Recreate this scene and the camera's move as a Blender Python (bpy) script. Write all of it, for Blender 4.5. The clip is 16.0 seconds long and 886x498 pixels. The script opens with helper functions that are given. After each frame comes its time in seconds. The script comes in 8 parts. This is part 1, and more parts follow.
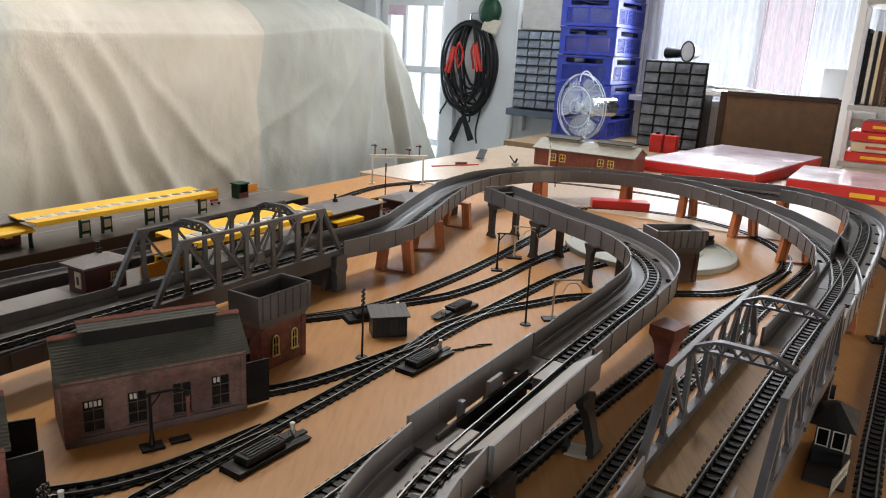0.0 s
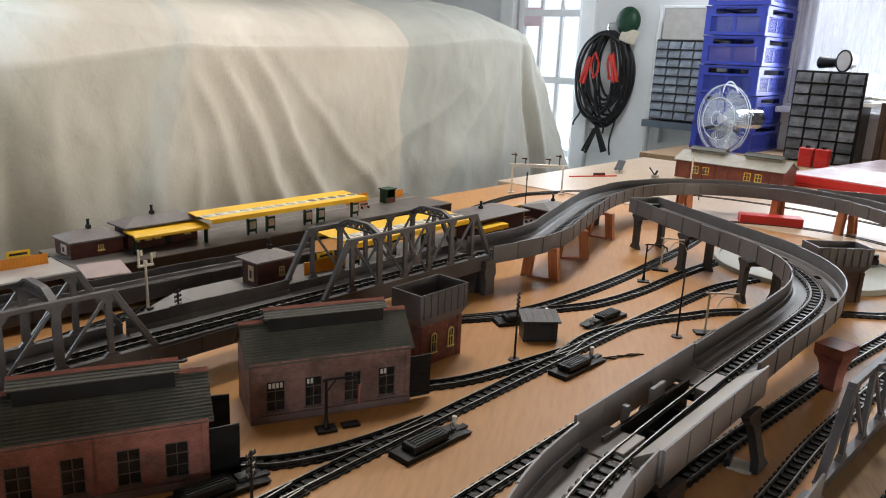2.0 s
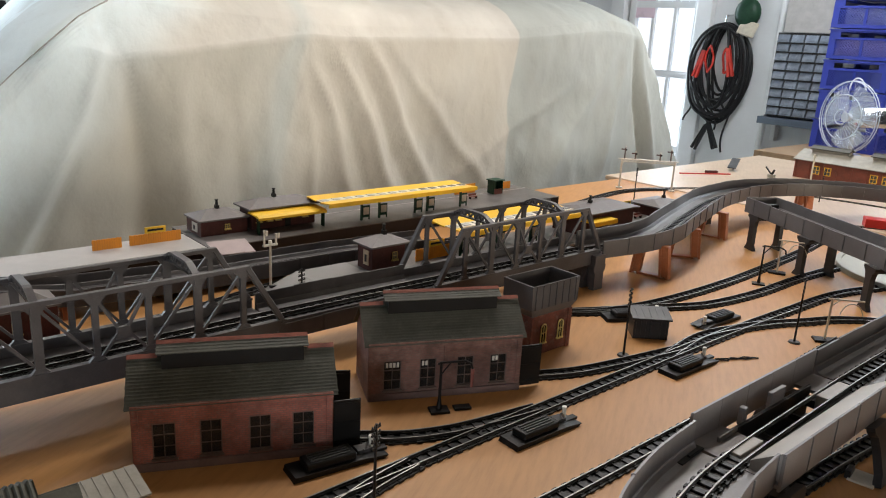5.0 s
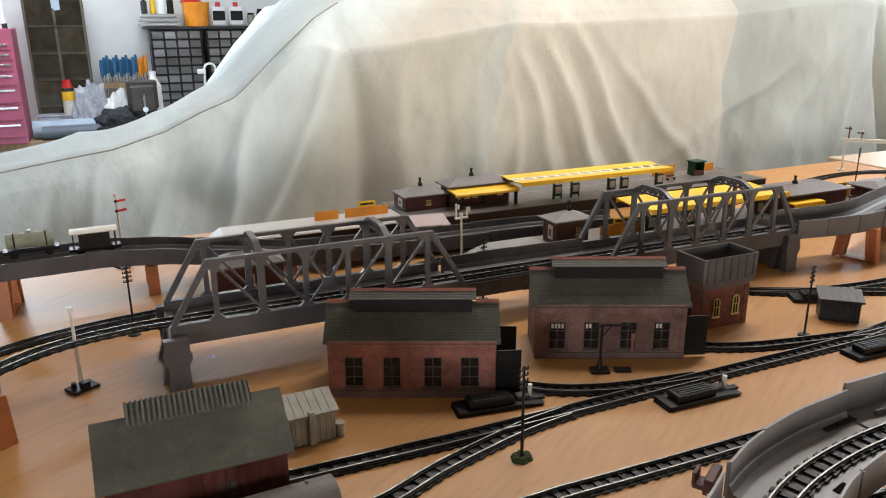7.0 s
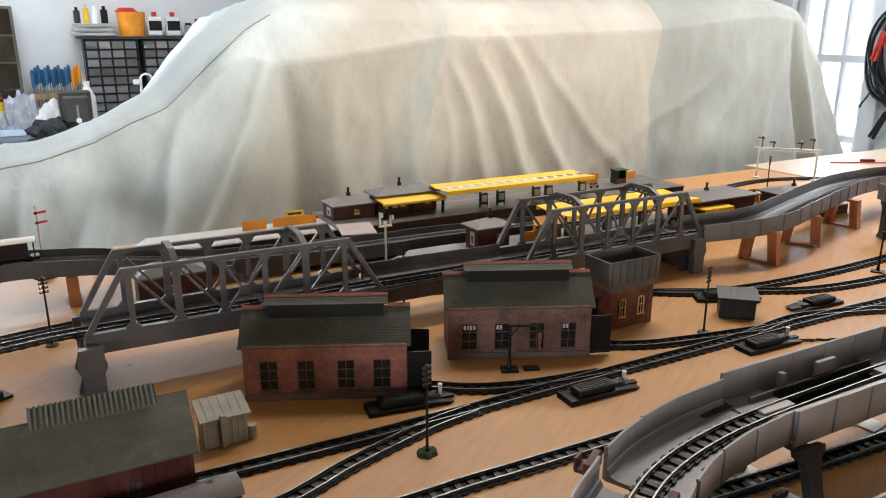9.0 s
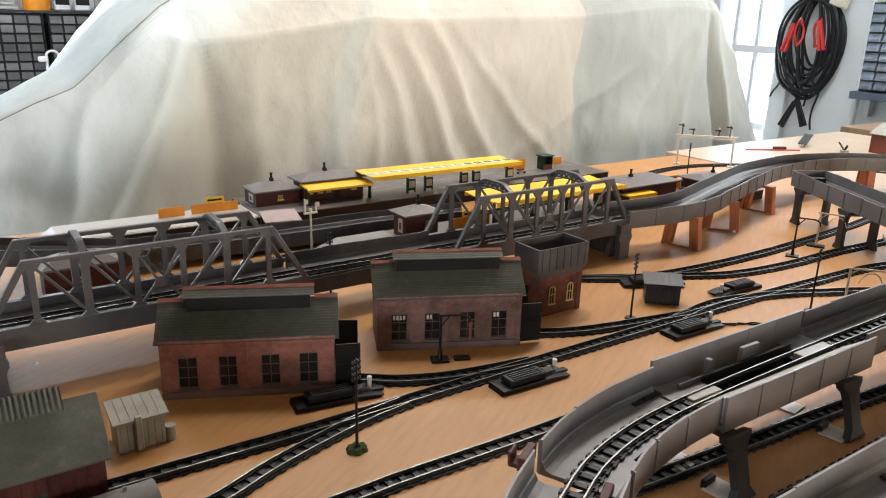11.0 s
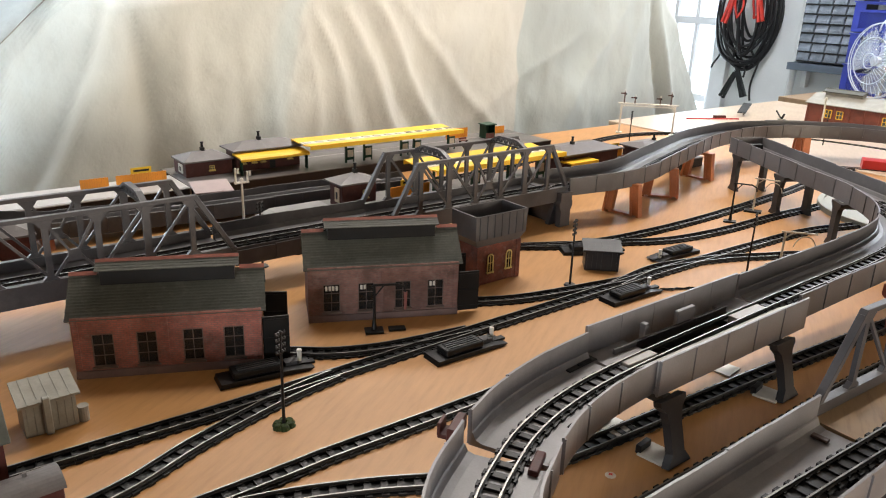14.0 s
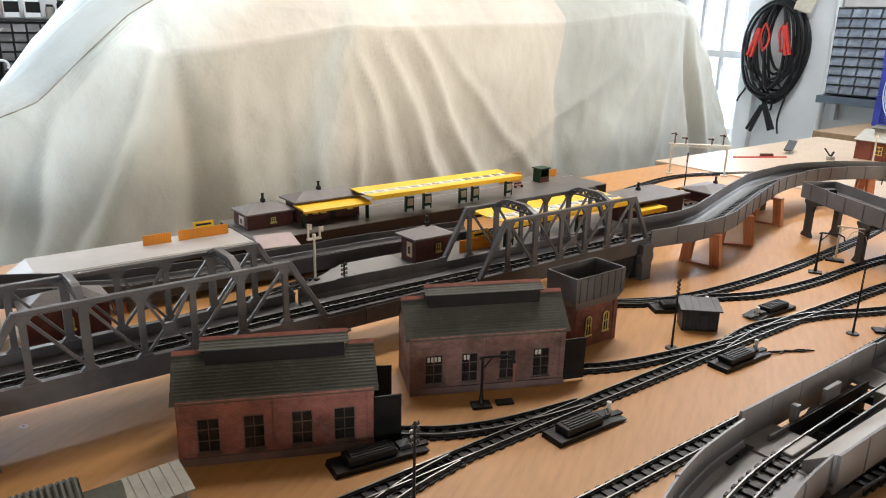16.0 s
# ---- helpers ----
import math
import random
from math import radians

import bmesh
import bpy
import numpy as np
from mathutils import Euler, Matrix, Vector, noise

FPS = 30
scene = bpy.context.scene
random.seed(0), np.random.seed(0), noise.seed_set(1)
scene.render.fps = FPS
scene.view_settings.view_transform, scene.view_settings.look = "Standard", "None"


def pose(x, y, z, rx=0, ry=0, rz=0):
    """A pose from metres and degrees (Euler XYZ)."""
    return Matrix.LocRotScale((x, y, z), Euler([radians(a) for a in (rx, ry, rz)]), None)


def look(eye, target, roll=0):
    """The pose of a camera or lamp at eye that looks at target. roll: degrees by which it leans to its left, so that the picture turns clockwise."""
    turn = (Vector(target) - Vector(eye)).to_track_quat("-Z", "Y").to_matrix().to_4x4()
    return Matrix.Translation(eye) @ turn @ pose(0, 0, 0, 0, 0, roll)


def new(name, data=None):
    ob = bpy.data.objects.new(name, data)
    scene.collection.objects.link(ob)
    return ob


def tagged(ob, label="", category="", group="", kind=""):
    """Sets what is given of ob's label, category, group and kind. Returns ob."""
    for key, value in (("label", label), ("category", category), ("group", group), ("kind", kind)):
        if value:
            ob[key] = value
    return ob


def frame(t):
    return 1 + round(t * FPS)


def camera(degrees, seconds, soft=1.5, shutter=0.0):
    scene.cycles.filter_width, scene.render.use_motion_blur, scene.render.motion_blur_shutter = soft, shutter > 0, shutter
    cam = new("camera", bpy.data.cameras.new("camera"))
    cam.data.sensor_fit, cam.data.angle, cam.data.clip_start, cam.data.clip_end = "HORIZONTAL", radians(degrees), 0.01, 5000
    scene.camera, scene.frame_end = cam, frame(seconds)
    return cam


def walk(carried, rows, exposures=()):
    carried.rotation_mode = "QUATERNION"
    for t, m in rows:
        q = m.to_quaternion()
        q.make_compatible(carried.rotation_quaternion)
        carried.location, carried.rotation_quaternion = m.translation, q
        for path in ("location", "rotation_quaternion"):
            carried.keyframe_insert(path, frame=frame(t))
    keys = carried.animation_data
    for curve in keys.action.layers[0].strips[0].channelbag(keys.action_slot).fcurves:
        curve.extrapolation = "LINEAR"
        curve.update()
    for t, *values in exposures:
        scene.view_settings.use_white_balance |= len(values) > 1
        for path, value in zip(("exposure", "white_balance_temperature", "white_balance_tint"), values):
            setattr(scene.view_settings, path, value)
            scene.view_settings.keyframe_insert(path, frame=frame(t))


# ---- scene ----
cam = camera(61.4, 16.0, soft=1.1)
PATH = [
    (0, (0.061, -0.026, 0.44), (0.02, 1.903, -0.086), 3.0),
    (0.5, (0.052, -0.031, 0.438), (-0.066, 1.897, -0.079), 2.6),
    (1, (0.037, -0.042, 0.442), (-0.163, 1.88, -0.074), 2.5),
    (1.5, (0.024, -0.05, 0.441), (-0.265, 1.861, -0.075), 2.8),
    (2, (0.013, -0.059, 0.436), (-0.35, 1.84, -0.078), 2.6),
    (2.5, (0.005, -0.067, 0.431), (-0.427, 1.814, -0.096), 3.2),
    (3, (0.0, -0.066, 0.43), (-0.444, 1.807, -0.112), 3.3),
    (3.5, (-0.013, -0.078, 0.433), (-0.528, 1.772, -0.126), 3.4),
    (3.7, (-0.013, -0.08, 0.427), (-0.56, 1.764, -0.121), 3.3),
    (6, (0.016, -0.104, 0.446), (-0.67, 1.688, -0.118), 3.1),
    (6.5, (0.052, -0.125, 0.445), (-0.967, 1.493, -0.142), 0.0),
    (7, (0.086, -0.134, 0.436), (-1.029, 1.418, -0.154), -0.3),
    (7.5, (0.111, -0.131, 0.438), (-1.002, 1.417, -0.167), 1.5),
    (8, (0.129, -0.129, 0.441), (-0.926, 1.465, -0.146), 1.2),
    (8.5, (0.134, -0.139, 0.442), (-0.901, 1.473, -0.133), 0.6),
    (9, (0.146, -0.138, 0.441), (-0.86, 1.496, -0.123), 0.1),
    (11.3, (0.129, -0.108, 0.438), (-0.666, 1.626, -0.164), 1.7),
    (11.5, (0.133, -0.101, 0.433), (-0.641, 1.644, -0.165), 1.8),
    (12, (0.139, -0.098, 0.423), (-0.582, 1.664, -0.189), 2.3),
    (12.5, (0.143, -0.089, 0.42), (-0.541, 1.673, -0.233), 2.4),
    (13, (0.139, -0.085, 0.421), (-0.544, 1.673, -0.243), 2.3),
    (13.5, (0.137, -0.086, 0.421), (-0.551, 1.671, -0.241), 2.1),
    (14, (0.138, -0.084, 0.421), (-0.556, 1.671, -0.242), 2.0),
    (14.5, (0.134, -0.085, 0.424), (-0.566, 1.669, -0.234), 1.9),
    (15, (0.106, -0.078, 0.434), (-0.607, 1.685, -0.186), 2.1),
    (15.5, (0.043, -0.066, 0.441), (-0.675, 1.706, -0.147), 2.2),
    (16, (-0.001, -0.071, 0.444), (-0.727, 1.698, -0.143), 1.3),
]
walk(cam, [(t, look(eye, target, roll)) for t, eye, target, roll in PATH], [(0.0, -1.05), (1.5, -1.05), (3.5, -1.02), (6.0, -0.85), (7.0, -0.72), (9.0, -0.72), (12.0, -0.48), (14.5, -0.42), (16.0, -0.58)])


# ---- light ----
world = bpy.data.worlds.new("daylight")
scene.world = world
world.use_nodes = True
sky = world.node_tree.nodes.new("ShaderNodeTexSky")
sky.sky_type, sky.sun_disc = "NISHITA", False
sky.sun_elevation, sky.sun_rotation = radians(35), radians(60)
world.node_tree.links.new(sky.outputs[0], world.node_tree.nodes["Background"].inputs[0])
world.node_tree.nodes["Background"].inputs[1].default_value = 0.12

LAY = pose(0, 0, 0, 0, 0, 60)  # the layout's own axes: u along the main lines, v towards the covered car


def at(u, v, z=0.0, rot=0.0):
    return LAY @ pose(u, v, z, 0, 0, rot)


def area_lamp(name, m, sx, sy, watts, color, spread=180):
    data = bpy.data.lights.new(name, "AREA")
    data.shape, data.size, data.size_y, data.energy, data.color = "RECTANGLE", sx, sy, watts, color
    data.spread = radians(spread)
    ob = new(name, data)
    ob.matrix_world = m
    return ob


def lamp_pose(u, v, z, tu, tv, tz):
    return look(LAY @ Vector((u, v, z)), LAY @ Vector((tu, tv, tz)))


area_lamp("window_daylight", lamp_pose(4.72, 0.8, 0.75, 0.0, 0.9, 0.1), 1.3, 1.0, 72.0, (0.9, 0.95, 1.0))
area_lamp("door_daylight", lamp_pose(4.85, 3.3, 0.4, 2.0, 2.0, 0.2), 0.6, 1.6, 45.0, (0.75, 0.88, 1.0))
# bluish fill lamp added beyond the car; the north wall has no window
area_lamp("north_side_fill", lamp_pose(-0.9, 6.0, 1.15, 0.5, 2.0, 0.2), 1.8, 0.8, 175.0, (0.78, 0.89, 1.0))
# warm fill lamp added on the camera side; that wall has no door
area_lamp("warm_front_fill", lamp_pose(1.7, -2.2, 0.4, 0.9, 0.3, 0.05), 2.0, 0.6, 112.0, (1.0, 0.87, 0.7))
# cool fill lamp added behind the camera; no doorway stands there
area_lamp("cool_front_fill", lamp_pose(-2.4, -0.9, 0.22, -0.1, 2.2, 0.2), 1.6, 0.4, 95.0, (0.84, 0.93, 1.0))
# fill lamps added over the bench and before the end wall
area_lamp("bench_fill", lamp_pose(0.0, 4.5, 1.585, 0.0, 4.51, 0.0), 1.5, 0.12, 80.0, (0.88, 0.94, 1.0))
area_lamp("end_wall_fill", lamp_pose(3.75, 1.75, 1.585, 3.75, 1.76, 0.0), 1.2, 0.12, 50.0, (0.88, 0.94, 1.0))
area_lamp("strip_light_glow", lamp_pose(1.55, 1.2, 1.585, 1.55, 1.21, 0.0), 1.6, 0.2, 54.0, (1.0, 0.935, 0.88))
# aimed fill lamp added above the car to throw shadows forward
area_lamp("car_side_fill", lamp_pose(1.3, 2.45, 1.57, 0.95, 0.35, 0.0), 1.6, 0.2, 21.0, (1.0, 0.935, 0.88), 130)


# ---- materials ----
def nodes_of(name):
    m = bpy.data.materials.new(name)
    m.use_nodes = True
    t = m.node_tree
    return m, t, t.nodes["Principled BSDF"]


def add(t, kind, **values):
    n = t.nodes.new(kind)
    for key, value in values.items():
        n.inputs[key].default_value = value
    return n


def place(t, scale=(1, 1, 1), rot=(0, 0, 0)):
    g = t.nodes.new("ShaderNodeNewGeometry")
    m = add(t, "ShaderNodeMapping", Scale=scale, Rotation=rot)
    t.links.new(g.outputs["Position"], m.inputs["Vector"])
    return m.outputs[0]


def ramp(t, source, stops):
    r = t.nodes.new("ShaderNodeValToRGB")
    t.links.new(source, r.inputs[0])
    e = r.color_ramp.elements
    while len(e) < len(stops):
        e.new(0.5)
    for k, (p, c) in zip(e, stops):
        k.position, k.color = p, (*c, 1) if len(c) == 3 else c
    return r.outputs[0]


def mixed(t, fac, a, b, mode="MIX"):
    m = t.nodes.new("ShaderNodeMix")
    m.data_type, m.blend_type = "RGBA", mode
    for sock, val in ((m.inputs[0], fac), (m.inputs[6], a), (m.inputs[7], b)):
        if hasattr(val, "links"):
            t.links.new(val, sock)
        else:
            sock.default_value = val if isinstance(val, (int, float)) else (*val, 1)
    return m.outputs[2]


def noise_of(t, vec, scale, detail=4, rough=0.6):
    n = add(t, "ShaderNodeTexNoise", Scale=scale, Detail=detail, Roughness=rough)
    t.links.new(vec, n.inputs["Vector"])
    return n.outputs[0]


def bumped(t, bsdf, height, strength=0.3, distance=0.001):
    b = add(t, "ShaderNodeBump", Strength=strength, Distance=distance)
    t.links.new(height, b.inputs["Height"])
    t.links.new(b.outputs[0], bsdf.inputs["Normal"])


def scaled(c, k):
    return tuple(min(1.0, x * k) for x in c)


def surface(name, color, rough=0.5, metal=0.0, var=0.25, scale=25, grain=400, bump=0.15, depth=0.0006, stretch=(1, 1, 1), coat=0.0, each=0.0, dust=0.0):
    """A worn, slightly mottled solid: broad stains and fine grain; each: how far single pieces differ; dust: pale dust on top."""
    m, t, b = nodes_of(name)
    p = place(t, stretch)
    broad, fine = noise_of(t, p, scale), noise_of(t, p, grain, 3)
    c = ramp(t, broad, [(0.3, scaled(color, 1 - var)), (0.7, scaled(color, 1 + var))])
    f = ramp(t, fine, [(0.3, (1 - var * 0.6,) * 3), (0.7, (1, 1, 1))])
    c = mixed(t, 1.0, c, f, "MULTIPLY")
    if each:
        o = t.nodes.new("ShaderNodeObjectInfo")
        c = mixed(t, 1.0, c, ramp(t, o.outputs["Random"], [(0, (1 - each,) * 3), (1, (1, 1, 1))]), "MULTIPLY")
    if dust:
        d = ramp(t, noise_of(t, p, scale * 3, 6), [(0.55, (0, 0, 0)), (0.8, (dust * 0.6,) * 3)])
        c = mixed(t, d, c, (0.35, 0.33, 0.3))
    t.links.new(c, b.inputs["Base Color"])
    r = ramp(t, broad, [(0.3, (max(0, rough - 0.08),) * 3), (0.7, (min(1, rough + 0.1),) * 3)])
    t.links.new(r, b.inputs["Roughness"])
    b.inputs["Metallic"].default_value = metal
    if max(color) < 0.09 and not metal:
        b.inputs["Specular IOR Level"].default_value = 0.28
    b.inputs["Coat Weight"].default_value = coat
    if bump:
        bumped(t, b, fine, bump, depth)
    return m


def brick_surface(name, a, b_, mortar, width=0.006, rough=0.8):
    m, t, b = nodes_of(name)
    g = t.nodes.new("ShaderNodeTexCoord")
    sep = t.nodes.new("ShaderNodeSeparateXYZ")
    t.links.new(g.outputs["Object"], sep.inputs[0])
    plus = t.nodes.new("ShaderNodeMath")
    t.links.new(sep.outputs[0], plus.inputs[0])
    t.links.new(sep.outputs[1], plus.inputs[1])
    com = t.nodes.new("ShaderNodeCombineXYZ")
    t.links.new(plus.outputs[0], com.inputs[0])
    t.links.new(sep.outputs[2], com.inputs[1])
    n = add(t, "ShaderNodeTexBrick", Color1=(*a, 1), Color2=(*b_, 1), Mortar=(*mortar, 1), Scale=1.0)
    n.inputs["Mortar Size"].default_value = width * 0.07
    n.inputs["Brick Width"].default_value = width
    n.inputs["Row Height"].default_value = width * 0.4
    t.links.new(com.outputs[0], n.inputs["Vector"])
    p = place(t)
    st = ramp(t, noise_of(t, p, 35, 5), [(0.32, (0.45,) * 3), (0.62, (1, 1, 1))])
    c = mixed(t, 1.0, n.outputs[0], st, "MULTIPLY")
    pale = ramp(t, noise_of(t, p, 110, 8, 0.7), [(0.52, (0, 0, 0)), (0.78, (0.45,) * 3)])
    c = mixed(t, pale, c, (0.3, 0.24, 0.2))
    t.links.new(c, b.inputs["Base Color"])
    b.inputs["Roughness"].default_value = rough
    bumped(t, b, n.outputs["Fac"], -0.6, 0.0008)
    return m


def board_surface(name, color, grain_color, rough=0.5):
    """Varnished plywood: long streaks along the layout, blotches and small scuffs."""
    m, t, b = nodes_of(name)
    p = place(t, (9, 1.1, 1), (0, 0, radians(-60 + 90)))
    p2 = place(t)
    streak = noise_of(t, p, 14, 6, 0.65)
    c = ramp(t, streak, [(0.25, grain_color), (0.5, color), (0.75, scaled(color, 1.12))])
    blot = ramp(t, noise_of(t, p2, 3.2, 6), [(0.3, (0.86, 0.84, 0.82)), (0.7, (1, 1, 1))])
    c = mixed(t, 1.0, c, blot, "MULTIPLY")
    scuff = ramp(t, noise_of(t, p2, 60, 6), [(0.64, (0, 0, 0)), (0.8, (0.22,) * 3)])
    c = mixed(t, scuff, c, scaled(color, 0.55))
    t.links.new(c, b.inputs["Base Color"])
    t.links.new(ramp(t, blot, [(0.7, (rough + 0.12,) * 3), (1, (rough,) * 3)]), b.inputs["Roughness"])
    b.inputs["Specular IOR Level"].default_value = 0.36
    bumped(t, b, streak, 0.08, 0.0006)
    return m


def fabric_surface(name, stain):
    """Old cotton sheeting; each sewn panel's colour, some with light painted in, comes with the mesh, stains and weave
    from here.
    """
    m, t, b = nodes_of(name)
    p = place(t)
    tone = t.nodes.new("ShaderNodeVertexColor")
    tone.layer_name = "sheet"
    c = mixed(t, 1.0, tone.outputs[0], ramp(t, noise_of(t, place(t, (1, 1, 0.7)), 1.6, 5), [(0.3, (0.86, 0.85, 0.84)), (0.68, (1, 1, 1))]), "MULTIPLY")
    d = ramp(t, noise_of(t, place(t, (1, 1, 0.45)), 3.5, 8, 0.65), [(0.48, (0, 0, 0)), (0.8, (0.32,) * 3)])
    c = mixed(t, d, c, stain)
    g = ramp(t, noise_of(t, place(t, (1, 1, 0.6), (0.4, 0.2, 0.9)), 5.5, 6, 0.6), [(0.56, (0, 0, 0)), (0.78, (0.2,) * 3)])
    c = mixed(t, g, c, (0.36, 0.37, 0.33))
    s = ramp(t, noise_of(t, p, 13.0, 8, 0.7), [(0.69, (0, 0, 0)), (0.76, (0.4,) * 3)])
    c = mixed(t, s, c, scaled(stain, 0.7))
    weave = noise_of(t, p, 420, 2)
    c = mixed(t, 1.0, c, ramp(t, weave, [(0.3, (0.92,) * 3), (0.7, (1, 1, 1))]), "MULTIPLY")
    t.links.new(c, b.inputs["Base Color"])
    b.inputs["Roughness"].default_value = 0.92
    b.inputs["Sheen Weight"].default_value = 0.1
    n = t.nodes.new("ShaderNodeMath")
    t.links.new(noise_of(t, p, 9, 6, 0.62), n.inputs[0])
    t.links.new(noise_of(t, place(t, (1, 1, 0.75)), 15, 4, 0.5), n.inputs[1])
    bumped(t, b, n.outputs[0], 0.28, 0.016)
    return m


def clear_surface(name, color, rough=0.1, alpha=1.0, trans=1.0):
    m, t, b = nodes_of(name)
    b.inputs["Base Color"].default_value = (*color, 1)
    b.inputs["Roughness"].default_value = rough
    b.inputs["Transmission Weight"].default_value = trans
    b.inputs["IOR"].default_value = 1.3
    b.inputs["Alpha"].default_value = alpha
    return m


def glow_surface(name, color, strength):
    m, t, b = nodes_of(name)
    p = place(t)
    c = ramp(t, noise_of(t, p, 1.4, 3), [(0.3, scaled(color, 0.8)), (0.7, color)])
    t.links.new(c, b.inputs["Emission Color"])
    b.inputs["Emission Strength"].default_value = strength
    b.inputs["Base Color"].default_value = (0, 0, 0, 1)
    return m


def curtain_surface(name, color, alpha):
    m, t, b = nodes_of(name)
    n = noise_of(t, place(t, (1, 1, 0.15)), 30, 4)
    t.links.new(ramp(t, n, [(0.3, scaled(color, 0.85)), (0.7, color)]), b.inputs["Base Color"])
    b.inputs["Roughness"].default_value = 0.9
    t.links.new(ramp(t, n, [(0.3, (alpha * 0.8,) * 3), (0.7, (min(1, alpha * 1.15),) * 3)]), b.inputs["Alpha"])
    return m


BRIDGE = surface("bridge_grey_plastic", (0.085, 0.08, 0.083), 0.36, var=0.2, scale=14, grain=500, bump=0.1, dust=0.16)
GREY = surface("grey_plastic", (0.2, 0.19, 0.197), 0.36, var=0.2, scale=14, grain=500, bump=0.1, dust=0.18)
# the viaducts' grey plastic again, darkened for sections that get less light
GREYDIM = surface("shaded_grey_plastic", (0.104, 0.098, 0.1), 0.4, var=0.2, scale=14, grain=500, bump=0.1, dust=0.16)
DARKGREY = surface("dark_grey_plastic", (0.032, 0.0305, 0.0315), 0.42, var=0.25, scale=18, dust=0.08)
BLACK = surface("black_plastic", (0.0055, 0.0054, 0.0056), 0.4, var=0.3, scale=50, dust=0.04)
SLEEPER = surface("sleeper_plastic", (0.011, 0.0104, 0.0104), 0.42, var=0.4, scale=80, each=0.5, dust=0.08)
RUST = surface("dark_rail_steel", (0.024, 0.02, 0.018), 0.6, 0.3, var=0.4, scale=90)
STEEL = surface("polished_rail", (0.22, 0.212, 0.2), 0.38, 1.0, var=0.12, scale=60, bump=0.02)
CHROME = surface("chrome", (0.75, 0.75, 0.76), 0.15, 1.0, var=0.08, scale=40, bump=0.02)
TRESTLE = surface("brown_plastic", (0.46, 0.15, 0.05), 0.45, var=0.28, scale=22, dust=0.1)
MAROON = surface("maroon_plastic", (0.075, 0.022, 0.018), 0.5, var=0.35, scale=30, dust=0.1)
REDBROWN = surface("red_brown_plastic", (0.15, 0.036, 0.02), 0.5, var=0.3, scale=30, dust=0.1)
BRICKA = brick_surface("red_brick", (0.4, 0.125, 0.09), (0.31, 0.095, 0.07), (0.22, 0.11, 0.09))
BRICKB = brick_surface("weathered_brick", (0.27, 0.125, 0.1), (0.19, 0.088, 0.07), (0.19, 0.12, 0.1))
BRICKT = brick_surface("tower_brick", (0.23, 0.058, 0.032), (0.18, 0.044, 0.025), (0.15, 0.055, 0.038), 0.005)
SLATE = surface("slate_grey_roof", (0.074, 0.075, 0.062), 0.6, var=0.25, scale=25, dust=0.2)
RIDGE = surface("red_ridge_tile", (0.2, 0.065, 0.045), 0.6, var=0.3, scale=60)
DOORBLACK = surface("black_painted_wood", (0.008, 0.008, 0.008), 0.5, var=0.3, scale=60)
YELLOW = surface("yellow_plastic", (0.78, 0.47, 0.015), 0.4, var=0.1, scale=20)
ORANGE = surface("orange_plastic", (0.75, 0.27, 0.015), 0.45, var=0.12, scale=20)
WHITE = surface("white_plastic", (0.62, 0.59, 0.52), 0.45, var=0.14, scale=40, dust=0.1)
CREAM = surface("cream_plastic", (0.55, 0.5, 0.4), 0.5, var=0.15, scale=40)
GREEN = surface("dark_green_plastic", (0.012, 0.05, 0.025), 0.45, var=0.3, scale=40)
PLATFORM = surface("grey_platform", (0.1, 0.09, 0.085), 0.38, var=0.2, scale=12, dust=0.25)
AWN = surface("faded_yellow_paint", (0.5, 0.36, 0.1), 0.5, var=0.2, scale=40)
DUSTYRED = surface("dusty_red_plastic", (0.24, 0.075, 0.06), 0.55, var=0.3, scale=25, dust=0.3)
HOLE = surface("black_opening", (0.004, 0.004, 0.004), 0.9, var=0.2, scale=40, bump=0)
HOLE.node_tree.nodes["Principled BSDF"].inputs["Specular IOR Level"].default_value = 0.05
for dull, gloss in ((BLACK, 0.28), (SLEEPER, 0.25), (DARKGREY, 0.35)):
    dull.node_tree.nodes["Principled BSDF"].inputs["Specular IOR Level"].default_value = gloss
# dull tone for the darkened foot of the shed walls
WALLFOOT = surface("dark_wall_foot", (0.15, 0.095, 0.085), 0.7, var=0.25, scale=40, dust=0.15)
DARKFACE = surface("dark_brown_plastic", (0.018, 0.011, 0.0095), 0.5, var=0.3, scale=30)
TOWERBROWN = surface("worn_brown_plastic", (0.085, 0.05, 0.04), 0.55, var=0.3, scale=30, dust=0.15)
TURN = surface("pale_green_grey_plastic", (0.33, 0.345, 0.3), 0.5, var=0.15, scale=12, dust=0.2)
RAMP = surface("pale_grey_plastic", (0.42, 0.4, 0.38), 0.45, var=0.12, scale=20)
HUT = surface("stone_grey_plastic", (0.3, 0.285, 0.24), 0.55, var=0.2, scale=35, dust=0.15)
RED = surface("red_paint", (0.5, 0.018, 0.015), 0.35, var=0.15, scale=30)
GRASSBASE = surface("green_scatter", (0.035, 0.05, 0.015), 0.9, var=0.5, scale=300, bump=0.8, depth=0.002)
SILVER = surface("silver_paint", (0.42, 0.42, 0.42), 0.4, 0.4, var=0.12, scale=40)
TANK = surface("tank_green_grey", (0.24, 0.25, 0.19), 0.45, var=0.2, scale=40)
BOARD = board_surface("plywood_board", (0.46, 0.234, 0.081), (0.385, 0.19, 0.062), 0.42)
# paler ply tone with the window's glare painted in
BOARDGLARE = board_surface("glare_pale_board", (0.52, 0.41, 0.3), (0.46, 0.35, 0.25), 0.35)
PLYSTRIP = board_surface("worn_ply", (0.3, 0.2, 0.11), (0.2, 0.13, 0.075), 0.5)
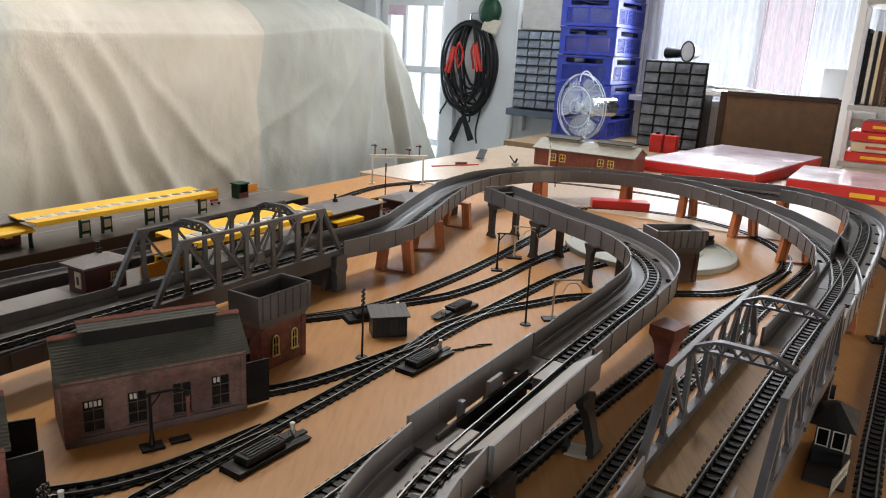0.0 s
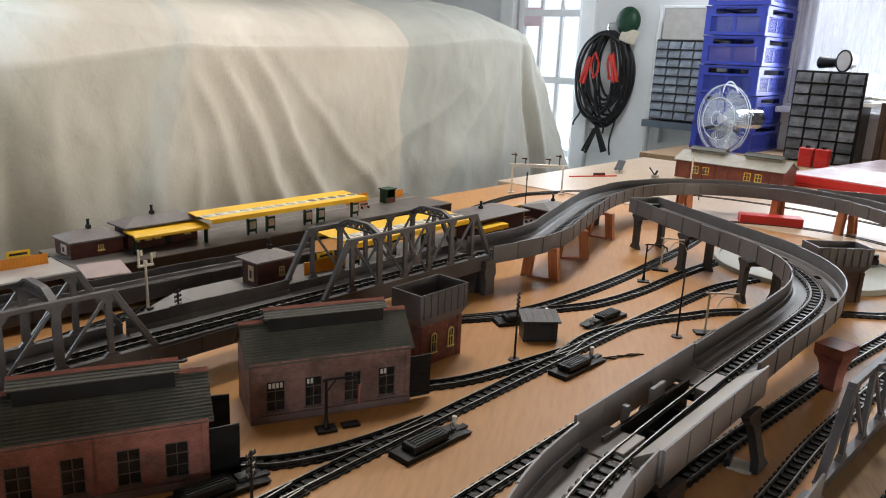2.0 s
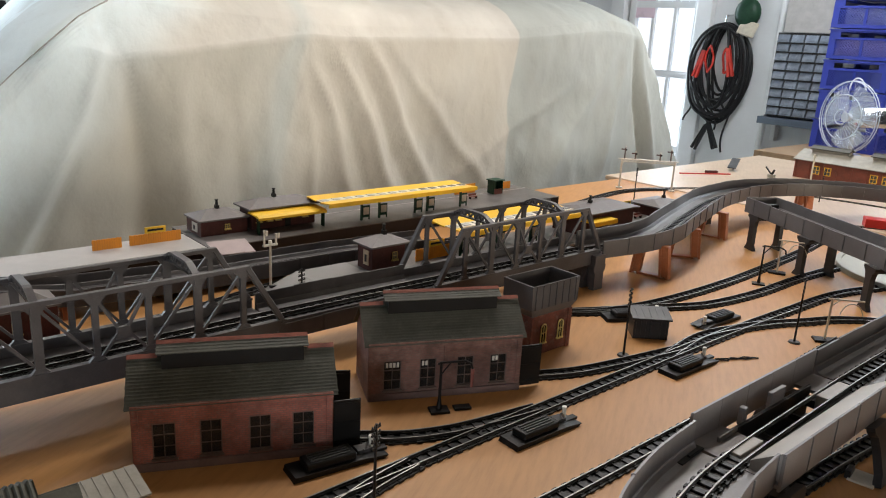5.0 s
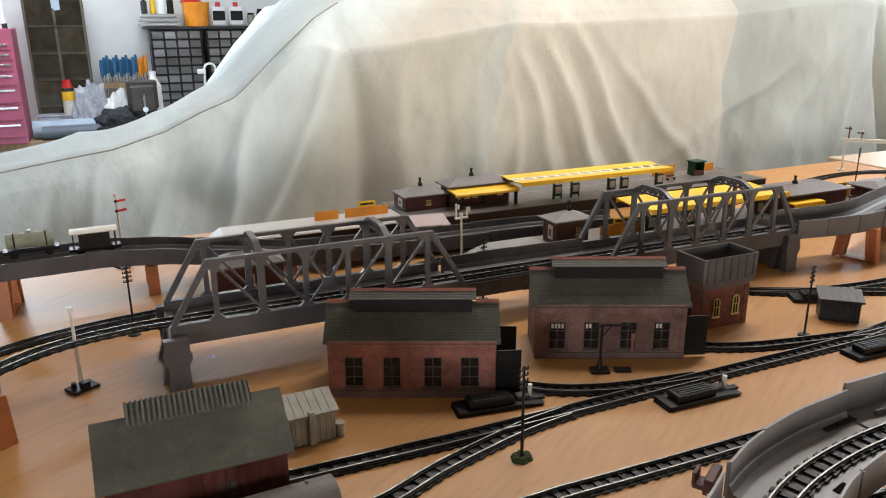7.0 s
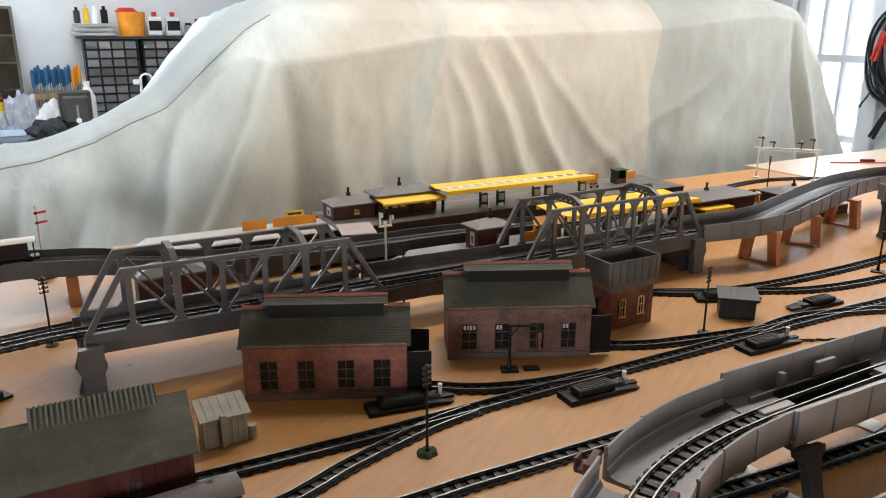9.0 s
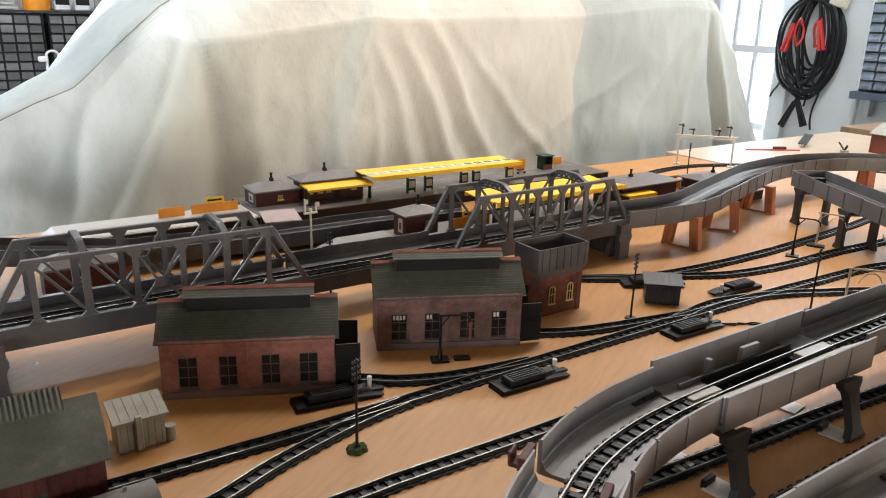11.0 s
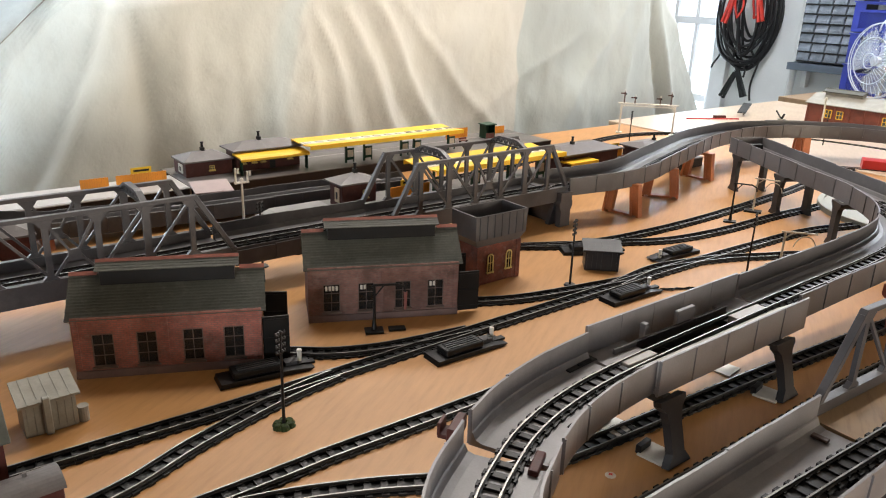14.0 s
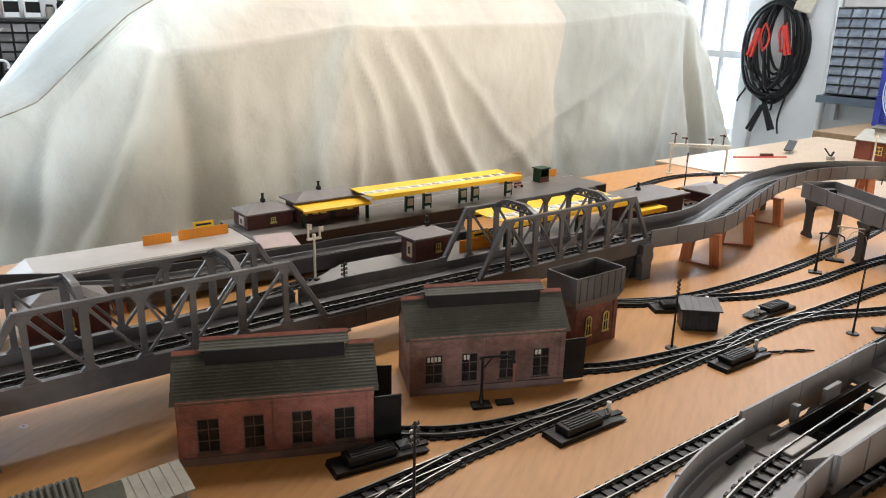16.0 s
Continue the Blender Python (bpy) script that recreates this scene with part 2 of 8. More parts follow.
SEAM = surface("grey_seam_thread", (0.36, 0.37, 0.35), 0.9, var=0.3, scale=60)
SHEET = fabric_surface("patched_dust_sheet", (0.36, 0.31, 0.24))
DIMCEIL = surface("dim_unseen_ceiling", (0.32, 0.29, 0.25), 0.8, var=0.12, scale=3, grain=120, bump=0.2)
FRAMECREAM = surface("pale_yellow_paint", (0.66, 0.48, 0.16), 0.5, var=0.15, scale=60)
ROOFGREY = surface("brown_grey_roof", (0.115, 0.1, 0.095), 0.5, var=0.2, scale=30, dust=0.3)
PLATGREY = surface("mid_grey_platform", (0.2, 0.19, 0.185), 0.45, var=0.18, scale=20, dust=0.12)
PINKROOF = surface("faded_pink_roof", (0.36, 0.28, 0.27), 0.35, var=0.15, scale=30)
FRAMEBROWN = surface("faded_brown_frame", (0.12, 0.08, 0.065), 0.5, var=0.3, scale=60)
WALLPAINT = surface("white_wall_paint", (0.72, 0.73, 0.74), 0.7, var=0.06, scale=3, grain=120, bump=0.2)
FRAMEWHITE = surface("white_gloss_paint", (0.76, 0.77, 0.78), 0.35, var=0.05, scale=6)
CONCRETE = surface("concrete", (0.25, 0.24, 0.22), 0.8, var=0.2, scale=4, grain=90, bump=0.4, depth=0.003)
CRATE = surface("blue_crate_plastic", (0.024, 0.042, 0.33), 0.4, var=0.18, scale=14)
CABINET = surface("blue_grey_metal", (0.1, 0.125, 0.16), 0.45, 0.2, var=0.15, scale=10)
DRAWER = surface("smoky_drawer", (0.27, 0.31, 0.37), 0.2, var=0.25, scale=20, each=0.4)
DRAWERDARK = surface("dark_drawer", (0.2, 0.21, 0.23), 0.12, var=0.35, scale=20, each=0.65)
PAPERPINK = surface("glossy_pink_card", (0.78, 0.6, 0.68), 0.3, var=0.08, scale=6)
# pink-white tone, broadly mottled, for the box lid tops
LIDFILM = surface("pink_white_box_lid", (0.74, 0.62, 0.7), 0.22, var=0.2, scale=3.5, grain=60, bump=0.03)
CARDRED = surface("red_card", (0.55, 0.025, 0.02), 0.45, var=0.12, scale=12)
CARDTAN = surface("cream_card", (0.6, 0.48, 0.32), 0.6, var=0.15, scale=12)
BROWNCLOTH = surface("brown_speaker_cloth", (0.13, 0.07, 0.032), 0.8, var=0.25, scale=20, grain=700, bump=0.5)
DARKWOOD = surface("dark_wood", (0.05, 0.028, 0.017), 0.4, var=0.3, scale=8, stretch=(1, 1, 8))
RUBBER = surface("black_rubber_cable", (0.014, 0.014, 0.015), 0.45, var=0.3, scale=40)
REDCABLE = surface("red_rubber_cable", (0.62, 0.04, 0.025), 0.45, var=0.25, scale=40)
FANCLEAR = surface("clear_fan_plastic", (0.62, 0.68, 0.78), 0.15, var=0.05, scale=20)
PINKMETAL = surface("pink_metal", (0.42, 0.09, 0.17), 0.4, var=0.15, scale=10)
BLUEGRIP = surface("blue_tool_grip", (0.03, 0.14, 0.3), 0.4, var=0.2, scale=30, each=0.3)
BENCH = surface("workbench_wood", (0.33, 0.22, 0.13), 0.6, var=0.25, scale=8, stretch=(1, 5, 1))
VICE = surface("grey_cast_iron", (0.07, 0.065, 0.06), 0.5, 0.4, var=0.25, scale=20)
RAG = surface("dark_rag", (0.035, 0.037, 0.045), 0.9, var=0.4, scale=30)
DIMWALL = surface("dim_unseen_wall", (0.3, 0.24, 0.2), 0.85, var=0.25, scale=6, grain=60, bump=0.4, depth=0.004)
PANE = surface("grimy_model_glazing", (0.035, 0.03, 0.027), 0.2, var=0.5, scale=90)
CLEARPANE = surface("thin_model_glazing", (0.08, 0.08, 0.075), 0.15, var=0.3, scale=60)
CLEARPANE.node_tree.nodes["Principled BSDF"].inputs["Alpha"].default_value = 0.3
PANE.node_tree.nodes["Principled BSDF"].inputs["Alpha"].default_value = 0.75
GLASS = clear_surface("window_glass", (0.95, 0.97, 1.0), 0.02)
SMOKE = surface("dusty_glass", (0.1, 0.105, 0.1), 0.12, var=0.4, scale=60)
OUTSIDE = glow_surface("bright_daylight_outside", (0.86, 0.92, 1.0), 3.3)
NET = curtain_surface("net_curtain", (0.8, 0.82, 0.9), 0.5)
PINKNET = curtain_surface("pink_curtain", (0.8, 0.5, 0.58), 0.5)


# ---- building helpers ----
def thing(name, label, category, m, group="", kind=""):
    ob = new(name)
    ob.empty_display_size = 0.02
    ob.matrix_world = m
    return tagged(ob, label, category, group, kind)


def mesh_of(name, bm, *mats, smooth=False):
    me = bpy.data.meshes.new(name)
    bmesh.ops.recalc_face_normals(bm, faces=bm.faces)
    if smooth:
        for f in bm.faces:
            f.smooth = True
    bm.to_mesh(me)
    bm.free()
    for m in mats:
        me.materials.append(m)
    return me


def part(name, bm, material, parent, label="", m=None, bevel=0.0, smooth=False):
    if bevel:
        edges = [e for e in bm.edges if len(e.link_faces) == 2 and e.calc_face_angle(0) > 0.5]
        bmesh.ops.bevel(bm, geom=edges, offset=bevel, segments=1, affect="EDGES")
    mats = material if isinstance(material, (list, tuple)) else (material,)
    ob = new(name, mesh_of(name, bm, *mats, smooth=smooth))
    ob.parent = parent
    if m is not None:
        ob.matrix_basis = m
    return tagged(ob, label)


def piece(name, data, parent, m):
    ob = new(name, data)
    ob.parent = parent
    ob.matrix_basis = m
    return ob


def box(bm, c, s, rz=0.0, ry=0.0, rx=0.0):
    m = pose(*c, rx, ry, rz) @ Matrix.Diagonal((*s, 1))
    bmesh.ops.create_cube(bm, size=1.0, matrix=m)
    return bm


def boxes(*rows):
    bm = bmesh.new()
    for r in rows:
        box(bm, *r)
    return bm


def cyl(bm, c, r, h, seg=12, r2=None, rx=0.0, ry=0.0, rz=0.0):
    bmesh.ops.create_cone(bm, cap_ends=True, segments=seg, radius1=r, radius2=r if r2 is None else r2, depth=h, matrix=pose(*c, rx, ry, rz))
    return bm


def prism(bm, outline, depth, m=None):
    """A flat outline in x and z, thickened along y, centred on y = 0."""
    m = m or Matrix()
    a = [bm.verts.new(m @ Vector((x, -depth / 2, z))) for x, z in outline]
    b = [bm.verts.new(m @ Vector((x, depth / 2, z))) for x, z in outline]
    bm.faces.new(a)
    bm.faces.new(b[::-1])
    n = len(a)
    for i in range(n):
        bm.faces.new((a[i], b[i], b[(i + 1) % n], a[(i + 1) % n]))
    return bm


def bar(bm, p, q, w, d):
    """A straight square bar in the xz plane from p to q; w in the plane, d along y."""
    (x0, y0, z0), (x1, y1, z1) = p, q
    v = Vector((x1 - x0, y1 - y0, z1 - z0))
    turn = v.to_track_quat("X", "Z").to_matrix().to_4x4()
    bmesh.ops.create_cube(bm, size=1.0, matrix=Matrix.Translation((Vector(p) + Vector(q)) / 2) @ turn @ Matrix.Diagonal((v.length, d, w, 1)))
    return bm


def glide(points, step):
    """A smooth even line through a few places (Catmull-Rom)."""
    p = [Vector((*q, 0.0)) if len(q) == 2 else Vector(q) for q in points]
    p = [2 * p[0] - p[1]] + p + [2 * p[-1] - p[-2]]
    fine = []
    for a, b, c, d in zip(p, p[1:], p[2:], p[3:]):
        for k in range(24):
            s = k / 24
            fine.append(0.5 * ((2 * b) + (c - a) * s + (2 * a - 5 * b + 4 * c - d) * s * s + (3 * b - a - 3 * c + d) * s**3))
    fine.append(p[-2])
    run = [0.0]
    for a, b in zip(fine, fine[1:]):
        run.append(run[-1] + (b - a).length)
    n = max(2, round(run[-1] / step))
    out, j = [], 0
    for i in range(n + 1):
        want = run[-1] * i / n
        while j < len(run) - 2 and run[j + 1] < want:
            j += 1
        k = (want - run[j]) / max(1e-9, run[j + 1] - run[j])
        out.append(fine[j].lerp(fine[j + 1], k))
    return out


def sides(path):
    out = []
    for i in range(len(path)):
        t = path[min(i + 1, len(path) - 1)] - path[max(i - 1, 0)]
        out.append(Vector((-t.y, t.x, 0)).normalized())
    return out


def sweep(bm, path, profile, side=None):
    """A closed profile of (to the left, up) drawn along a path."""
    side = side or sides(path)
    rings = [[bm.verts.new(p + s * x + Vector((0, 0, z))) for x, z in profile] for p, s in zip(path, side)]
    n = len(profile)
    for a, b in zip(rings, rings[1:]):
        for i in range(n):
            bm.faces.new((a[i], a[(i + 1) % n], b[(i + 1) % n], b[i]))
    bm.faces.new(rings[0])
    bm.faces.new(rings[-1][::-1])
    return bm


def tube(bm, path, r, seg=8):
    """A round cable along any path in space."""
    path = [Vector(p) for p in path]
    up = Vector((0.13, 0.31, 0.94)).normalized()
    rings = []
    for i, p in enumerate(path):
        t = (path[min(i + 1, len(path) - 1)] - path[max(i - 1, 0)]).normalized()
        a = t.cross(up).normalized()
        b = t.cross(a)
        up = -b if b.dot(up) < 0 else b
        rings.append([bm.verts.new(p + r * (math.cos(k * math.tau / seg) * a + math.sin(k * math.tau / seg) * up)) for k in range(seg)])
    for a, b in zip(rings, rings[1:]):
        for i in range(seg):
            bm.faces.new((a[i], a[(i + 1) % seg], b[(i + 1) % seg], b[i]))
    bm.faces.new(rings[0])
    bm.faces.new(rings[-1][::-1])
    return bm


def pierced(bm, length, height, thick, holes, m=None):
    """An upright wall along x from 0, with rectangular openings (x0, x1, z0, z1) right through it."""
    m = m or Matrix()
    xs = sorted({0.0, length, *(h[0] for h in holes), *(h[1] for h in holes)})
    zs = sorted({0.0, height, *(h[2] for h in holes), *(h[3] for h in holes)})
    for x0, x1 in zip(xs, xs[1:]):
        for z0, z1 in zip(zs, zs[1:]):
            cx, cz = (x0 + x1) / 2, (z0 + z1) / 2
            if any(h[0] < cx < h[1] and h[2] < cz < h[3] for h in holes):
                continue
            bmesh.ops.create_cube(bm, size=1.0, matrix=m @ Matrix.Translation((cx, 0, cz)) @ Matrix.Diagonal((x1 - x0, thick, z1 - z0, 1)))
    bmesh.ops.remove_doubles(bm, verts=bm.verts, dist=1e-6)
    inner = [f for f in bm.faces if any(g is not f and all(v in g.verts for v in f.verts) for e in f.edges for g in e.link_faces)]
    bmesh.ops.delete(bm, geom=list(set(inner)), context="FACES_ONLY")
    return bm


# ---- the room ----
FLOOR_Z, CEIL_Z = -0.8, 1.65
U0, U1, V0, V1 = -2.6, 4.95, -2.4, 6.1


def slab(name, label, category, lo, hi, material, holes=(), axis="u"):
    """A wall of the room in the layout's axes."""
    ob = thing(name, label, category, LAY, kind="structure")
    bm = bmesh.new()
    if axis == "u":  # runs along v at one u
        m = pose((lo[0] + hi[0]) / 2, lo[1], lo[2], 0, 0, 90)
        pierced(bm, hi[1] - lo[1], hi[2] - lo[2], hi[0] - lo[0], holes, m)
    elif axis == "v":
        m = pose(lo[0], (lo[1] + hi[1]) / 2, lo[2])
        pierced(bm, hi[0] - lo[0], hi[2] - lo[2], hi[1] - lo[1], holes, m)
    else:
        box(bm, [(a + b) / 2 for a, b in zip(lo, hi)], [b - a for a, b in zip(lo, hi)])
    part("surface", bm, material, ob)
    return ob


slab("floor", "bare grey concrete garage floor", "floor", (U0, V0, FLOOR_Z - 0.1), (U1, V1, FLOOR_Z), CONCRETE, axis="z")
# unseen ceiling, coloured dark so that it bounces less light
slab("ceiling", "unseen garage ceiling, darkened to cut bounced light", "ceiling", (U0, V0, CEIL_Z), (U1, V1, CEIL_Z + 0.1), DIMCEIL, axis="z")
WIN = (0.15, 1.45, 0.2, 1.35)  # v from, v to, z from, z to
DOOR = (3.0, 3.62, FLOOR_Z, 1.3)
slab("wall_east", "white painted end wall with a window and a glazed door", "wall", (U1, V0, FLOOR_Z), (U1 + 0.12, V1, CEIL_Z), WALLPAINT,
     [(WIN[0] - V0, WIN[1] - V0, WIN[2] - FLOOR_Z, WIN[3] - FLOOR_Z), (DOOR[0] - V0, DOOR[1] - V0, 0.0, DOOR[3] - FLOOR_Z)], "u")
# west and south walls are unseen and kept dark to hold back fill
slab("wall_west", "unseen garage wall, darkened to cut bounced light", "wall", (U0 - 0.12, V0, FLOOR_Z), (U0, V1, CEIL_Z), DIMWALL, axis="u")
slab("wall_north", "white garage wall behind the workbench", "wall", (U0, V1, FLOOR_Z), (U1, V1 + 0.12, CEIL_Z), WALLPAINT, axis="v")
slab("wall_south", "unseen garage wall, darkened to cut bounced light", "wall", (U0, V0 - 0.12, FLOOR_Z), (U1, V0, CEIL_Z), DIMWALL, axis="v")
back = thing("backdrop", "overexposed daylight outside the garage", "backdrop", LAY, kind="structure")
part("sky_glow", boxes(((U1 + 0.6, 1.8, 0.5), (0.02, 6.0, 3.2))), OUTSIDE, back)


def window_frame():
    w = thing("window_1", "white framed window behind pale net curtains", "window", at(U1, WIN[0], WIN[2]), kind="structure")
    wide, high = WIN[1] - WIN[0], WIN[3] - WIN[2]
    for y in (0.02, wide / 2, wide - 0.02):
        part("frame_post", boxes(((0.04, y, high / 2), (0.05, 0.045, high))), FRAMEWHITE, w, bevel=0.003)
    for z in (0.02, high * 0.68, high - 0.02):
        part("frame_rail", boxes(((0.04, wide / 2, z), (0.046, wide, 0.04))), FRAMEWHITE, w, bevel=0.003)
    part("window_sill", boxes(((-0.06, wide / 2, -0.02), (0.2, wide + 0.1, 0.035))), FRAMEWHITE, w, bevel=0.004)
    g = part("pane", boxes(((0.06, wide / 2, high / 2), (0.004, wide, high))), GLASS, w)
    g.visible_shadow = False
    rng = random.Random(4)
    for k, (y0, y1, material) in enumerate(((-0.03, 0.36, NET), (0.36, 0.62, PINKNET), (0.62, 1.33, NET))):
        bm = bmesh.new()
        n, path = 90, []
        for i in range(n + 1):
            y = y0 + (y1 - y0) * i / n
            path.append((-0.03 + 0.012 * math.sin(y * 95 + k) + 0.007 * math.sin(y * 211 + 2 * k), y))
        top = [bm.verts.new((x, y, high + 0.04)) for x, y in path]
        low = [bm.verts.new((x * 1.3, y, 0.015)) for x, y in path]
        for i in range(n):
            bm.faces.new((top[i], top[i + 1], low[i + 1], low[i]))
        c = part("curtain", bm, material, w, "pale gathered net curtain", smooth=True)
        c.visible_shadow = False
    return w


window_frame()


def glazed_door():
    d = thing("door_1", "white glazed door with bright daylight behind it", "door", at(U1, DOOR[0], FLOOR_Z), kind="structure")
    w, h = DOOR[1] - DOOR[0], DOOR[3] - FLOOR_Z
    for y in (-0.06, w + 0.06):
        part("jamb", boxes(((0.0, y, h / 2), (0.1, 0.12, h))), FRAMEWHITE, d, bevel=0.004)
    for y in (0.03, w - 0.03):
        part("stile", boxes(((0.05, y, h / 2), (0.05, 0.06, h))), FRAMEWHITE, d, bevel=0.004)
    for y in (w * 0.36, w * 0.66):
        part("glazing_bar", boxes(((0.052, y, h / 2), (0.03, 0.025, h))), FRAMEWHITE, d)
    for z in (0.5, 1.05, 1.55):
        part("rail", boxes(((0.05, w / 2, z), (0.046, w - 0.12, 0.05))), FRAMEWHITE, d)
    g = part("pane", boxes(((0.06, w / 2, h / 2), (0.004, w, h))), GLASS, d)
    g.visible_shadow = False
    part("notice", boxes(((0.03, w * 0.8, 1.52), (0.003, 0.2, 0.14))), PAPERPINK, d, "faded pink paper notice")
    return d


glazed_door()
tb = thing("layout_table", "varnished plywood railway table on a timber frame", "table", at(0, 0, 0))
part("tabletop", boxes(((0.82, 0.29, -0.009), (3.44, 2.36, 0.018))), BOARD, tb, bevel=0.002)
for u in (-0.8, 0.8, 2.4):
    part("cross_bearer", boxes(((u, 0.29, -0.055), (0.045, 2.3, 0.07))), BENCH, tb)
    for v in (-0.7, 1.3):
        part("leg", boxes(((u, v, (FLOOR_Z - 0.09) / 2), (0.06, 0.06, -FLOOR_Z - 0.09))), BENCH, tb)
# separate far board, made pale to carry the window glare
tb2 = thing("extension_board", "far board of the layout, window glare in its pale colour", "table", at(2.35, 0.5, 0))
part("tabletop", boxes(((0.24, 0.02, -0.0035), (1.1, 2.0, 0.015))), BOARDGLARE, tb2, bevel=0.002)
part("tabletop", boxes(((0.5, 0.02, -0.014), (0.4, 2.0, 0.006))), BENCH, tb2)
for v in (-0.8, 0.85):
    part("leg", boxes(((0.6, v, FLOOR_Z / 2 - 0.0085), (0.05, 0.05, -FLOOR_Z - 0.017))), BENCH, tb2)


# ---- the covered car ----
def lerp_rows(rows, x):
    for (a, p), (b, q) in zip(rows, rows[1:]):
        if x <= b:
            k = max(0.0, (x - a) / (b - a))
            return p + (q - p) * k
    return rows[-1][1]


SHOULDER = [(-1.3, -0.75), (-1.1, -0.3), (-0.9, -0.08), (-0.36, 0.034), (-0.06, 0.078), (0.095, 0.119), (0.206, 0.172), (0.319, 0.215), (0.394, 0.29), (0.46, 0.39), (0.508, 0.455), (0.66, 0.50), (1.0, 0.475), (1.4, 0.455),
            (2.3, 0.485), (2.9, 0.55), (3.15, 0.52), (3.3, 0.36), (3.45, 0.11), (3.62, -0.16), (3.9, -0.6), (4.02, -0.79)]
CROWN = [(-1.3, 0.0), (-0.9, 0.05), (0.1, 0.06), (0.5, 0.1), (0.9, 0.16), (2.5, 0.17), (3.1, 0.1), (3.5, 0.03), (4.02, 0.0)]


FOLDS = [  # u and z at the upper end, u and z at the lower end, how far out, how wide
    (1.288, 0.34, 1.398, -0.035, 0.030, 0.028), (1.367, 0.39, 1.582, -0.065, 0.036, 0.032), (1.48, 0.43, 1.768, -0.08, 0.034, 0.036), (1.582, 0.41, 2.048, -0.1, 0.024, 0.040),
    (1.33, 0.36, 1.48, -0.05, -0.016, 0.020), (1.43, 0.40, 1.67, -0.07, -0.018, 0.022), (1.245, 0.30, 1.27, -0.1, 0.014, 0.02),
    (0.665, 0.32, 0.712, -0.17, -0.07, 0.05), (0.608, 0.33, 0.352, -0.174, 0.060, 0.030), (0.545, 0.19, 0.43, -0.13, -0.035, 0.026), (0.80, 0.33, 0.84, -0.2, 0.030, 0.06),
    (0.352, 0.215, 0.238, -0.16, 0.045, 0.030), (0.30, 0.12, 0.16, -0.2, -0.02, 0.03), (0.10, 0.06, -0.02, -0.3, 0.03, 0.04), (-0.1, 0.04, -0.22, -0.4, 0.03, 0.04), (-0.2, 0.02, -0.36, -0.4, -0.02, 0.03),
    (2.675, 0.29, 2.285, 0.09, 0.016, 0.06), (2.949, 0.44, 2.495, -0.14, 0.026, 0.06), (3.021, 0.36, 2.889, -0.12, 0.024, 0.045), (3.085, 0.50, 3.235, -0.14, -0.05, 0.030),
    (3.15, 0.46, 3.33, -0.2, 0.03, 0.03), (2.45, 0.40, 2.36, -0.2, 0.012, 0.05), (2.15, 0.40, 2.3, -0.2, -0.012, 0.05), (0.98, 0.36, 1.02, -0.3, -0.012, 0.04), (1.12, 0.38, 1.1, -0.3, 0.01, 0.035),
]
DENTS = [(0.126, -0.08, -0.05, 0.09), (0.9, 0.16, 0.012, 0.03), (1.0, 0.02, -0.01, 0.03), (1.83, 0.22, 0.02, 0.12), (1.2, 0.1, -0.008, 0.025), (0.84, 0.09, -0.008, 0.02), (2.6, 0.12, -0.02, 0.12), (0.45, 0.34, 0.02, 0.05), (0.0, 0.0, 0.02, 0.07)]
HEM = [(0.55, 0.36), (0.622, 0.338), (0.788, 0.354), (1.243, 0.419), (1.775, 0.453), (2.264, 0.465), (2.9, 0.5), (3.1, 0.49)]
TONGUE = [(-0.8, -0.6), (-0.3, -0.4), (0.03, -0.19), (0.32, 0.0), (0.42, 0.12), (0.5, 0.24), (0.8, 0.3)]
WING = [(-1.3, 0.0), (-0.9, 0.02), (-0.15, 0.02), (0.1, 0.022), (0.19, 0.03), (0.37, 0.05), (0.5, 0.045), (0.65, 0.03)]
DROP = [(-1.3, 0.1), (-0.9, 0.2), (-0.15, 0.25), (0.1, 0.22), (0.19, 0.2), (0.37, 0.19), (0.5, 0.16), (0.7, 0.06), (0.95, 0.0)]
PATCH = [(-0.8, -0.06), (0.05, -0.045), (0.19, -0.06), (0.378, -0.017), (0.47, 0.0), (0.56, -0.057), (0.7, -0.1)]


def fold_out(u, z):
    out = 0.0
    for u0, z0, u1, z1, amp, wide in FOLDS:
        k = (z0 - z) / (z0 - z1)
        if k < -0.15:
            continue
        d = abs(u - (u0 + (u1 - u0) * k + 0.012 * math.sin(k * 5 + u0 * 9))) / (wide * (0.55 + 0.5 * max(0.0, k)))
        out += 0.68 * amp * min(1.0, 0.35 + max(0.0, k) * 1.2) * min(1.0, (k + 0.15) / 0.3) * math.exp(-(d**1.6))
    for du, dz, amp, wide in DENTS:
        out += amp * math.exp(-((u - du) ** 2 + (z - dz) ** 2) / wide**2)
    return out


def creased(x, y, seed):
    n = noise.noise(Vector((x, y, seed)))
    return (1 - abs(n) * 2) ** 3 if abs(n) < 0.5 else 0.0


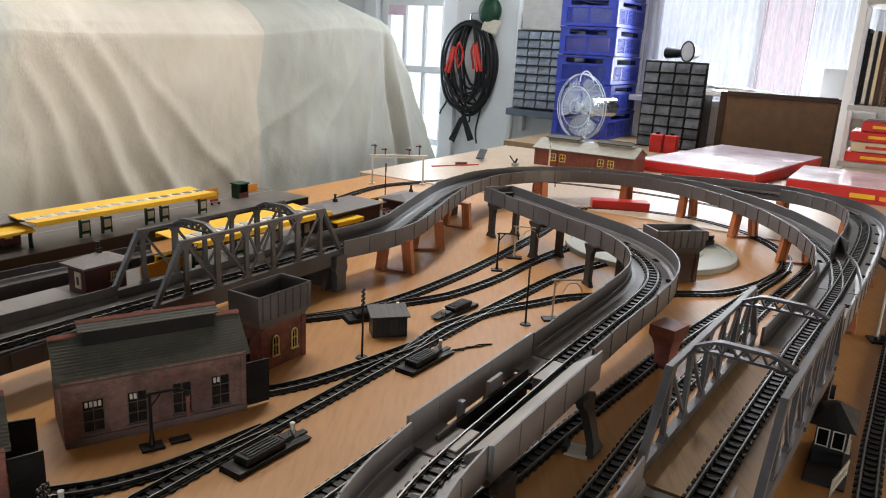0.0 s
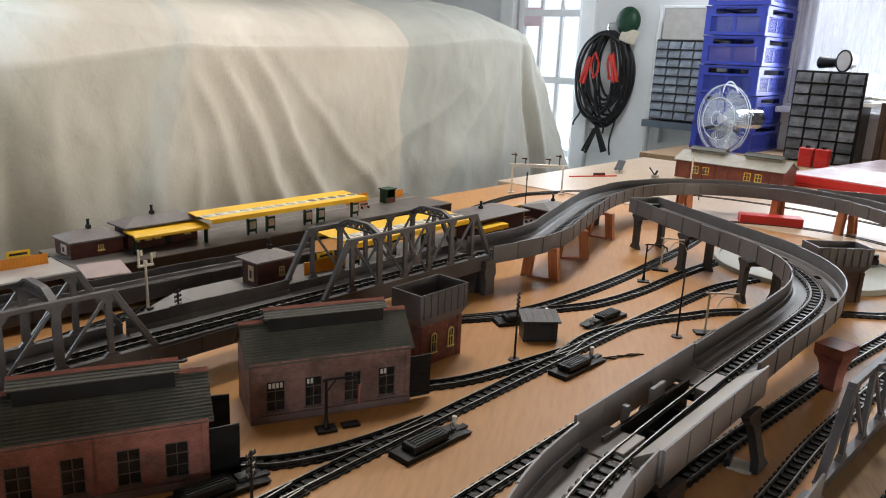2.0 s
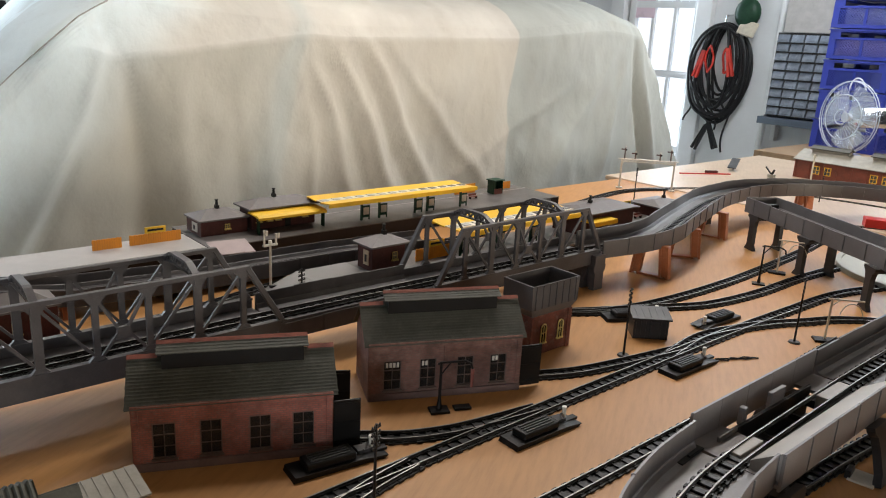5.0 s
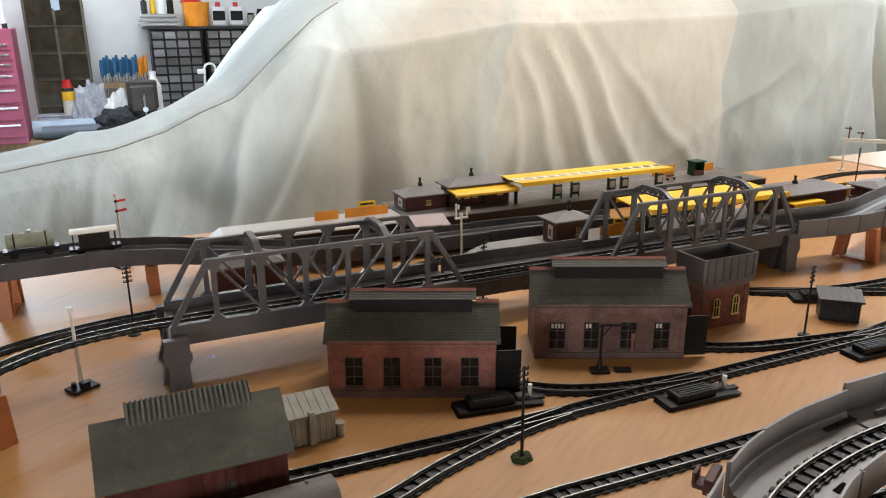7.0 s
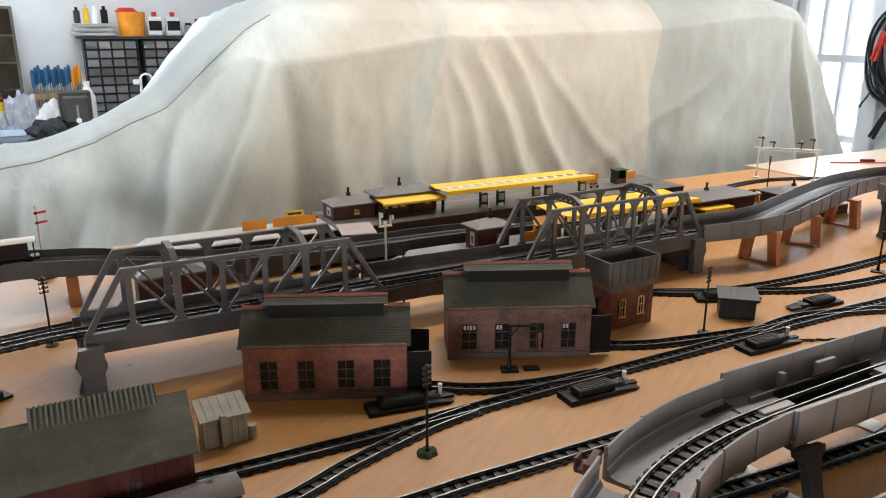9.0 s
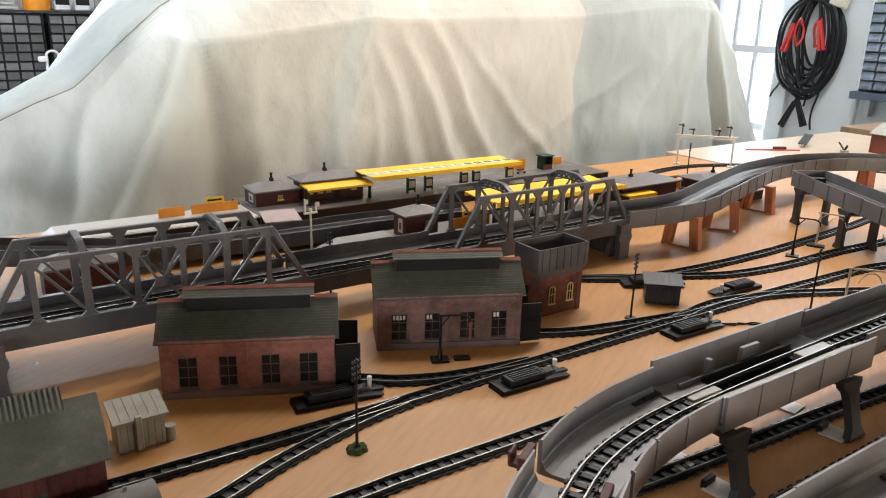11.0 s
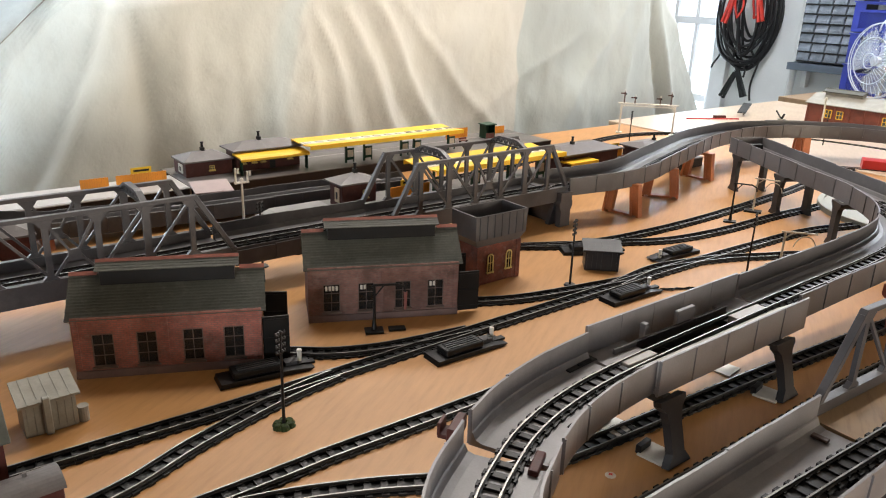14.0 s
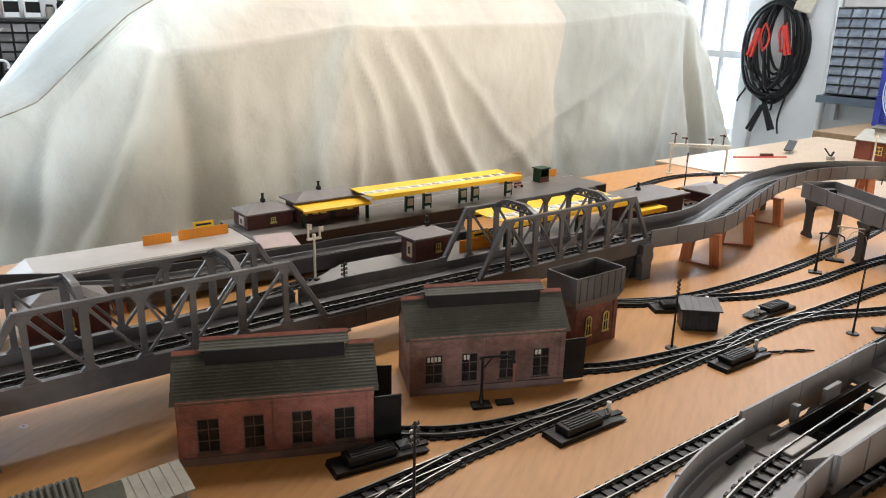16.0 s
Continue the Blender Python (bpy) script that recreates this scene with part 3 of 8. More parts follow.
def car_cover():
    car = thing("covered_car", "car under an old patched beige and pale blue dust sheet", "covered car", at(0, 0, FLOOR_Z))
    bm = bmesh.new()
    layer = bm.verts.layers.float_color.new("sheet")
    nu, ns, nr, split = 480, 84, 26, 64
    cols = sorted([-1.3 + 5.32 * i / nu for i in range(nu + 1)])
    for mark in (0.62, 1.235, 2.27):
        i = min(range(len(cols)), key=lambda k: abs(cols[k] - mark))
        cols[i] = mark
    grid = []
    for c in cols:
        column = []
        for j in range(ns + nr + 1):
            u = c
            for _ in range(3):
                zs = max(lerp_rows(SHOULDER, u) - FLOOR_Z, 0.006)
                hem = min(lerp_rows(HEM, u) - FLOOR_Z, zs * 0.97) if 0.5 < u < 3.2 else zs * 0.93
                if j <= split:
                    z = hem * j / split
                elif j <= ns:
                    z = hem + (zs - hem) * (j - split) / (ns - split)
                else:
                    z = zs
                zz = min(z + FLOOR_Z, 0.7)
                u = c + lerp_rows(TONGUE, zz) * math.exp(-(((c - 0.62) / 0.62) ** 2)) + lerp_rows(PATCH, zz) * math.exp(-(((c - 2.27) / 0.2) ** 2))
            zc = lerp_rows(CROWN, u)
            if j <= ns:
                s = z / zs
                v = 2.2 + 0.03 * (1 - s) - 0.035 * math.sin(s * math.pi)
                if z > hem:
                    v += 0.5 * (z - hem) if u > 0.5 else 0.3 * (z - hem)
                v -= fold_out(u, zz)
                v -= 0.022 * noise.noise(Vector((u * 2.1, 0.0, z * 0.9))) + 0.010 * noise.noise(Vector(((u - 0.35 * z) * 7.0, 5.0, z * 2.0)))
                v -= 0.004 * noise.noise(Vector((u * 15.0, 2.0, z * 9.0))) + 0.003 * creased(u * 5 + z * 2, z * 4 - u, 3.0) + 0.0022 * creased(u * 11 - z * 4, z * 9 + u, 8.0)
            else:
                s = (j - ns) / nr
                edge = 2.2 + (0.5 if u > 0.5 else 0.3) * (zs - hem)
                v = edge + (3.75 - edge) * s
                k = min(1.0, max(0.0, (u - 0.62) / 0.5))
                d = max(0.0, v - edge)
                front = lerp_rows(WING, u) * min(1.0, d / 0.35) ** 0.7 - lerp_rows(DROP, u) * max(0.0, d - 0.28)
                z = zs + front * (1 - k) + k * zc * math.sin(s * math.pi) ** 0.55 + 0.010 * noise.noise(Vector((u * 3, v * 3, 0))) * min(1.0, s * 10) + 0.014 * creased(u * 3.1, v * 3.3, 1.0) * min(1, s * 12)
            column.append((u, v, max(z, 0.0)))
        column.append((c, 3.78, 0.0))
        grid.append([bm.verts.new(p) for p in column])
    for i in range(len(cols) - 1):
        for j in range(len(grid[0]) - 1):
            bm.faces.new((grid[i][j], grid[i + 1][j], grid[i + 1][j + 1], grid[i][j + 1]))
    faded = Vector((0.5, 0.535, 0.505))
    # cream top and blue left: sheet colour with the brighter light painted in
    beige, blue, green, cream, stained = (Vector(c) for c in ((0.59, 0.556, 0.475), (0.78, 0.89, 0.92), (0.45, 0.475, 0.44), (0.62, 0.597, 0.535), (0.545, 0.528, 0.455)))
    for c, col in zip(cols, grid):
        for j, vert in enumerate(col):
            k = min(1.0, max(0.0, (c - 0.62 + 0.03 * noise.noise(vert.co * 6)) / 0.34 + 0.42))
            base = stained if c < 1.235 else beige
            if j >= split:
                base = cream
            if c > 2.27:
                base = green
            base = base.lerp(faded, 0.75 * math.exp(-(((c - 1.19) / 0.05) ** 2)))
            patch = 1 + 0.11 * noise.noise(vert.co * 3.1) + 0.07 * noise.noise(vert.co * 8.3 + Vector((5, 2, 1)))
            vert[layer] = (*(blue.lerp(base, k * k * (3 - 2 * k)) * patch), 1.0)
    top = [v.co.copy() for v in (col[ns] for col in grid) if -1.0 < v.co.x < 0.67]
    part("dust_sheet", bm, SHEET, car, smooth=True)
    seam = bmesh.new()
    sweep(seam, [p + Vector((0, -0.001, 0)) for p in top], [(-0.0014, -0.002), (0.0014, -0.002), (0.002, 0.0015), (-0.002, 0.0015)])
    part("seam", seam, SEAM, car, "grey stitched seam")
    return car


car_cover()


# ---- railway ----
def sleeper_mesh(long=0.0275):
    bm = bmesh.new()
    box(bm, (0, 0, 0.0014), (0.0066, long, 0.0028))
    for y in (-0.0083, 0.0083):
        for d in (-0.0024, 0.0024):
            box(bm, (0, y + d, 0.0034), (0.0034, 0.0014, 0.0016))
    return mesh_of("sleeper", bm, SLEEPER)


SLEEPER_MESH = sleeper_mesh()
PITCH = 0.015


def track(points, z=0.0, label="black plastic railway track with steel rails on the plywood", bare=(), heights=None, rise=None, base_strip=False):
    path = glide(points, PITCH)
    for i, p in enumerate(path):
        p.z += lerp_rows(rise, i / (len(path) - 1)) if rise else 0.0
    if heights:
        for p in path:
            p.z = lerp_rows(heights, p.x)
    base = path[0].copy()
    root = thing("railway_track", label, "track", LAY @ Matrix.Translation(base + Vector((0, 0, z))), group="railway tracks")
    path = [p - base for p in path]
    side = sides(path)
    fine = glide([tuple(p) for p in path], PITCH / 2)
    fside = sides(fine)
    for y in (-0.0083, 0.0083):
        bm = bmesh.new()
        sweep(bm, fine, [(y - 0.0016, 0.0028), (y + 0.0016, 0.0028), (y + 0.0016, 0.0034), (y + 0.0006, 0.004), (y + 0.0008, 0.0063), (y - 0.0008, 0.0063), (y - 0.0006, 0.004), (y - 0.0016, 0.0034)], fside)
        bmesh.ops.recalc_face_normals(bm, faces=bm.faces)
        for f in bm.faces:
            f.material_index = 0 if f.normal.z > 0.7 and f.calc_center_median().z > 0.005 + path[0].z - 1 and max(v.co.z for v in f.verts) - min(p.z for p in fine) > 0.0055 else 1
        part("rail", bm, (STEEL, RUST), root)
    for y in (-0.0083, 0.0083):
        o = 0.0018 if y > 0 else -0.0018
        part("web", sweep(bmesh.new(), path, [(y + o - 0.0026, 0.0002), (y + o + 0.0026, 0.0002), (y + o + 0.0022, 0.0018), (y + o - 0.0022, 0.0018)], side), SLEEPER, root)
    if base_strip:
        part("track_base", sweep(bmesh.new(), path, [(-0.0098, 0.0001), (0.0098, 0.0001), (0.0098, 0.0009), (-0.0098, 0.0009)], side), BLACK, root, "black moulded track base")
    for i, (p, s) in enumerate(zip(path, side)):
        if any(a <= p.x + base.x <= b for a, b in bare):
            continue
        piece("sleeper", SLEEPER_MESH, root, Matrix.Translation(p) @ pose(0, 0, 0, 0, 0, math.degrees(math.atan2(s.y, s.x)) - 90))
    return root


TRACKS = {
    "main": [(-0.5, 0.506), (0.0, 0.5035), (0.0827, 0.5025), (0.1846, 0.5), (0.25, 0.4985), (0.5, 0.499), (0.75, 0.498), (1.0, 0.496), (1.2, 0.489), (1.385, 0.478), (1.53, 0.44)],
    "fork": [(-0.3, 0.4), (0.0, 0.409), (0.1107, 0.4242), (0.191, 0.4546), (0.26, 0.4755), (0.315, 0.489), (0.37, 0.4965)],
    "front": [(-0.4, 0.366), (0.2, 0.367), (0.28, 0.368), (0.36, 0.3658), (0.49, 0.3635), (0.8, 0.364), (1.15, 0.372)],
    "dive": [(0.06, 0.36), (0.15, 0.353), (0.222, 0.336), (0.294, 0.306), (0.36, 0.272), (0.45, 0.243), (0.654, 0.226), (0.78, 0.218), (0.99, 0.2), (1.16, 0.186), (1.31, 0.167), (1.52, 0.138),
             (1.73, 0.112), (1.9, 0.135), (2.04, 0.23), (2.13, 0.39), (2.12, 0.56), (2.02, 0.72), (1.85, 0.8)],
    "shed_a": [(0.2, 0.655), (0.3, 0.61), (0.354, 0.575), (0.39, 0.549), (0.432, 0.53), (0.4755, 0.518), (0.57, 0.503)],
    "shed_b": [(0.5, 0.65), (0.58, 0.607), (0.644, 0.567), (0.698, 0.543), (0.765, 0.527), (0.829, 0.515), (0.9, 0.502)],
    "rear": [(0.2, 0.93), (0.45, 0.915), (0.6, 0.862), (0.75, 0.78), (0.866, 0.704), (0.929, 0.67), (1.04, 0.647), (1.194, 0.638), (1.37, 0.641), (1.625, 0.659), (1.8, 0.68)],
    "rear_b": [(0.866, 0.708), (0.925, 0.678), (1.018, 0.632), (1.119, 0.588), (1.257, 0.569), (1.414, 0.567), (1.6, 0.555)],
    "round": [(0.86, 0.5), (0.951, 0.512), (1.013, 0.506), (1.112, 0.477), (1.18, 0.4455), (1.253, 0.41), (1.33, 0.34), (1.417, 0.25), (1.478, 0.185), (1.6, 0.135), (1.745, 0.108)],
    "inner": [(0.25, 0.15), (0.67, 0.143), (0.868, 0.142), (1.1, 0.127), (1.486, 0.098), (1.75, 0.07), (2.0, 0.06)],
    "edge": [(0.4, -0.1), (0.889, -0.098), (1.094, -0.101), (1.6, -0.11), (1.9, -0.1), (2.15, 0.0)],
    "west": [(-0.75, 0.55), (-0.5, 0.775), (-0.33, 0.905), (-0.2345, 0.966), (-0.157, 0.998), (-0.06, 1.017), (0.03, 1.024), (0.2, 1.03), (0.35, 1.044), (0.5, 1.08), (0.6, 1.092), (0.8, 1.092), (1.1, 1.094), (1.35, 1.12), (1.55, 1.2)],
    "station": [(0.96, 1.15), (1.2, 1.165), (1.42, 1.215), (1.6, 1.27), (1.845, 1.31), (2.02, 1.268), (2.25, 1.13), (2.38, 0.9), (2.41, 0.6), (2.34, 0.3), (2.15, 0.0)],
}
for line in TRACKS.values():
    track(line, base_strip=True)


# ---- viaducts ----
DECK = 0.07


def viaduct(points, label, width=0.076, left=((0, 1),), right=((0, 1),), heights=None, z=DECK, top=0.03, low=-0.004, rise=None, near=None, plastic=GREY):
    path = glide(points, 0.012)
    for i, p in enumerate(path):
        p.z += lerp_rows(rise, i / (len(path) - 1)) if rise else 0.0
    if heights:
        for p in path:
            p.z = lerp_rows(heights, p.x) - z
    base = path[0].copy()
    root = thing("railway_viaduct", label, "viaduct", LAY @ Matrix.Translation(base + Vector((0, 0, z))), group="viaduct sections")
    path = [p - base for p in path]
    side = sides(path)
    h = width / 2
    part("deck", sweep(bmesh.new(), path, [(-h, -0.004), (h, -0.004), (h, 0.0085), (h - 0.0015, 0.0075), (h - 0.004, 0.002), (h - 0.01, 0), (0.01 - h, 0), (0.004 - h, 0.002), (0.0015 - h, 0.0075), (-h, 0.0085)], side), plastic, root)
    for sign, spans in ((1, left), (-1, right)):
        for k in range(0, len(path) - 1, 5):
            a, b = k, min(k + 5, len(path) - 1)
            f = (a + b) / 2 / (len(path) - 1)
            if b == a or not any(s <= f <= e for s, e in spans):
                continue
            bm = bmesh.new()
            o = sorted((sign * h, sign * (h + 0.0022)))
            up = (top if near is None or sign > 0 else near) + 0.0006 * ((k * 7) % 3 - 1)
            sweep(bm, path[a : b + 1], [(o[0], low), (o[1], low), (o[1], up), (o[0], up)], side[a : b + 1])
            s, p = side[a], path[a]
            t = Vector((s.y, -s.x, 0))
            q = p + s * sign * (h + 0.0027) + t * 0.0008
            box(bm, (q.x, q.y, q.z + (up + low) / 2), (0.0016, 0.002, up - low - 0.002), math.degrees(math.atan2(t.y, t.x)))
            part("side_panel", bm, plastic, root)
    for k in range(6, len(path) - 4, 9):
        for sign in ((-1,), (1,), (-1, 1))[k % 3]:
            q = path[k] + side[k] * sign * (h - 0.013)
            part("deck_slot", boxes(((q.x, q.y, q.z + 0.0004), (0.017, 0.009, 0.0008), math.degrees(math.atan2(side[k].y, side[k].x)) - 90)), HOLE, root)
    return root


V_MAIN = "mid-grey plastic viaduct trough with ribbed side walls"
LOOP = [(1.035, 0.80), (1.149, 0.775), (1.25, 0.782), (1.337, 0.808), (1.47, 0.85), (1.66, 0.905), (1.85, 0.918), (1.98, 0.885), (2.1, 0.80), (2.185, 0.645), (2.165, 0.44), (2.02, 0.245), (1.83, 0.106), (1.64, 0.022), (1.5, -0.003), (1.4, -0.011)]
LOOP_RISE = [(0, -0.009), (0.1, -0.002), (0.16, 0), (1, 0)]
# weaker light on the far loop is put into the darker plastic
viaduct(LOOP, V_MAIN, rise=LOOP_RISE, left=((0, 0.885),), right=((0, 0.985),), plastic=GREYDIM)
OUTER = [(1.035, 0.011), (1.2, 0.0), (1.384, -0.011), (1.65, -0.021), (1.9, -0.024), (2.07, -0.012), (2.2, 0.04), (2.285, 0.14), (2.3, 0.26), (2.28, 0.4), (2.23, 0.53)]
viaduct(OUTER, V_MAIN, z=DECK - 0.0008, left=((0, 0.2), (0.345, 0.82)), right=((0, 1),), plastic=GREYDIM)
# bridge grey here paints this section as less lit
viaduct([(0.375, 0.818), (0.5, 0.818), (0.63, 0.815)], "grey plastic viaduct deck with low ribbed walls", z=0.061, top=0.024, low=-0.018, near=0.005, plastic=BRIDGE)
viaduct([(0.05, 0.04), (0.3, 0.04), (0.61, 0.041)], V_MAIN)
INNER = [(0.12, -0.12), (0.17, -0.02), (0.215, 0.062), (0.282, 0.147), (0.351, 0.193), (0.406, 0.217), (0.471, 0.232), (0.538, 0.239)]
viaduct(INNER[:5], V_MAIN)
viaduct([(0.361, 0.1982)] + INNER[5:], V_MAIN)


def pit_viaduct(u0, u1, v, z):
    """The straight section whose floor is cut away under the rails."""
    w = thing("railway_viaduct", "grey plastic viaduct section with an inspection pit and raised coping", "viaduct", at(u0, v, z), group="viaduct sections")
    L, h, a, b = u1 - u0, 0.044, 0.06, 0.225
    far, near = 0.027, -0.0135
    part("deck", prism(bmesh.new(), [(0.0, -h), (a, -h), (a, far), (0.0185, far), (0.0, h)], 0.004, pose(0, 0, -0.002, -90) @ Matrix.Diagonal((1, 1, -1, 1))), GREY, w)
    part("deck", prism(bmesh.new(), [(b, -h), (L, -h), (L, h), (b, h)], 0.004, pose(0, 0, -0.002, -90) @ Matrix.Diagonal((1, 1, -1, 1))), GREY, w)
    part("side_deck", prism(bmesh.new(), [(0.0185, far), (b, far), (b, h), (0.0, h)], 0.0038, pose(0, 0, -0.0019, -90) @ Matrix.Diagonal((1, 1, -1, 1))), GREY, w)
    part("side_deck", boxes((((a + b) / 2, (near - h) / 2, -0.002), (b - a, near + h, 0.0037))), GREY, w)
    part("apron", prism(bmesh.new(), [(L, far - 0.004), (L + 0.03, far - 0.004), (L, h)], 0.003, pose(0, 0, 0.0006, -90) @ Matrix.Diagonal((1, 1, -1, 1))), GREY, w)
    # pit walls coloured darker to paint the shade inside the pit
    for y in (far, near):
        part("pit_wall", boxes((((a + b) / 2, y, -0.012), (b - a, 0.0026, 0.036))), DARKGREY, w)
    part("pit_edge", boxes(((0.12, far + 0.001, 0.003), (0.19, 0.0034, 0.006))), GREYDIM, w, bevel=0.0005)
    # black plate added under the open pit to make it dark
    part("pit_shade_plate", boxes((((a + b) / 2, (far + near) / 2, -0.031), (b - a, far - near, 0.003))), BLACK, w)
    for x, y0, wide in ((0.036, 0.0055, 0.046), (0.238, 0.0055, 0.06)):
        part("pit_end", boxes(((x, y0, -0.007), (wide, 0.0136, 0.022))), RAMP, w, "pale grey block between the rails", bevel=0.0006)
    for x in (0.11, 0.18):
        part("pit_strut", boxes(((x, (far + near) / 2, -0.018), (0.004, far - near - 0.0026, 0.006))), DARKGREY, w)
    n = 5
    for i in range(n):
        x0, x1 = i * L / n, (i + 1) * L / n - 0.0006
        for y, top in ((h + 0.0011, 0.032), (-h - 0.0011, 0.0315)):
            bm = boxes((((x0 + x1) / 2, y, (top - 0.006) / 2), (x1 - x0, 0.0023, top + 0.006)))
            box(bm, (x0 + 0.001, y + math.copysign(0.0014, y), (top - 0.006) / 2), (0.0018, 0.0014, top + 0.004))
            part("side_panel", bm, GREY, w)
    part("coping", prism(bmesh.new(), [(-h + 0.0002, 0.0), (-0.0142, 0.0), (-0.0142, 0.0085), (-h + 0.0002, 0.0298)], L - 0.012, pose(L / 2, 0, 0, 0, 0, 90)), RAMP, w, "broad pale sloping coping", bevel=0.0005)
    return w


pit_viaduct(0.5395, 0.812, 0.2395, DECK + 0.0006)
CURL = [(0.817, 0.246), (0.945, 0.244), (1.064, 0.24), (1.159, 0.242), (1.237, 0.26), (1.316, 0.307), (1.389, 0.386), (1.463, 0.51), (1.53, 0.621), (1.612, 0.756)]
CURL_RISE = [(0.0, 0), (0.121, 0.002), (0.235, 0.0055), (0.325, 0.0095), (0.401, 0.0125), (0.488, 0.0145), (0.59, 0.0155), (0.727, 0.016), (0.85, 0.016), (1.0, 0.016)]
# the curl takes the plastic darkened for dim light too
curl = viaduct(CURL, "grey plastic viaduct curve climbing to an end that stops short", rise=CURL_RISE, plastic=GREYDIM)
part("end_wall", boxes(((0.7950, 0.5100, 0.016 + 0.012), (0.0022, 0.0755, 0.036), 60)), GREYDIM, curl)
part("catch", boxes(((0.7830, 0.4800, 0.016 + 0.01), (0.014, 0.03, 0.02), 60)), BLACK, curl, "black plastic catch", bevel=0.001)
DESCENT = [(-0.9, 1.03), (-0.5, 1.11), (-0.1, 1.15), (0.1, 1.15), (0.45, 1.148), (0.7, 1.148), (0.94, 1.15)]
FALL = [(-1, 0.07), (-0.1, 0.064), (0.0, 0.055), (0.22, 0.022), (0.45, 0.014), (0.7, 0.012), (0.94, 0.0045)]
# the incline's dim light comes from the darker bridge grey
viaduct(DESCENT, "grey plastic inclined viaduct running down to the station", heights=FALL, top=0.022, low=-0.005, plastic=BRIDGE)
WEST_RUN = [(-0.235, 0.735), (-0.32, 0.66), (-0.45, 0.52), (-0.7, 0.2)]
viaduct(WEST_RUN, V_MAIN, z=0.0602)

track(LOOP, DECK, "black railway track laid in the viaduct trough", rise=LOOP_RISE)
track([(0.95, 0.0125)] + OUTER, DECK, "black railway track laid in the viaduct trough", rise=[(0, 0.0028), (0.05, 0.0028), (0.08, 0.0002), (1, 0.0002)], base_strip=True)
track(WEST_RUN[:0:-1] + [(-0.2016, 0.767), (-0.144, 0.8), (-0.094, 0.812), (-0.04, 0.818), (0.2, 0.819), (0.5, 0.818), (1.02, 0.808)], 0.0612, "black railway track laid over the girder bridges")
track([(0.05, 0.04), (0.4, 0.038), (0.62, 0.029), (0.74, 0.0235), (0.94, 0.013)], DECK + 0.0028, "black railway track laid over the girder bridge", base_strip=True)
track(INNER + [(0.65, 0.243)] + CURL[:1], DECK, "black railway track laid in the viaduct trough", bare=((0.556, 0.8),))
track(CURL[:7], DECK, "black railway track climbing round the viaduct curve", rise=[(min(1.0, f / CURL_RISE[6][0]), z) for f, z in CURL_RISE[:7]])
track(DESCENT, 0.0, "black railway track running down the inclined viaduct", heights=[(a, b + 0.0005) for a, b in FALL])


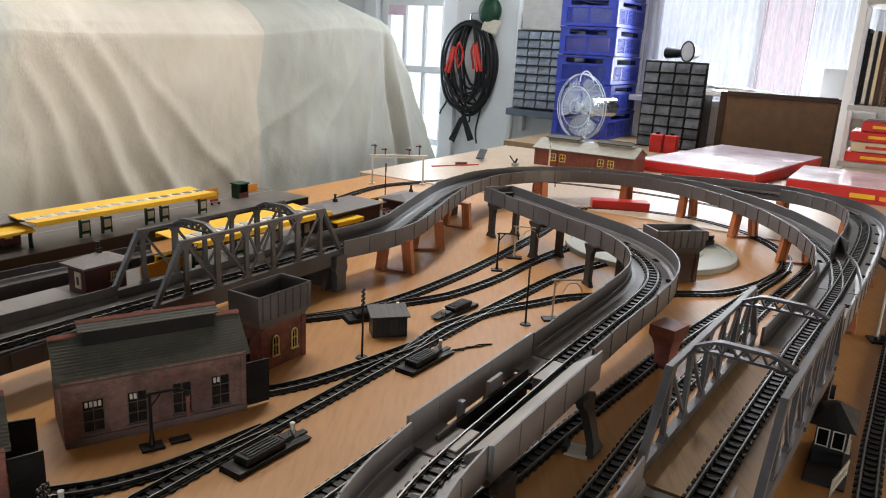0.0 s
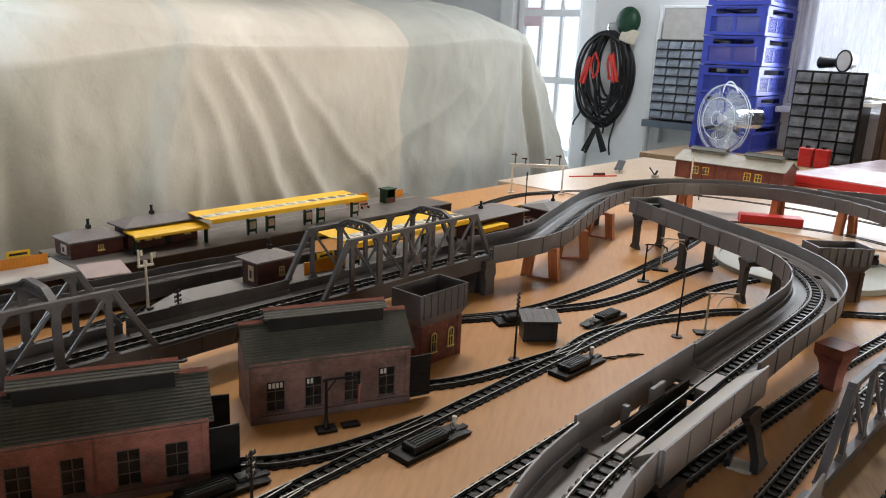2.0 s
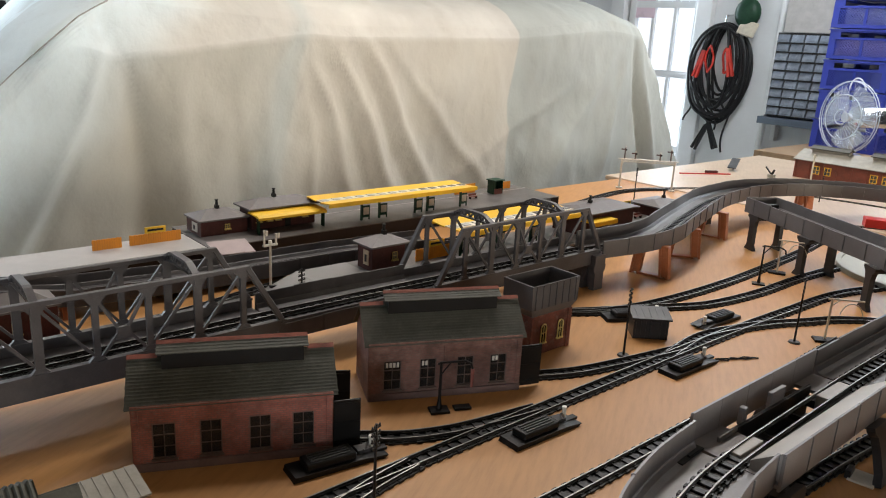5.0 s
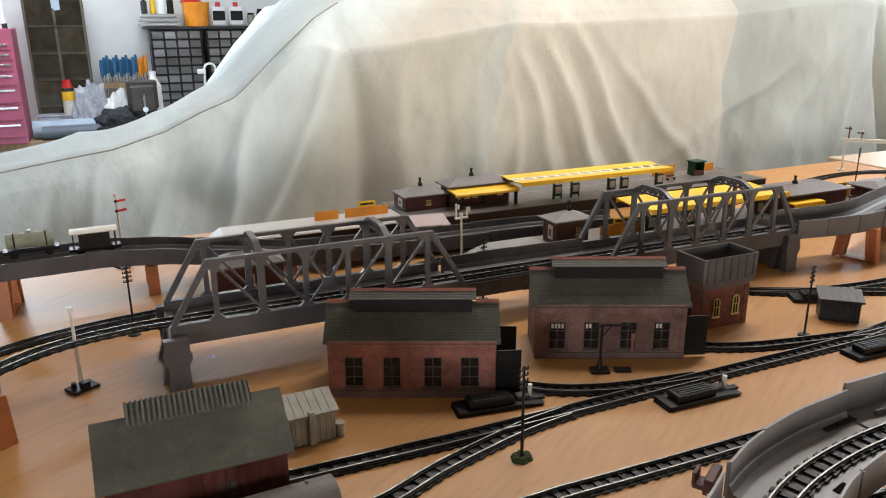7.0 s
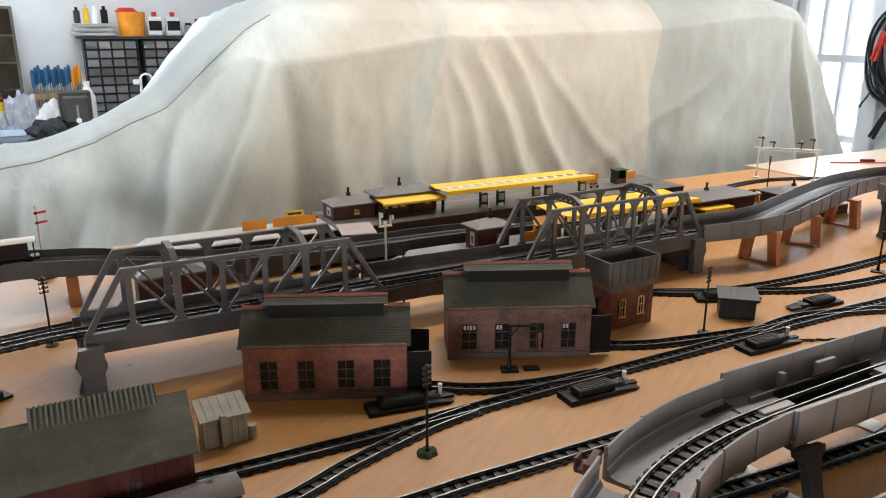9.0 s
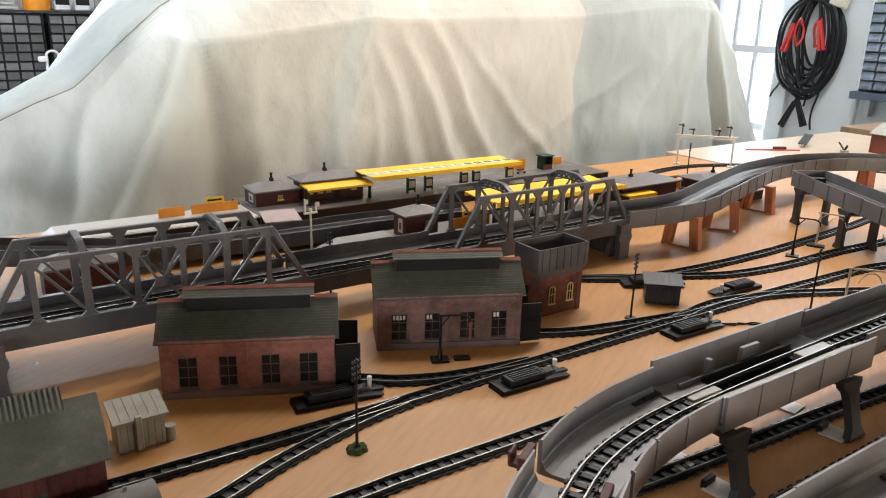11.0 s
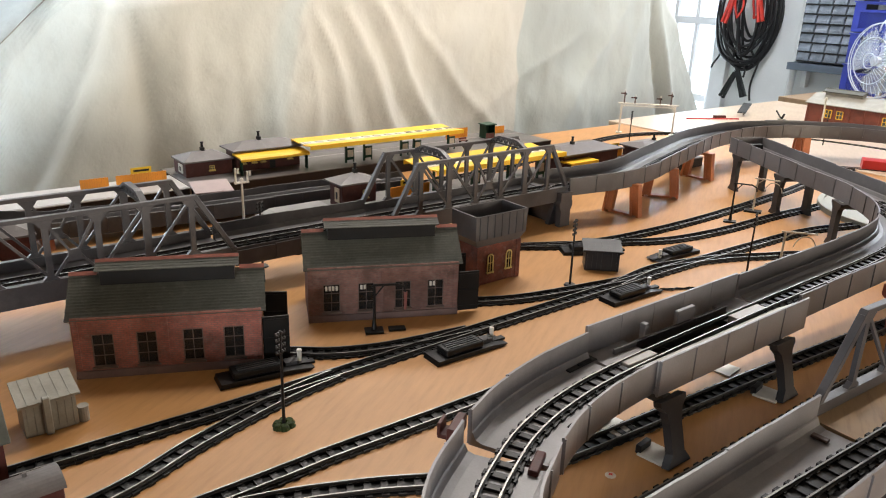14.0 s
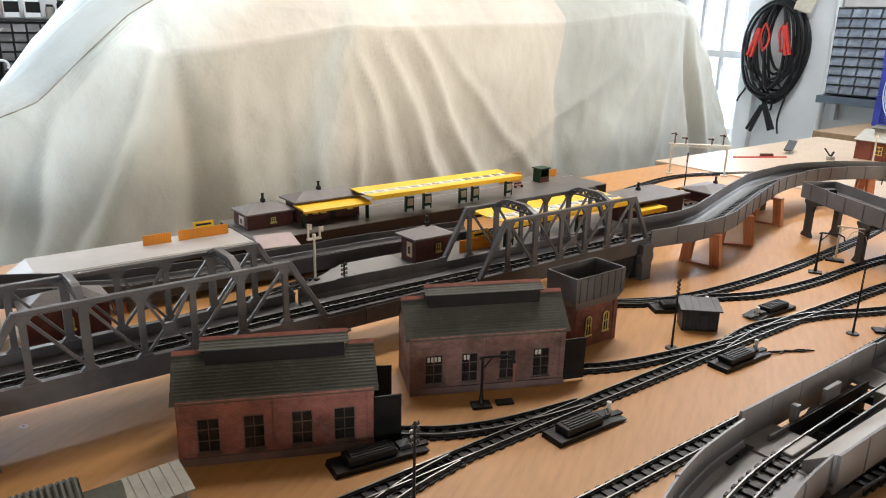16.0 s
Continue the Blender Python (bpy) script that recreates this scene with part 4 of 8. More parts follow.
# ---- girder bridges ----
def truss_bridge(u, v, length=0.41, rot=0.0, base=0.07, width=0.094, high=0.09, floor=BRIDGE):
    root = thing("girder_bridge", "grey plastic truss girder bridge with arched lattice portals", "bridge", at(u, v, base, rot), group="girder bridges")
    n, p = 7, length / 7
    for y in (-width / 2, width / 2):
        part("bottom_girder", prism(bmesh.new(), [(0, -0.014), (length, -0.014), (length, 0.012), (0, 0.012)], 0.004, pose(0, y, 0)), BRIDGE, root, bevel=0.0006)
        part("flange", boxes(((length / 2, y, 0.0125), (length, 0.0085, 0.0025))), BRIDGE, root)
        part("top_chord", boxes(((length / 2, y, high), (length - 2 * p + 0.018, 0.0075, 0.0052))), BRIDGE, root, bevel=0.0006)
        for x0, x1 in ((0.003, p - 0.006), (length - 0.003, length - p + 0.006)):
            part("end_post", bar(bmesh.new(), (x0, y, 0.01), (x1, y, high), 0.007, 0.0075), BRIDGE, root, bevel=0.0006)
        for i in range(1, n):
            x = i * p
            wide = 0.0095 if i in (2, 5) else 0.007
            bm = boxes(((x, y, (0.012 + high) / 2), (wide, 0.0045, high - 0.012)))
            prism(bm, [(x - 0.011, 0.0125), (x + 0.011, 0.0125), (x + 0.0045, 0.019), (x - 0.0045, 0.019)], 0.0052, pose(0, y, 0))
            prism(bm, [(x - 0.012, high - 0.002), (x - 0.0045, high - 0.012), (x + 0.0045, high - 0.012), (x + 0.012, high - 0.002)], 0.0052, pose(0, y, 0))
            part("upright", bm, BRIDGE, root)
        mid = length / 2
        for a, b in (((p, high), (2 * p, 0.016)), ((2 * p, high), (3 * p, 0.016)), ((3 * p, high), (mid - 0.004, 0.044)), ((3 * p, 0.014), (mid - 0.006, 0.04)),
                     ((4 * p, high), (mid + 0.004, 0.044)), ((4 * p, 0.014), (mid + 0.006, 0.04)), ((5 * p, high), (4 * p, 0.016)), ((6 * p, high), (5 * p, 0.016))):
            part("diagonal", bar(bmesh.new(), (a[0], y, a[1] - 0.003), (b[0], y, b[1]), 0.0033, 0.003), BRIDGE, root)
        part("gusset", prism(bmesh.new(), [(mid - 0.009, 0.034), (mid + 0.009, 0.034), (mid + 0.006, 0.048), (mid - 0.006, 0.048)], 0.005, pose(0, y, 0)), BRIDGE, root)
        for x in (0.012, length - 0.012, mid):
            part("rivet", cyl(bmesh.new(), (x, y - 0.003, -0.004), 0.0026, 0.003, 10, None, 90), BRIDGE, root)
    for x in (2 * p, 5 * p):
        arch = None
        bm = bmesh.new()
        m = 14
        rise = [0.0115 * min(1.0, (1 - abs(2 * k / m - 1) ** 1.3) * 1.7) for k in range(m + 1)]
        deep = [0.004 + 0.0075 * min(1.0, 4 * min(k / m, 1 - k / m)) for k in range(m + 1)]
        ys = [(k / m - 0.5) * width for k in range(m + 1)]
        for name, lift, t, d in (("upper_chord", [high + r for r in rise], 0.0034, 0.0085), ("lower_chord", [high + r - q for r, q in zip(rise, deep)], 0.0026, 0.0075)):
            outline = [(y, z + t / 2) for y, z in zip(ys, lift)] + [(y, z - t / 2) for y, z in zip(ys[::-1], lift[::-1])]
            chord = prism(bm, outline, d, pose(x, 0, 0, 0, 0, 90))
            if arch is None:
                arch = part("portal", chord, BRIDGE, root, "arched lattice portal")
            else:
                part(name, chord, BRIDGE, arch)
            bm = bmesh.new()
        bm.free()
        for y in (-width / 2, width / 2):
            part("portal_foot", boxes(((x, y, high - 0.004), (0.009, 0.007, 0.01))), BRIDGE, arch)
        for k in range(m):
            z0, z1 = high + rise[k], high + rise[k + 1]
            w0, w1 = z0 - deep[k], z1 - deep[k + 1]
            part("lattice_bar", bar(bmesh.new(), (x, ys[k], z0 if k % 2 else w0), (x, ys[k + 1], w1 if k % 2 else z1), 0.0018, 0.004), BRIDGE, arch)
    part("floor_plate", boxes(((length / 2, 0, -0.0026), (length, width - 0.004, 0.0042))), floor, root, "" if floor == BRIDGE else "worn brown plywood floor")
    return root


truss_bridge(-0.03, 0.821, 0.404, base=0.0615, high=0.091)
truss_bridge(0.628, 0.817, 0.402, base=0.061, high=0.094)
truss_bridge(0.61, 0.035, 0.43, -3.2, base=0.073, width=0.1, floor=PLYSTRIP)


# ---- supports ----
def trestle(u, v, rot, high=0.066, label="brown plastic trestle with two splayed legs and a foot tie"):
    root = thing("trestle", label, "trestle", at(u, v, 0, rot), group="brown trestles")
    for s in (-1, 1):
        bm = bmesh.new()
        prism(bm, [(s * 0.037, 0.003), (s * 0.024, 0.003), (s * 0.0165, high - 0.003), (s * 0.0295, high - 0.003)], 0.012)
        prism(bm, [(s * 0.0395, 0), (s * 0.0345, 0), (s * 0.0275, high - 0.001), (s * 0.0325, high - 0.001)], 0.018)
        prism(bm, [(s * 0.0255, 0), (s * 0.021, 0), (s * 0.0135, high - 0.001), (s * 0.018, high - 0.001)], 0.017)
        part("leg", bm, TRESTLE, root, bevel=0.0005)
    part("foot_tie", boxes(((0, 0, 0.0025), (0.05, 0.016, 0.004))), TRESTLE, root, bevel=0.0006)
    part("cap", boxes(((0, 0, high - 0.003), (0.066, 0.018, 0.006))), TRESTLE, root, bevel=0.0006)
    return root


for u, v, r in ((1.181, 0.755, 105), (1.36, 0.796, 130), (1.588, 0.857, 100), (2.045, 0.84, 50), (2.185, 0.62, 0), (2.16, 0.43, -20), (2.02, 0.25, -45), (1.835, 0.103, -62), (1.405, -0.012, 90), (2.29, 0.2, -10), (2.12, 0.005, -60), (1.75, -0.022, 90),
                (-0.03, 1.155, 90), (-0.24, 1.135, 82), (-0.5, 1.11, 80), (-0.23, 0.722, 125), (-0.45, 0.52, 130), (0.2, 1.15, 90)):
    z = 0.066 if u != 0.2 else 0.02
    z = 0.048 if u == -0.03 else 0.0562 if u in (-0.23, -0.45) else z
    trestle(u, v, r, z)


def grey_pier(u, v, rot, width=0.076, high=0.066, splay=0.0, label="tall grey plastic pier with bracketed head and flared feet"):
    root = thing("viaduct_pier", label, "pier", at(u, v, 0, rot), group="grey piers")
    for s in (-1, 1):
        y = s * (width / 2 - 0.004)
        outline = [(-0.017, 0), (0.017, 0), (0.014, 0.005), (0.009, 0.012), (0.009, high - 0.024), (0.012, high - 0.012), (0.019, high - 0.005), (0.019, high), (-0.019, high), (-0.019, high - 0.005), (-0.012, high - 0.012), (-0.009, high - 0.024), (-0.009, 0.012), (-0.014, 0.005)]
        part("leg", prism(bmesh.new(), outline, 0.009, pose(0, y + s * splay, 0.001, s * math.degrees(math.atan2(splay, high)), 0, 0)), DARKGREY, root, bevel=0.0006)
    part("cross_beam", boxes(((0, 0, high - 0.006), (0.012, width - 0.012, 0.009))), DARKGREY, root)
    return root


for u, v in ((0.551, 0.243), (0.757, 0.245)):
    grey_pier(u, v, 0, 0.118, splay=0.018)
for u, v, r in ((1.589, 0.724, 60), (1.484, 0.563, 60), (1.376, 0.391, 48)):
    grey_pier(u, v, r, high=0.081)
plates = ((0.548, 0.1906), (0.748, 0.1883), (0.76, 0.2517), (0.553, 0.2442))
for u, v in plates:
    pl = thing("base_plate", "white plastic foot plate under a grey pier", "plate", at(u, v, 0, 8))
    part("plate", boxes(((0, 0, 0.001), (0.03, 0.026, 0.002))), WHITE, pl, bevel=0.0004)
    part("socket", boxes(((-0.002, 0.0135, 0.0045), (0.02, 0.006, 0.009))), BLACK, pl, "black plastic socket", bevel=0.0006)


def bridge_tower(u, v, reach=0.057, high=0.066, rot=0.0, label="broad dark grey bridge pier with shouldered ends"):
    root = thing("bridge_pier", label, "pier", at(u, v, 0, rot), group="bridge piers")
    part("wall", boxes(((0.0, 0, (high - 0.004) / 2), (0.01, 2 * reach - 0.012, high - 0.004))), BRIDGE, root, bevel=0.0008)
    for s in (-1, 1):
        outline = [(-0.014, 0), (0.014, 0), (0.0125, 0.005), (0.0125, 0.031), (0.0165, 0.039), (0.0165, 0.046), (0.0145, 0.05), (0.0145, high), (-0.0145, high), (-0.0145, 0.05), (-0.0165, 0.046), (-0.0165, 0.039), (-0.0125, 0.031), (-0.0125, 0.005)]
        part("column", prism(bmesh.new(), outline, 0.011, pose(0, s * reach, 0)), BRIDGE, root, bevel=0.0008)
        part("inner_foot", prism(bmesh.new(), [(-0.019, 0), (0.013, 0), (0.008, 0.04), (-0.008, 0.04)], 0.01, pose(0.0, s * (reach - 0.022), 0)), BRIDGE, root)
    return root


for u, v, reach in ((-0.026, 0.814, 0.063), (1.016, 0.819, 0.057)):
    bridge_tower(u, v, reach)
for u, v in ((0.628, 0.041), (1.02, 0.019)):
    bridge_tower(u, v, 0.055, 0.0585, -3.2)
red = thing("brick_pier", "dusty red plastic pier with a flared head under the viaduct curve", "pier", at(1.058, 0.178, 0, -12))
bm = bmesh.new()
rings = []
for z, a, b in ((0.0, 0.0135, 0.0125), (0.004, 0.0125, 0.0115), (0.022, 0.013, 0.012), (0.034, 0.0145, 0.0135), (0.043, 0.0175, 0.016), (0.05, 0.022, 0.0195), (0.0535, 0.0225, 0.02), (0.0655, 0.0225, 0.02)):
    rings.append([bm.verts.new((x * a, y * b, z)) for x, y in ((-1, -1), (1, -1), (1, 1), (-1, 1))])
for a, b in zip(rings, rings[1:]):
    for k in range(4):
        bm.faces.new((a[k], a[(k + 1) % 4], b[(k + 1) % 4], b[k]))
bm.faces.new(rings[0][::-1])
bm.faces.new(rings[-1])
part("shaft", bm, DUSTYRED, red)


# ---- buildings on the layout ----
def window_unit(parent, x, z, w, h, y, frame_mat, cols=2, rows=3, glass=SMOKE, front=-1):
    win = part("window", boxes(((x, y, z), (w, 0.0012, h))), glass, parent)
    bm = bmesh.new()
    t = 0.0011
    for sx in (-1, 1):
        box(bm, (x + sx * (w / 2 - t / 2), y + front * 0.0012, z), (t, 0.0018, h))
    for sz in (-1, 1):
        box(bm, (x, y + front * 0.0012, z + sz * (h / 2 - t / 2)), (w, 0.0017, t))
    for i in range(1, cols):
        box(bm, (x - w / 2 + w * i / cols, y + front * 0.001, z), (t * 0.75, 0.0012, h))
    for i in range(1, rows):
        box(bm, (x, y + front * 0.001, z - h / 2 + h * i / rows), (w, 0.0011, t * 0.75))
    part("frame", bm, frame_mat, win)
    part("sill", boxes(((x, y + front * 0.002, z - h / 2 - 0.0012), (w + 0.003, 0.0045, 0.0024))), frame_mat, win)
    return win


def slate_slope(name, parent, length, x0, y_low, z_low, y_high, z_high, rows, material, thick=0.0008):
    """One roof side: a thin board with overlapping rows of slate on it."""
    n = Vector((0, -(z_high - z_low), y_high - y_low)).normalized()
    if n.z < 0:
        n = -n

    def slip(p, q, lift_p, lift_q, low, dx=0.0):
        bm = bmesh.new()
        vs = [bm.verts.new(v + Vector((x + dx, 0, 0))) for x in (0, length) for v in (p + n * low, q + n * low, q + n * lift_q, p + n * lift_p)]
        for f in ((0, 1, 2, 3), (4, 7, 6, 5), (0, 4, 5, 1), (1, 5, 6, 2), (2, 6, 7, 3), (3, 7, 4, 0)):
            bm.faces.new([vs[k] for k in f])
        return bm

    def along(k):
        return Vector((x0, y_low + (y_high - y_low) * k, z_low + (z_high - z_low) * k))

    slope = part(name, slip(along(0), along(1), 0.0006, 0.0006, -0.0006), material, parent)
    if rows < 6:
        for i in range(rows):
            box_bm = slip(along(i / rows), along((i + 1) / rows), thick, thick * 0.5, 0.0006)
            part("slate_course", box_bm, material, parent)
        return slope
    for i in range(rows):
        part("slate_course", slip(along(i / rows), along((i + 1) / rows), thick, thick * 0.5, 0.0006, 0.0003 * ((i * 5) % 3 - 1)), material, slope)
    return slope


def engine_shed(u, v, rot, label, brick, frames, length=0.2035, depth=0.08, eave=0.068, ridge=0.112, crane=False, glass=PANE):
    s = thing("engine_shed", label, "engine shed", at(u, v, 0, rot), group="engine sheds")
    holes = [(length * a, length * b, 0.013, 0.052) for a, b in ((0.095, 0.208), (0.325, 0.432), (0.568, 0.678), (0.788, 0.9))]
    for name, y, hs in (("front_wall", 0.0, holes), ("back_wall", depth, holes)):
        w = part(name, pierced(bmesh.new(), length, eave, 0.003, hs, pose(0, y, 0)), brick, s)
        for a, b, c, d in hs:
            win = window_unit(w, (a + b) / 2, (c + d) / 2, b - a, d - c, 0.0008 if y == 0 else y, frames, 2, 3, glass, -1 if y == 0 else 1)
            if y == 0 and brick is BRICKB and a != holes[2][0]:
                # white pieces paint the light that shows through from the back windows
                for i in range(4 if a == holes[0][0] else 2):
                    part("lit_pane", boxes(((a + (b - a) * (0.2 + 0.2 * i), -0.0007, d - 0.006), ((b - a) * 0.13, 0.0008, 0.0062))), WHITE, win, "small white pane painted as light from the back windows")
            if y == 0 and brick is BRICKA and a == holes[3][0]:
                # two pale grey pieces in the upper half of the last window
                for i in (0.28, 0.72):
                    part("pale_pane", boxes(((a + (b - a) * i, 0.0022, d - 0.012), ((b - a) * 0.36, 0.0008, 0.017))), HUT, win, "pale grey upper pane")
    for x in (0.0015, length - 0.0015):
        bm = bmesh.new()
        y0, y1 = 0.0015, depth - 0.0015
        if x < 0.1:
            prism(bm, [(y0, 0), (y1, 0), (y1, eave), (depth / 2, ridge), (y0, eave)], 0.003, pose(x, 0, 0, 0, 0, 90))
        else:
            for ring in ([(y0, 0), (0.014, 0), (0.014, 0.058), (y0, 0.058)], [(y1, 0), (y1 - 0.0125, 0), (y1 - 0.0125, 0.058), (y1, 0.058)], [(y0, 0.058), (y1, 0.058), (y1, eave), (depth / 2, ridge), (y0, eave)]):
                prism(bm, ring, 0.003, pose(x, 0, 0, 0, 0, 90))
        part("gable_wall", bm, brick, s)
    bm = bmesh.new()
    for x in (0.004, length * 0.487, length - 0.004):
        box(bm, (x, -0.0018, eave / 2), (0.006 if x != length * 0.487 else 0.003, 0.0022, eave))
    box(bm, (length / 2, -0.0022, eave - 0.003), (length, 0.002, 0.005))
    box(bm, (length / 2, -0.0022, 0.004), (length, 0.0024, 0.008))
    part("pilaster_strip", bm, brick, s)
    # added strip, no plinth: it puts the wall foot's darkening into colour
    part("foot_strip", boxes(((length / 2, -0.003, 0.0045), (length - 0.002, 0.0022, 0.009))), WALLFOOT, s, "dull grey-brown strip for the dark wall foot")
    o = 0.0035
    drop = (ridge - eave) / (depth / 2) * o
    slate_slope("roof_slope", s, length + 0.01, -0.005, -o, eave - drop, depth / 2, ridge, 15, SLATE)
    slate_slope("roof_slope", s, length + 0.01, -0.005, depth + o, eave - drop, depth / 2, ridge, 15, SLATE)
    x0, x1 = length * 0.12, length * 0.885
    lan = part("lantern", boxes((((x0 + x1) / 2, depth / 2, ridge + 0.0005), (x1 - x0 - 0.01, 0.026, 0.018))), DOORBLACK, s, "dark raised smoke vent along the ridge")
    slate_slope("vent_roof", lan, x1 - x0, x0, depth / 2 - 0.0148, ridge + 0.0085, depth / 2, ridge + 0.0155, 4, SLATE, 0.0009)
    slate_slope("vent_roof", lan, x1 - x0, x0, depth / 2 + 0.0148, ridge + 0.0085, depth / 2, ridge + 0.0155, 4, SLATE, 0.0009)
    part("ridge_cap", prism(bmesh.new(), [(-0.0035, 0), (0, 0.003), (0.0035, 0)], x1 - x0, pose((x0 + x1) / 2, depth / 2, ridge + 0.0152, 0, 0, 90)), RIDGE, lan)
    for a, b in ((-0.005, x0), (x1, length + 0.005)):
        part("ridge_tile", prism(bmesh.new(), [(-0.004, 0), (0, 0.0035), (0.004, 0)], b - a, pose((a + b) / 2, depth / 2, ridge + 0.0005, 0, 0, 90)), RIDGE, s)
    for y, turn in ((0.002, 5), (depth - 0.002, -6)):
        bm = boxes(((0.0155, 0, 0.031), (0.03, 0.002, 0.056)))
        for z in (0.008, 0.031, 0.054):
            box(bm, (0.0155, -0.0013, z), (0.029, 0.001, 0.004))
        part("door", bm, DOORBLACK, s, "black painted door leaf standing open", pose(length, y, 0, 0, 0, turn))
    return s


engine_shed(0.1355, 0.6545, -25.0, "red brick engine shed with dark slate roof and open black doors", BRICKA, FRAMEBROWN, length=0.2, eave=0.0725, ridge=0.1065)
engine_shed(0.414, 0.643, -24.9, "weathered brown brick engine shed with slate roof and open doors", BRICKB, FRAMEBROWN, length=0.2, eave=0.076, ridge=0.1115)


def water_crane(u, v, rot=0.0, high=0.07, hose=True):
    c = thing("water_crane", "black water crane with a swung arm on a square base", "water crane", at(u, v, 0, rot))
    part("base", boxes(((0, 0, 0.0015), (0.024, 0.018, 0.003)), ((0.03, 0.002, 0.0015), (0.022, 0.012, 0.003))), BLACK, c, bevel=0.0006)
    part("column", cyl(cyl(bmesh.new(), (0, 0, high / 2 + 0.004), 0.0021, high, 10, 0.0016), (0, 0, 0.01), 0.0036, 0.012, 10, 0.0022), BLACK, c, smooth=False)
    part("arm", tube(bmesh.new(), [(-0.004, 0, high + 0.002), (0, 0, high + 0.004), (0.03, 0, high + 0.004), (0.038, 0, high), (0.04, 0, high - 0.008)], 0.0015), BLACK, c)
    if hose:
        part("hose", cyl(bmesh.new(), (0.04, 0, high - 0.019), 0.0018, 0.024, 10, 0.0024), DUSTYRED, c, "red leather bag hose")
    part("brace", tube(bmesh.new(), [(0, 0, high - 0.012), (0.012, 0, high + 0.003)], 0.001, 6), BLACK, c)
    return c


water_crane(0.47, 0.572, -25, 0.06)
water_crane(1.322, 0.599, -60, 0.075, False)


def water_tower(u, v, rot, sx, sy, high, label, windows=True, wall=BRICKT):
    w = thing("water_tower", label, "water tower", at(u, v, 0, rot), group="water towers")
    bx, by, bh = sx * 0.84, sy * 0.84, high * 0.56
    part("base_wall", boxes(((0, 0, bh / 2), (bx, by, bh))), wall, w, bevel=0.0008)
    for x in (-1, 1):
        for y in (-1, 1):
            part("corner_pilaster", boxes(((x * bx * 0.47, y * by * 0.46, bh / 2), (0.008, 0.008, bh))), wall, w)
    tank = bmesh.new()
    low = [(-bx / 2, -by / 2), (bx / 2, -by / 2), (bx / 2, by / 2), (-bx / 2, by / 2)]
    z0, z1, z2 = bh, bh + 0.012, high
    rings = []
    for k, z in ((1.0, z0), (sx / bx, z1), (sx / bx * 1.02, z2), (sx / bx * 0.96, z2), (sx / bx * 0.94, z1 + 0.008)):
        rings.append([tank.verts.new((x * k, y * k, z)) for x, y in low])
    for a, b in zip(rings, rings[1:]):
        for i in range(4):
            tank.faces.new((a[i], a[(i + 1) % 4], b[(i + 1) % 4], b[i]))
    tank.faces.new(rings[-1])
    tank.faces.new(rings[0][::-1])
    part("tank", tank, BRIDGE, w, "dark grey open iron tank")
    bm = bmesh.new()
    for i in range(-3, 4):
        box(bm, (i * sx / 7, -sy / 2 * 1.03, (z1 + z2) / 2), (0.0012, 0.0016, (z2 - z1) * 0.96))
    for i in range(-2, 3):
        box(bm, (sx / 2 * 1.03, i * sy / 5, (z1 + z2) / 2), (0.0016, 0.0012, (z2 - z1) * 0.96))
    part("panel_ribs", bm, BRIDGE, w)
    for x in (-bx * 0.2, bx * 0.24) if windows else ():
        win = part("window", boxes(((x, -by / 2 - 0.0008, bh * 0.52), (0.0095, 0.002, bh * 0.42))), HOLE, w)
        bm = bmesh.new()
        path = [Vector((x - 0.0052, -by / 2 - 0.002, bh * 0.31))] + [Vector((x + 0.0052 * math.cos(a), -by / 2 - 0.002, bh * 0.68 + 0.0052 * math.sin(a))) for a in np.linspace(math.pi, 0, 9)] + [Vector((x + 0.0052, -by / 2 - 0.002, bh * 0.31))]
        tube(bm, path, 0.0012, 6)
        box(bm, (x, -by / 2 - 0.0022, bh * 0.3), (0.0135, 0.0035, 0.002))
        box(bm, (x, -by / 2 - 0.002, bh * 0.55), (0.0095, 0.0012, 0.0011))
        box(bm, (x, -by / 2 - 0.002, bh * 0.52), (0.0011, 0.0012, bh * 0.42))
        part("frame", bm, FRAMECREAM, win, "cream yellow window frame")
    return w


water_tower(0.72, 0.64, 0, 0.1, 0.056, 0.11, "brick water tower with yellow window frames and dark grey tank")
water_tower(1.515, 0.30, -46, 0.108, 0.06, 0.108, "tall brown water tower with dark grey open tank by the turntable", False, TOWERBROWN)


def small_hut(u, v, rot, sx, sy, sz, label, wall, roof, fall=0.006, name="hut", door=True):
    h = thing(name, label, "hut", at(u, v, 0, rot))
    part("wall", prism(bmesh.new(), [(-sy / 2, 0), (sy / 2, 0), (sy / 2, sz + fall), (-sy / 2, sz)], sx, pose(0, 0, 0, 0, 0, 90)), wall, h, bevel=0.0006)
    bm = bmesh.new()
    ang = math.degrees(math.atan2(fall, sy))
    box(bm, (0, 0, sz + fall / 2 + 0.0018), (sx + 0.008, sy + 0.008, 0.0026), 0, 0, ang)
    top = part("roof", bm, roof, h)
    for i in range(-2, 3):
        part("rib", boxes(((i * sx / 5, 0, sz + fall / 2 + 0.0032), (0.001, sy + 0.008, 0.001), 0, 0, ang)), roof, top)
    bm = bmesh.new()
    for i in range(-3, 4):
        box(bm, (i * sx / 7, -sy / 2 - 0.0005, sz * 0.48), (0.0008, 0.0012, sz * 0.92))
    part("boarding", bm, wall, h)
    if door:
        part("door", boxes(((sx * 0.1, -sy / 2 - 0.0014, sz * 0.45), (sx * 0.24, 0.002, sz * 0.84))), wall, h)
    return h


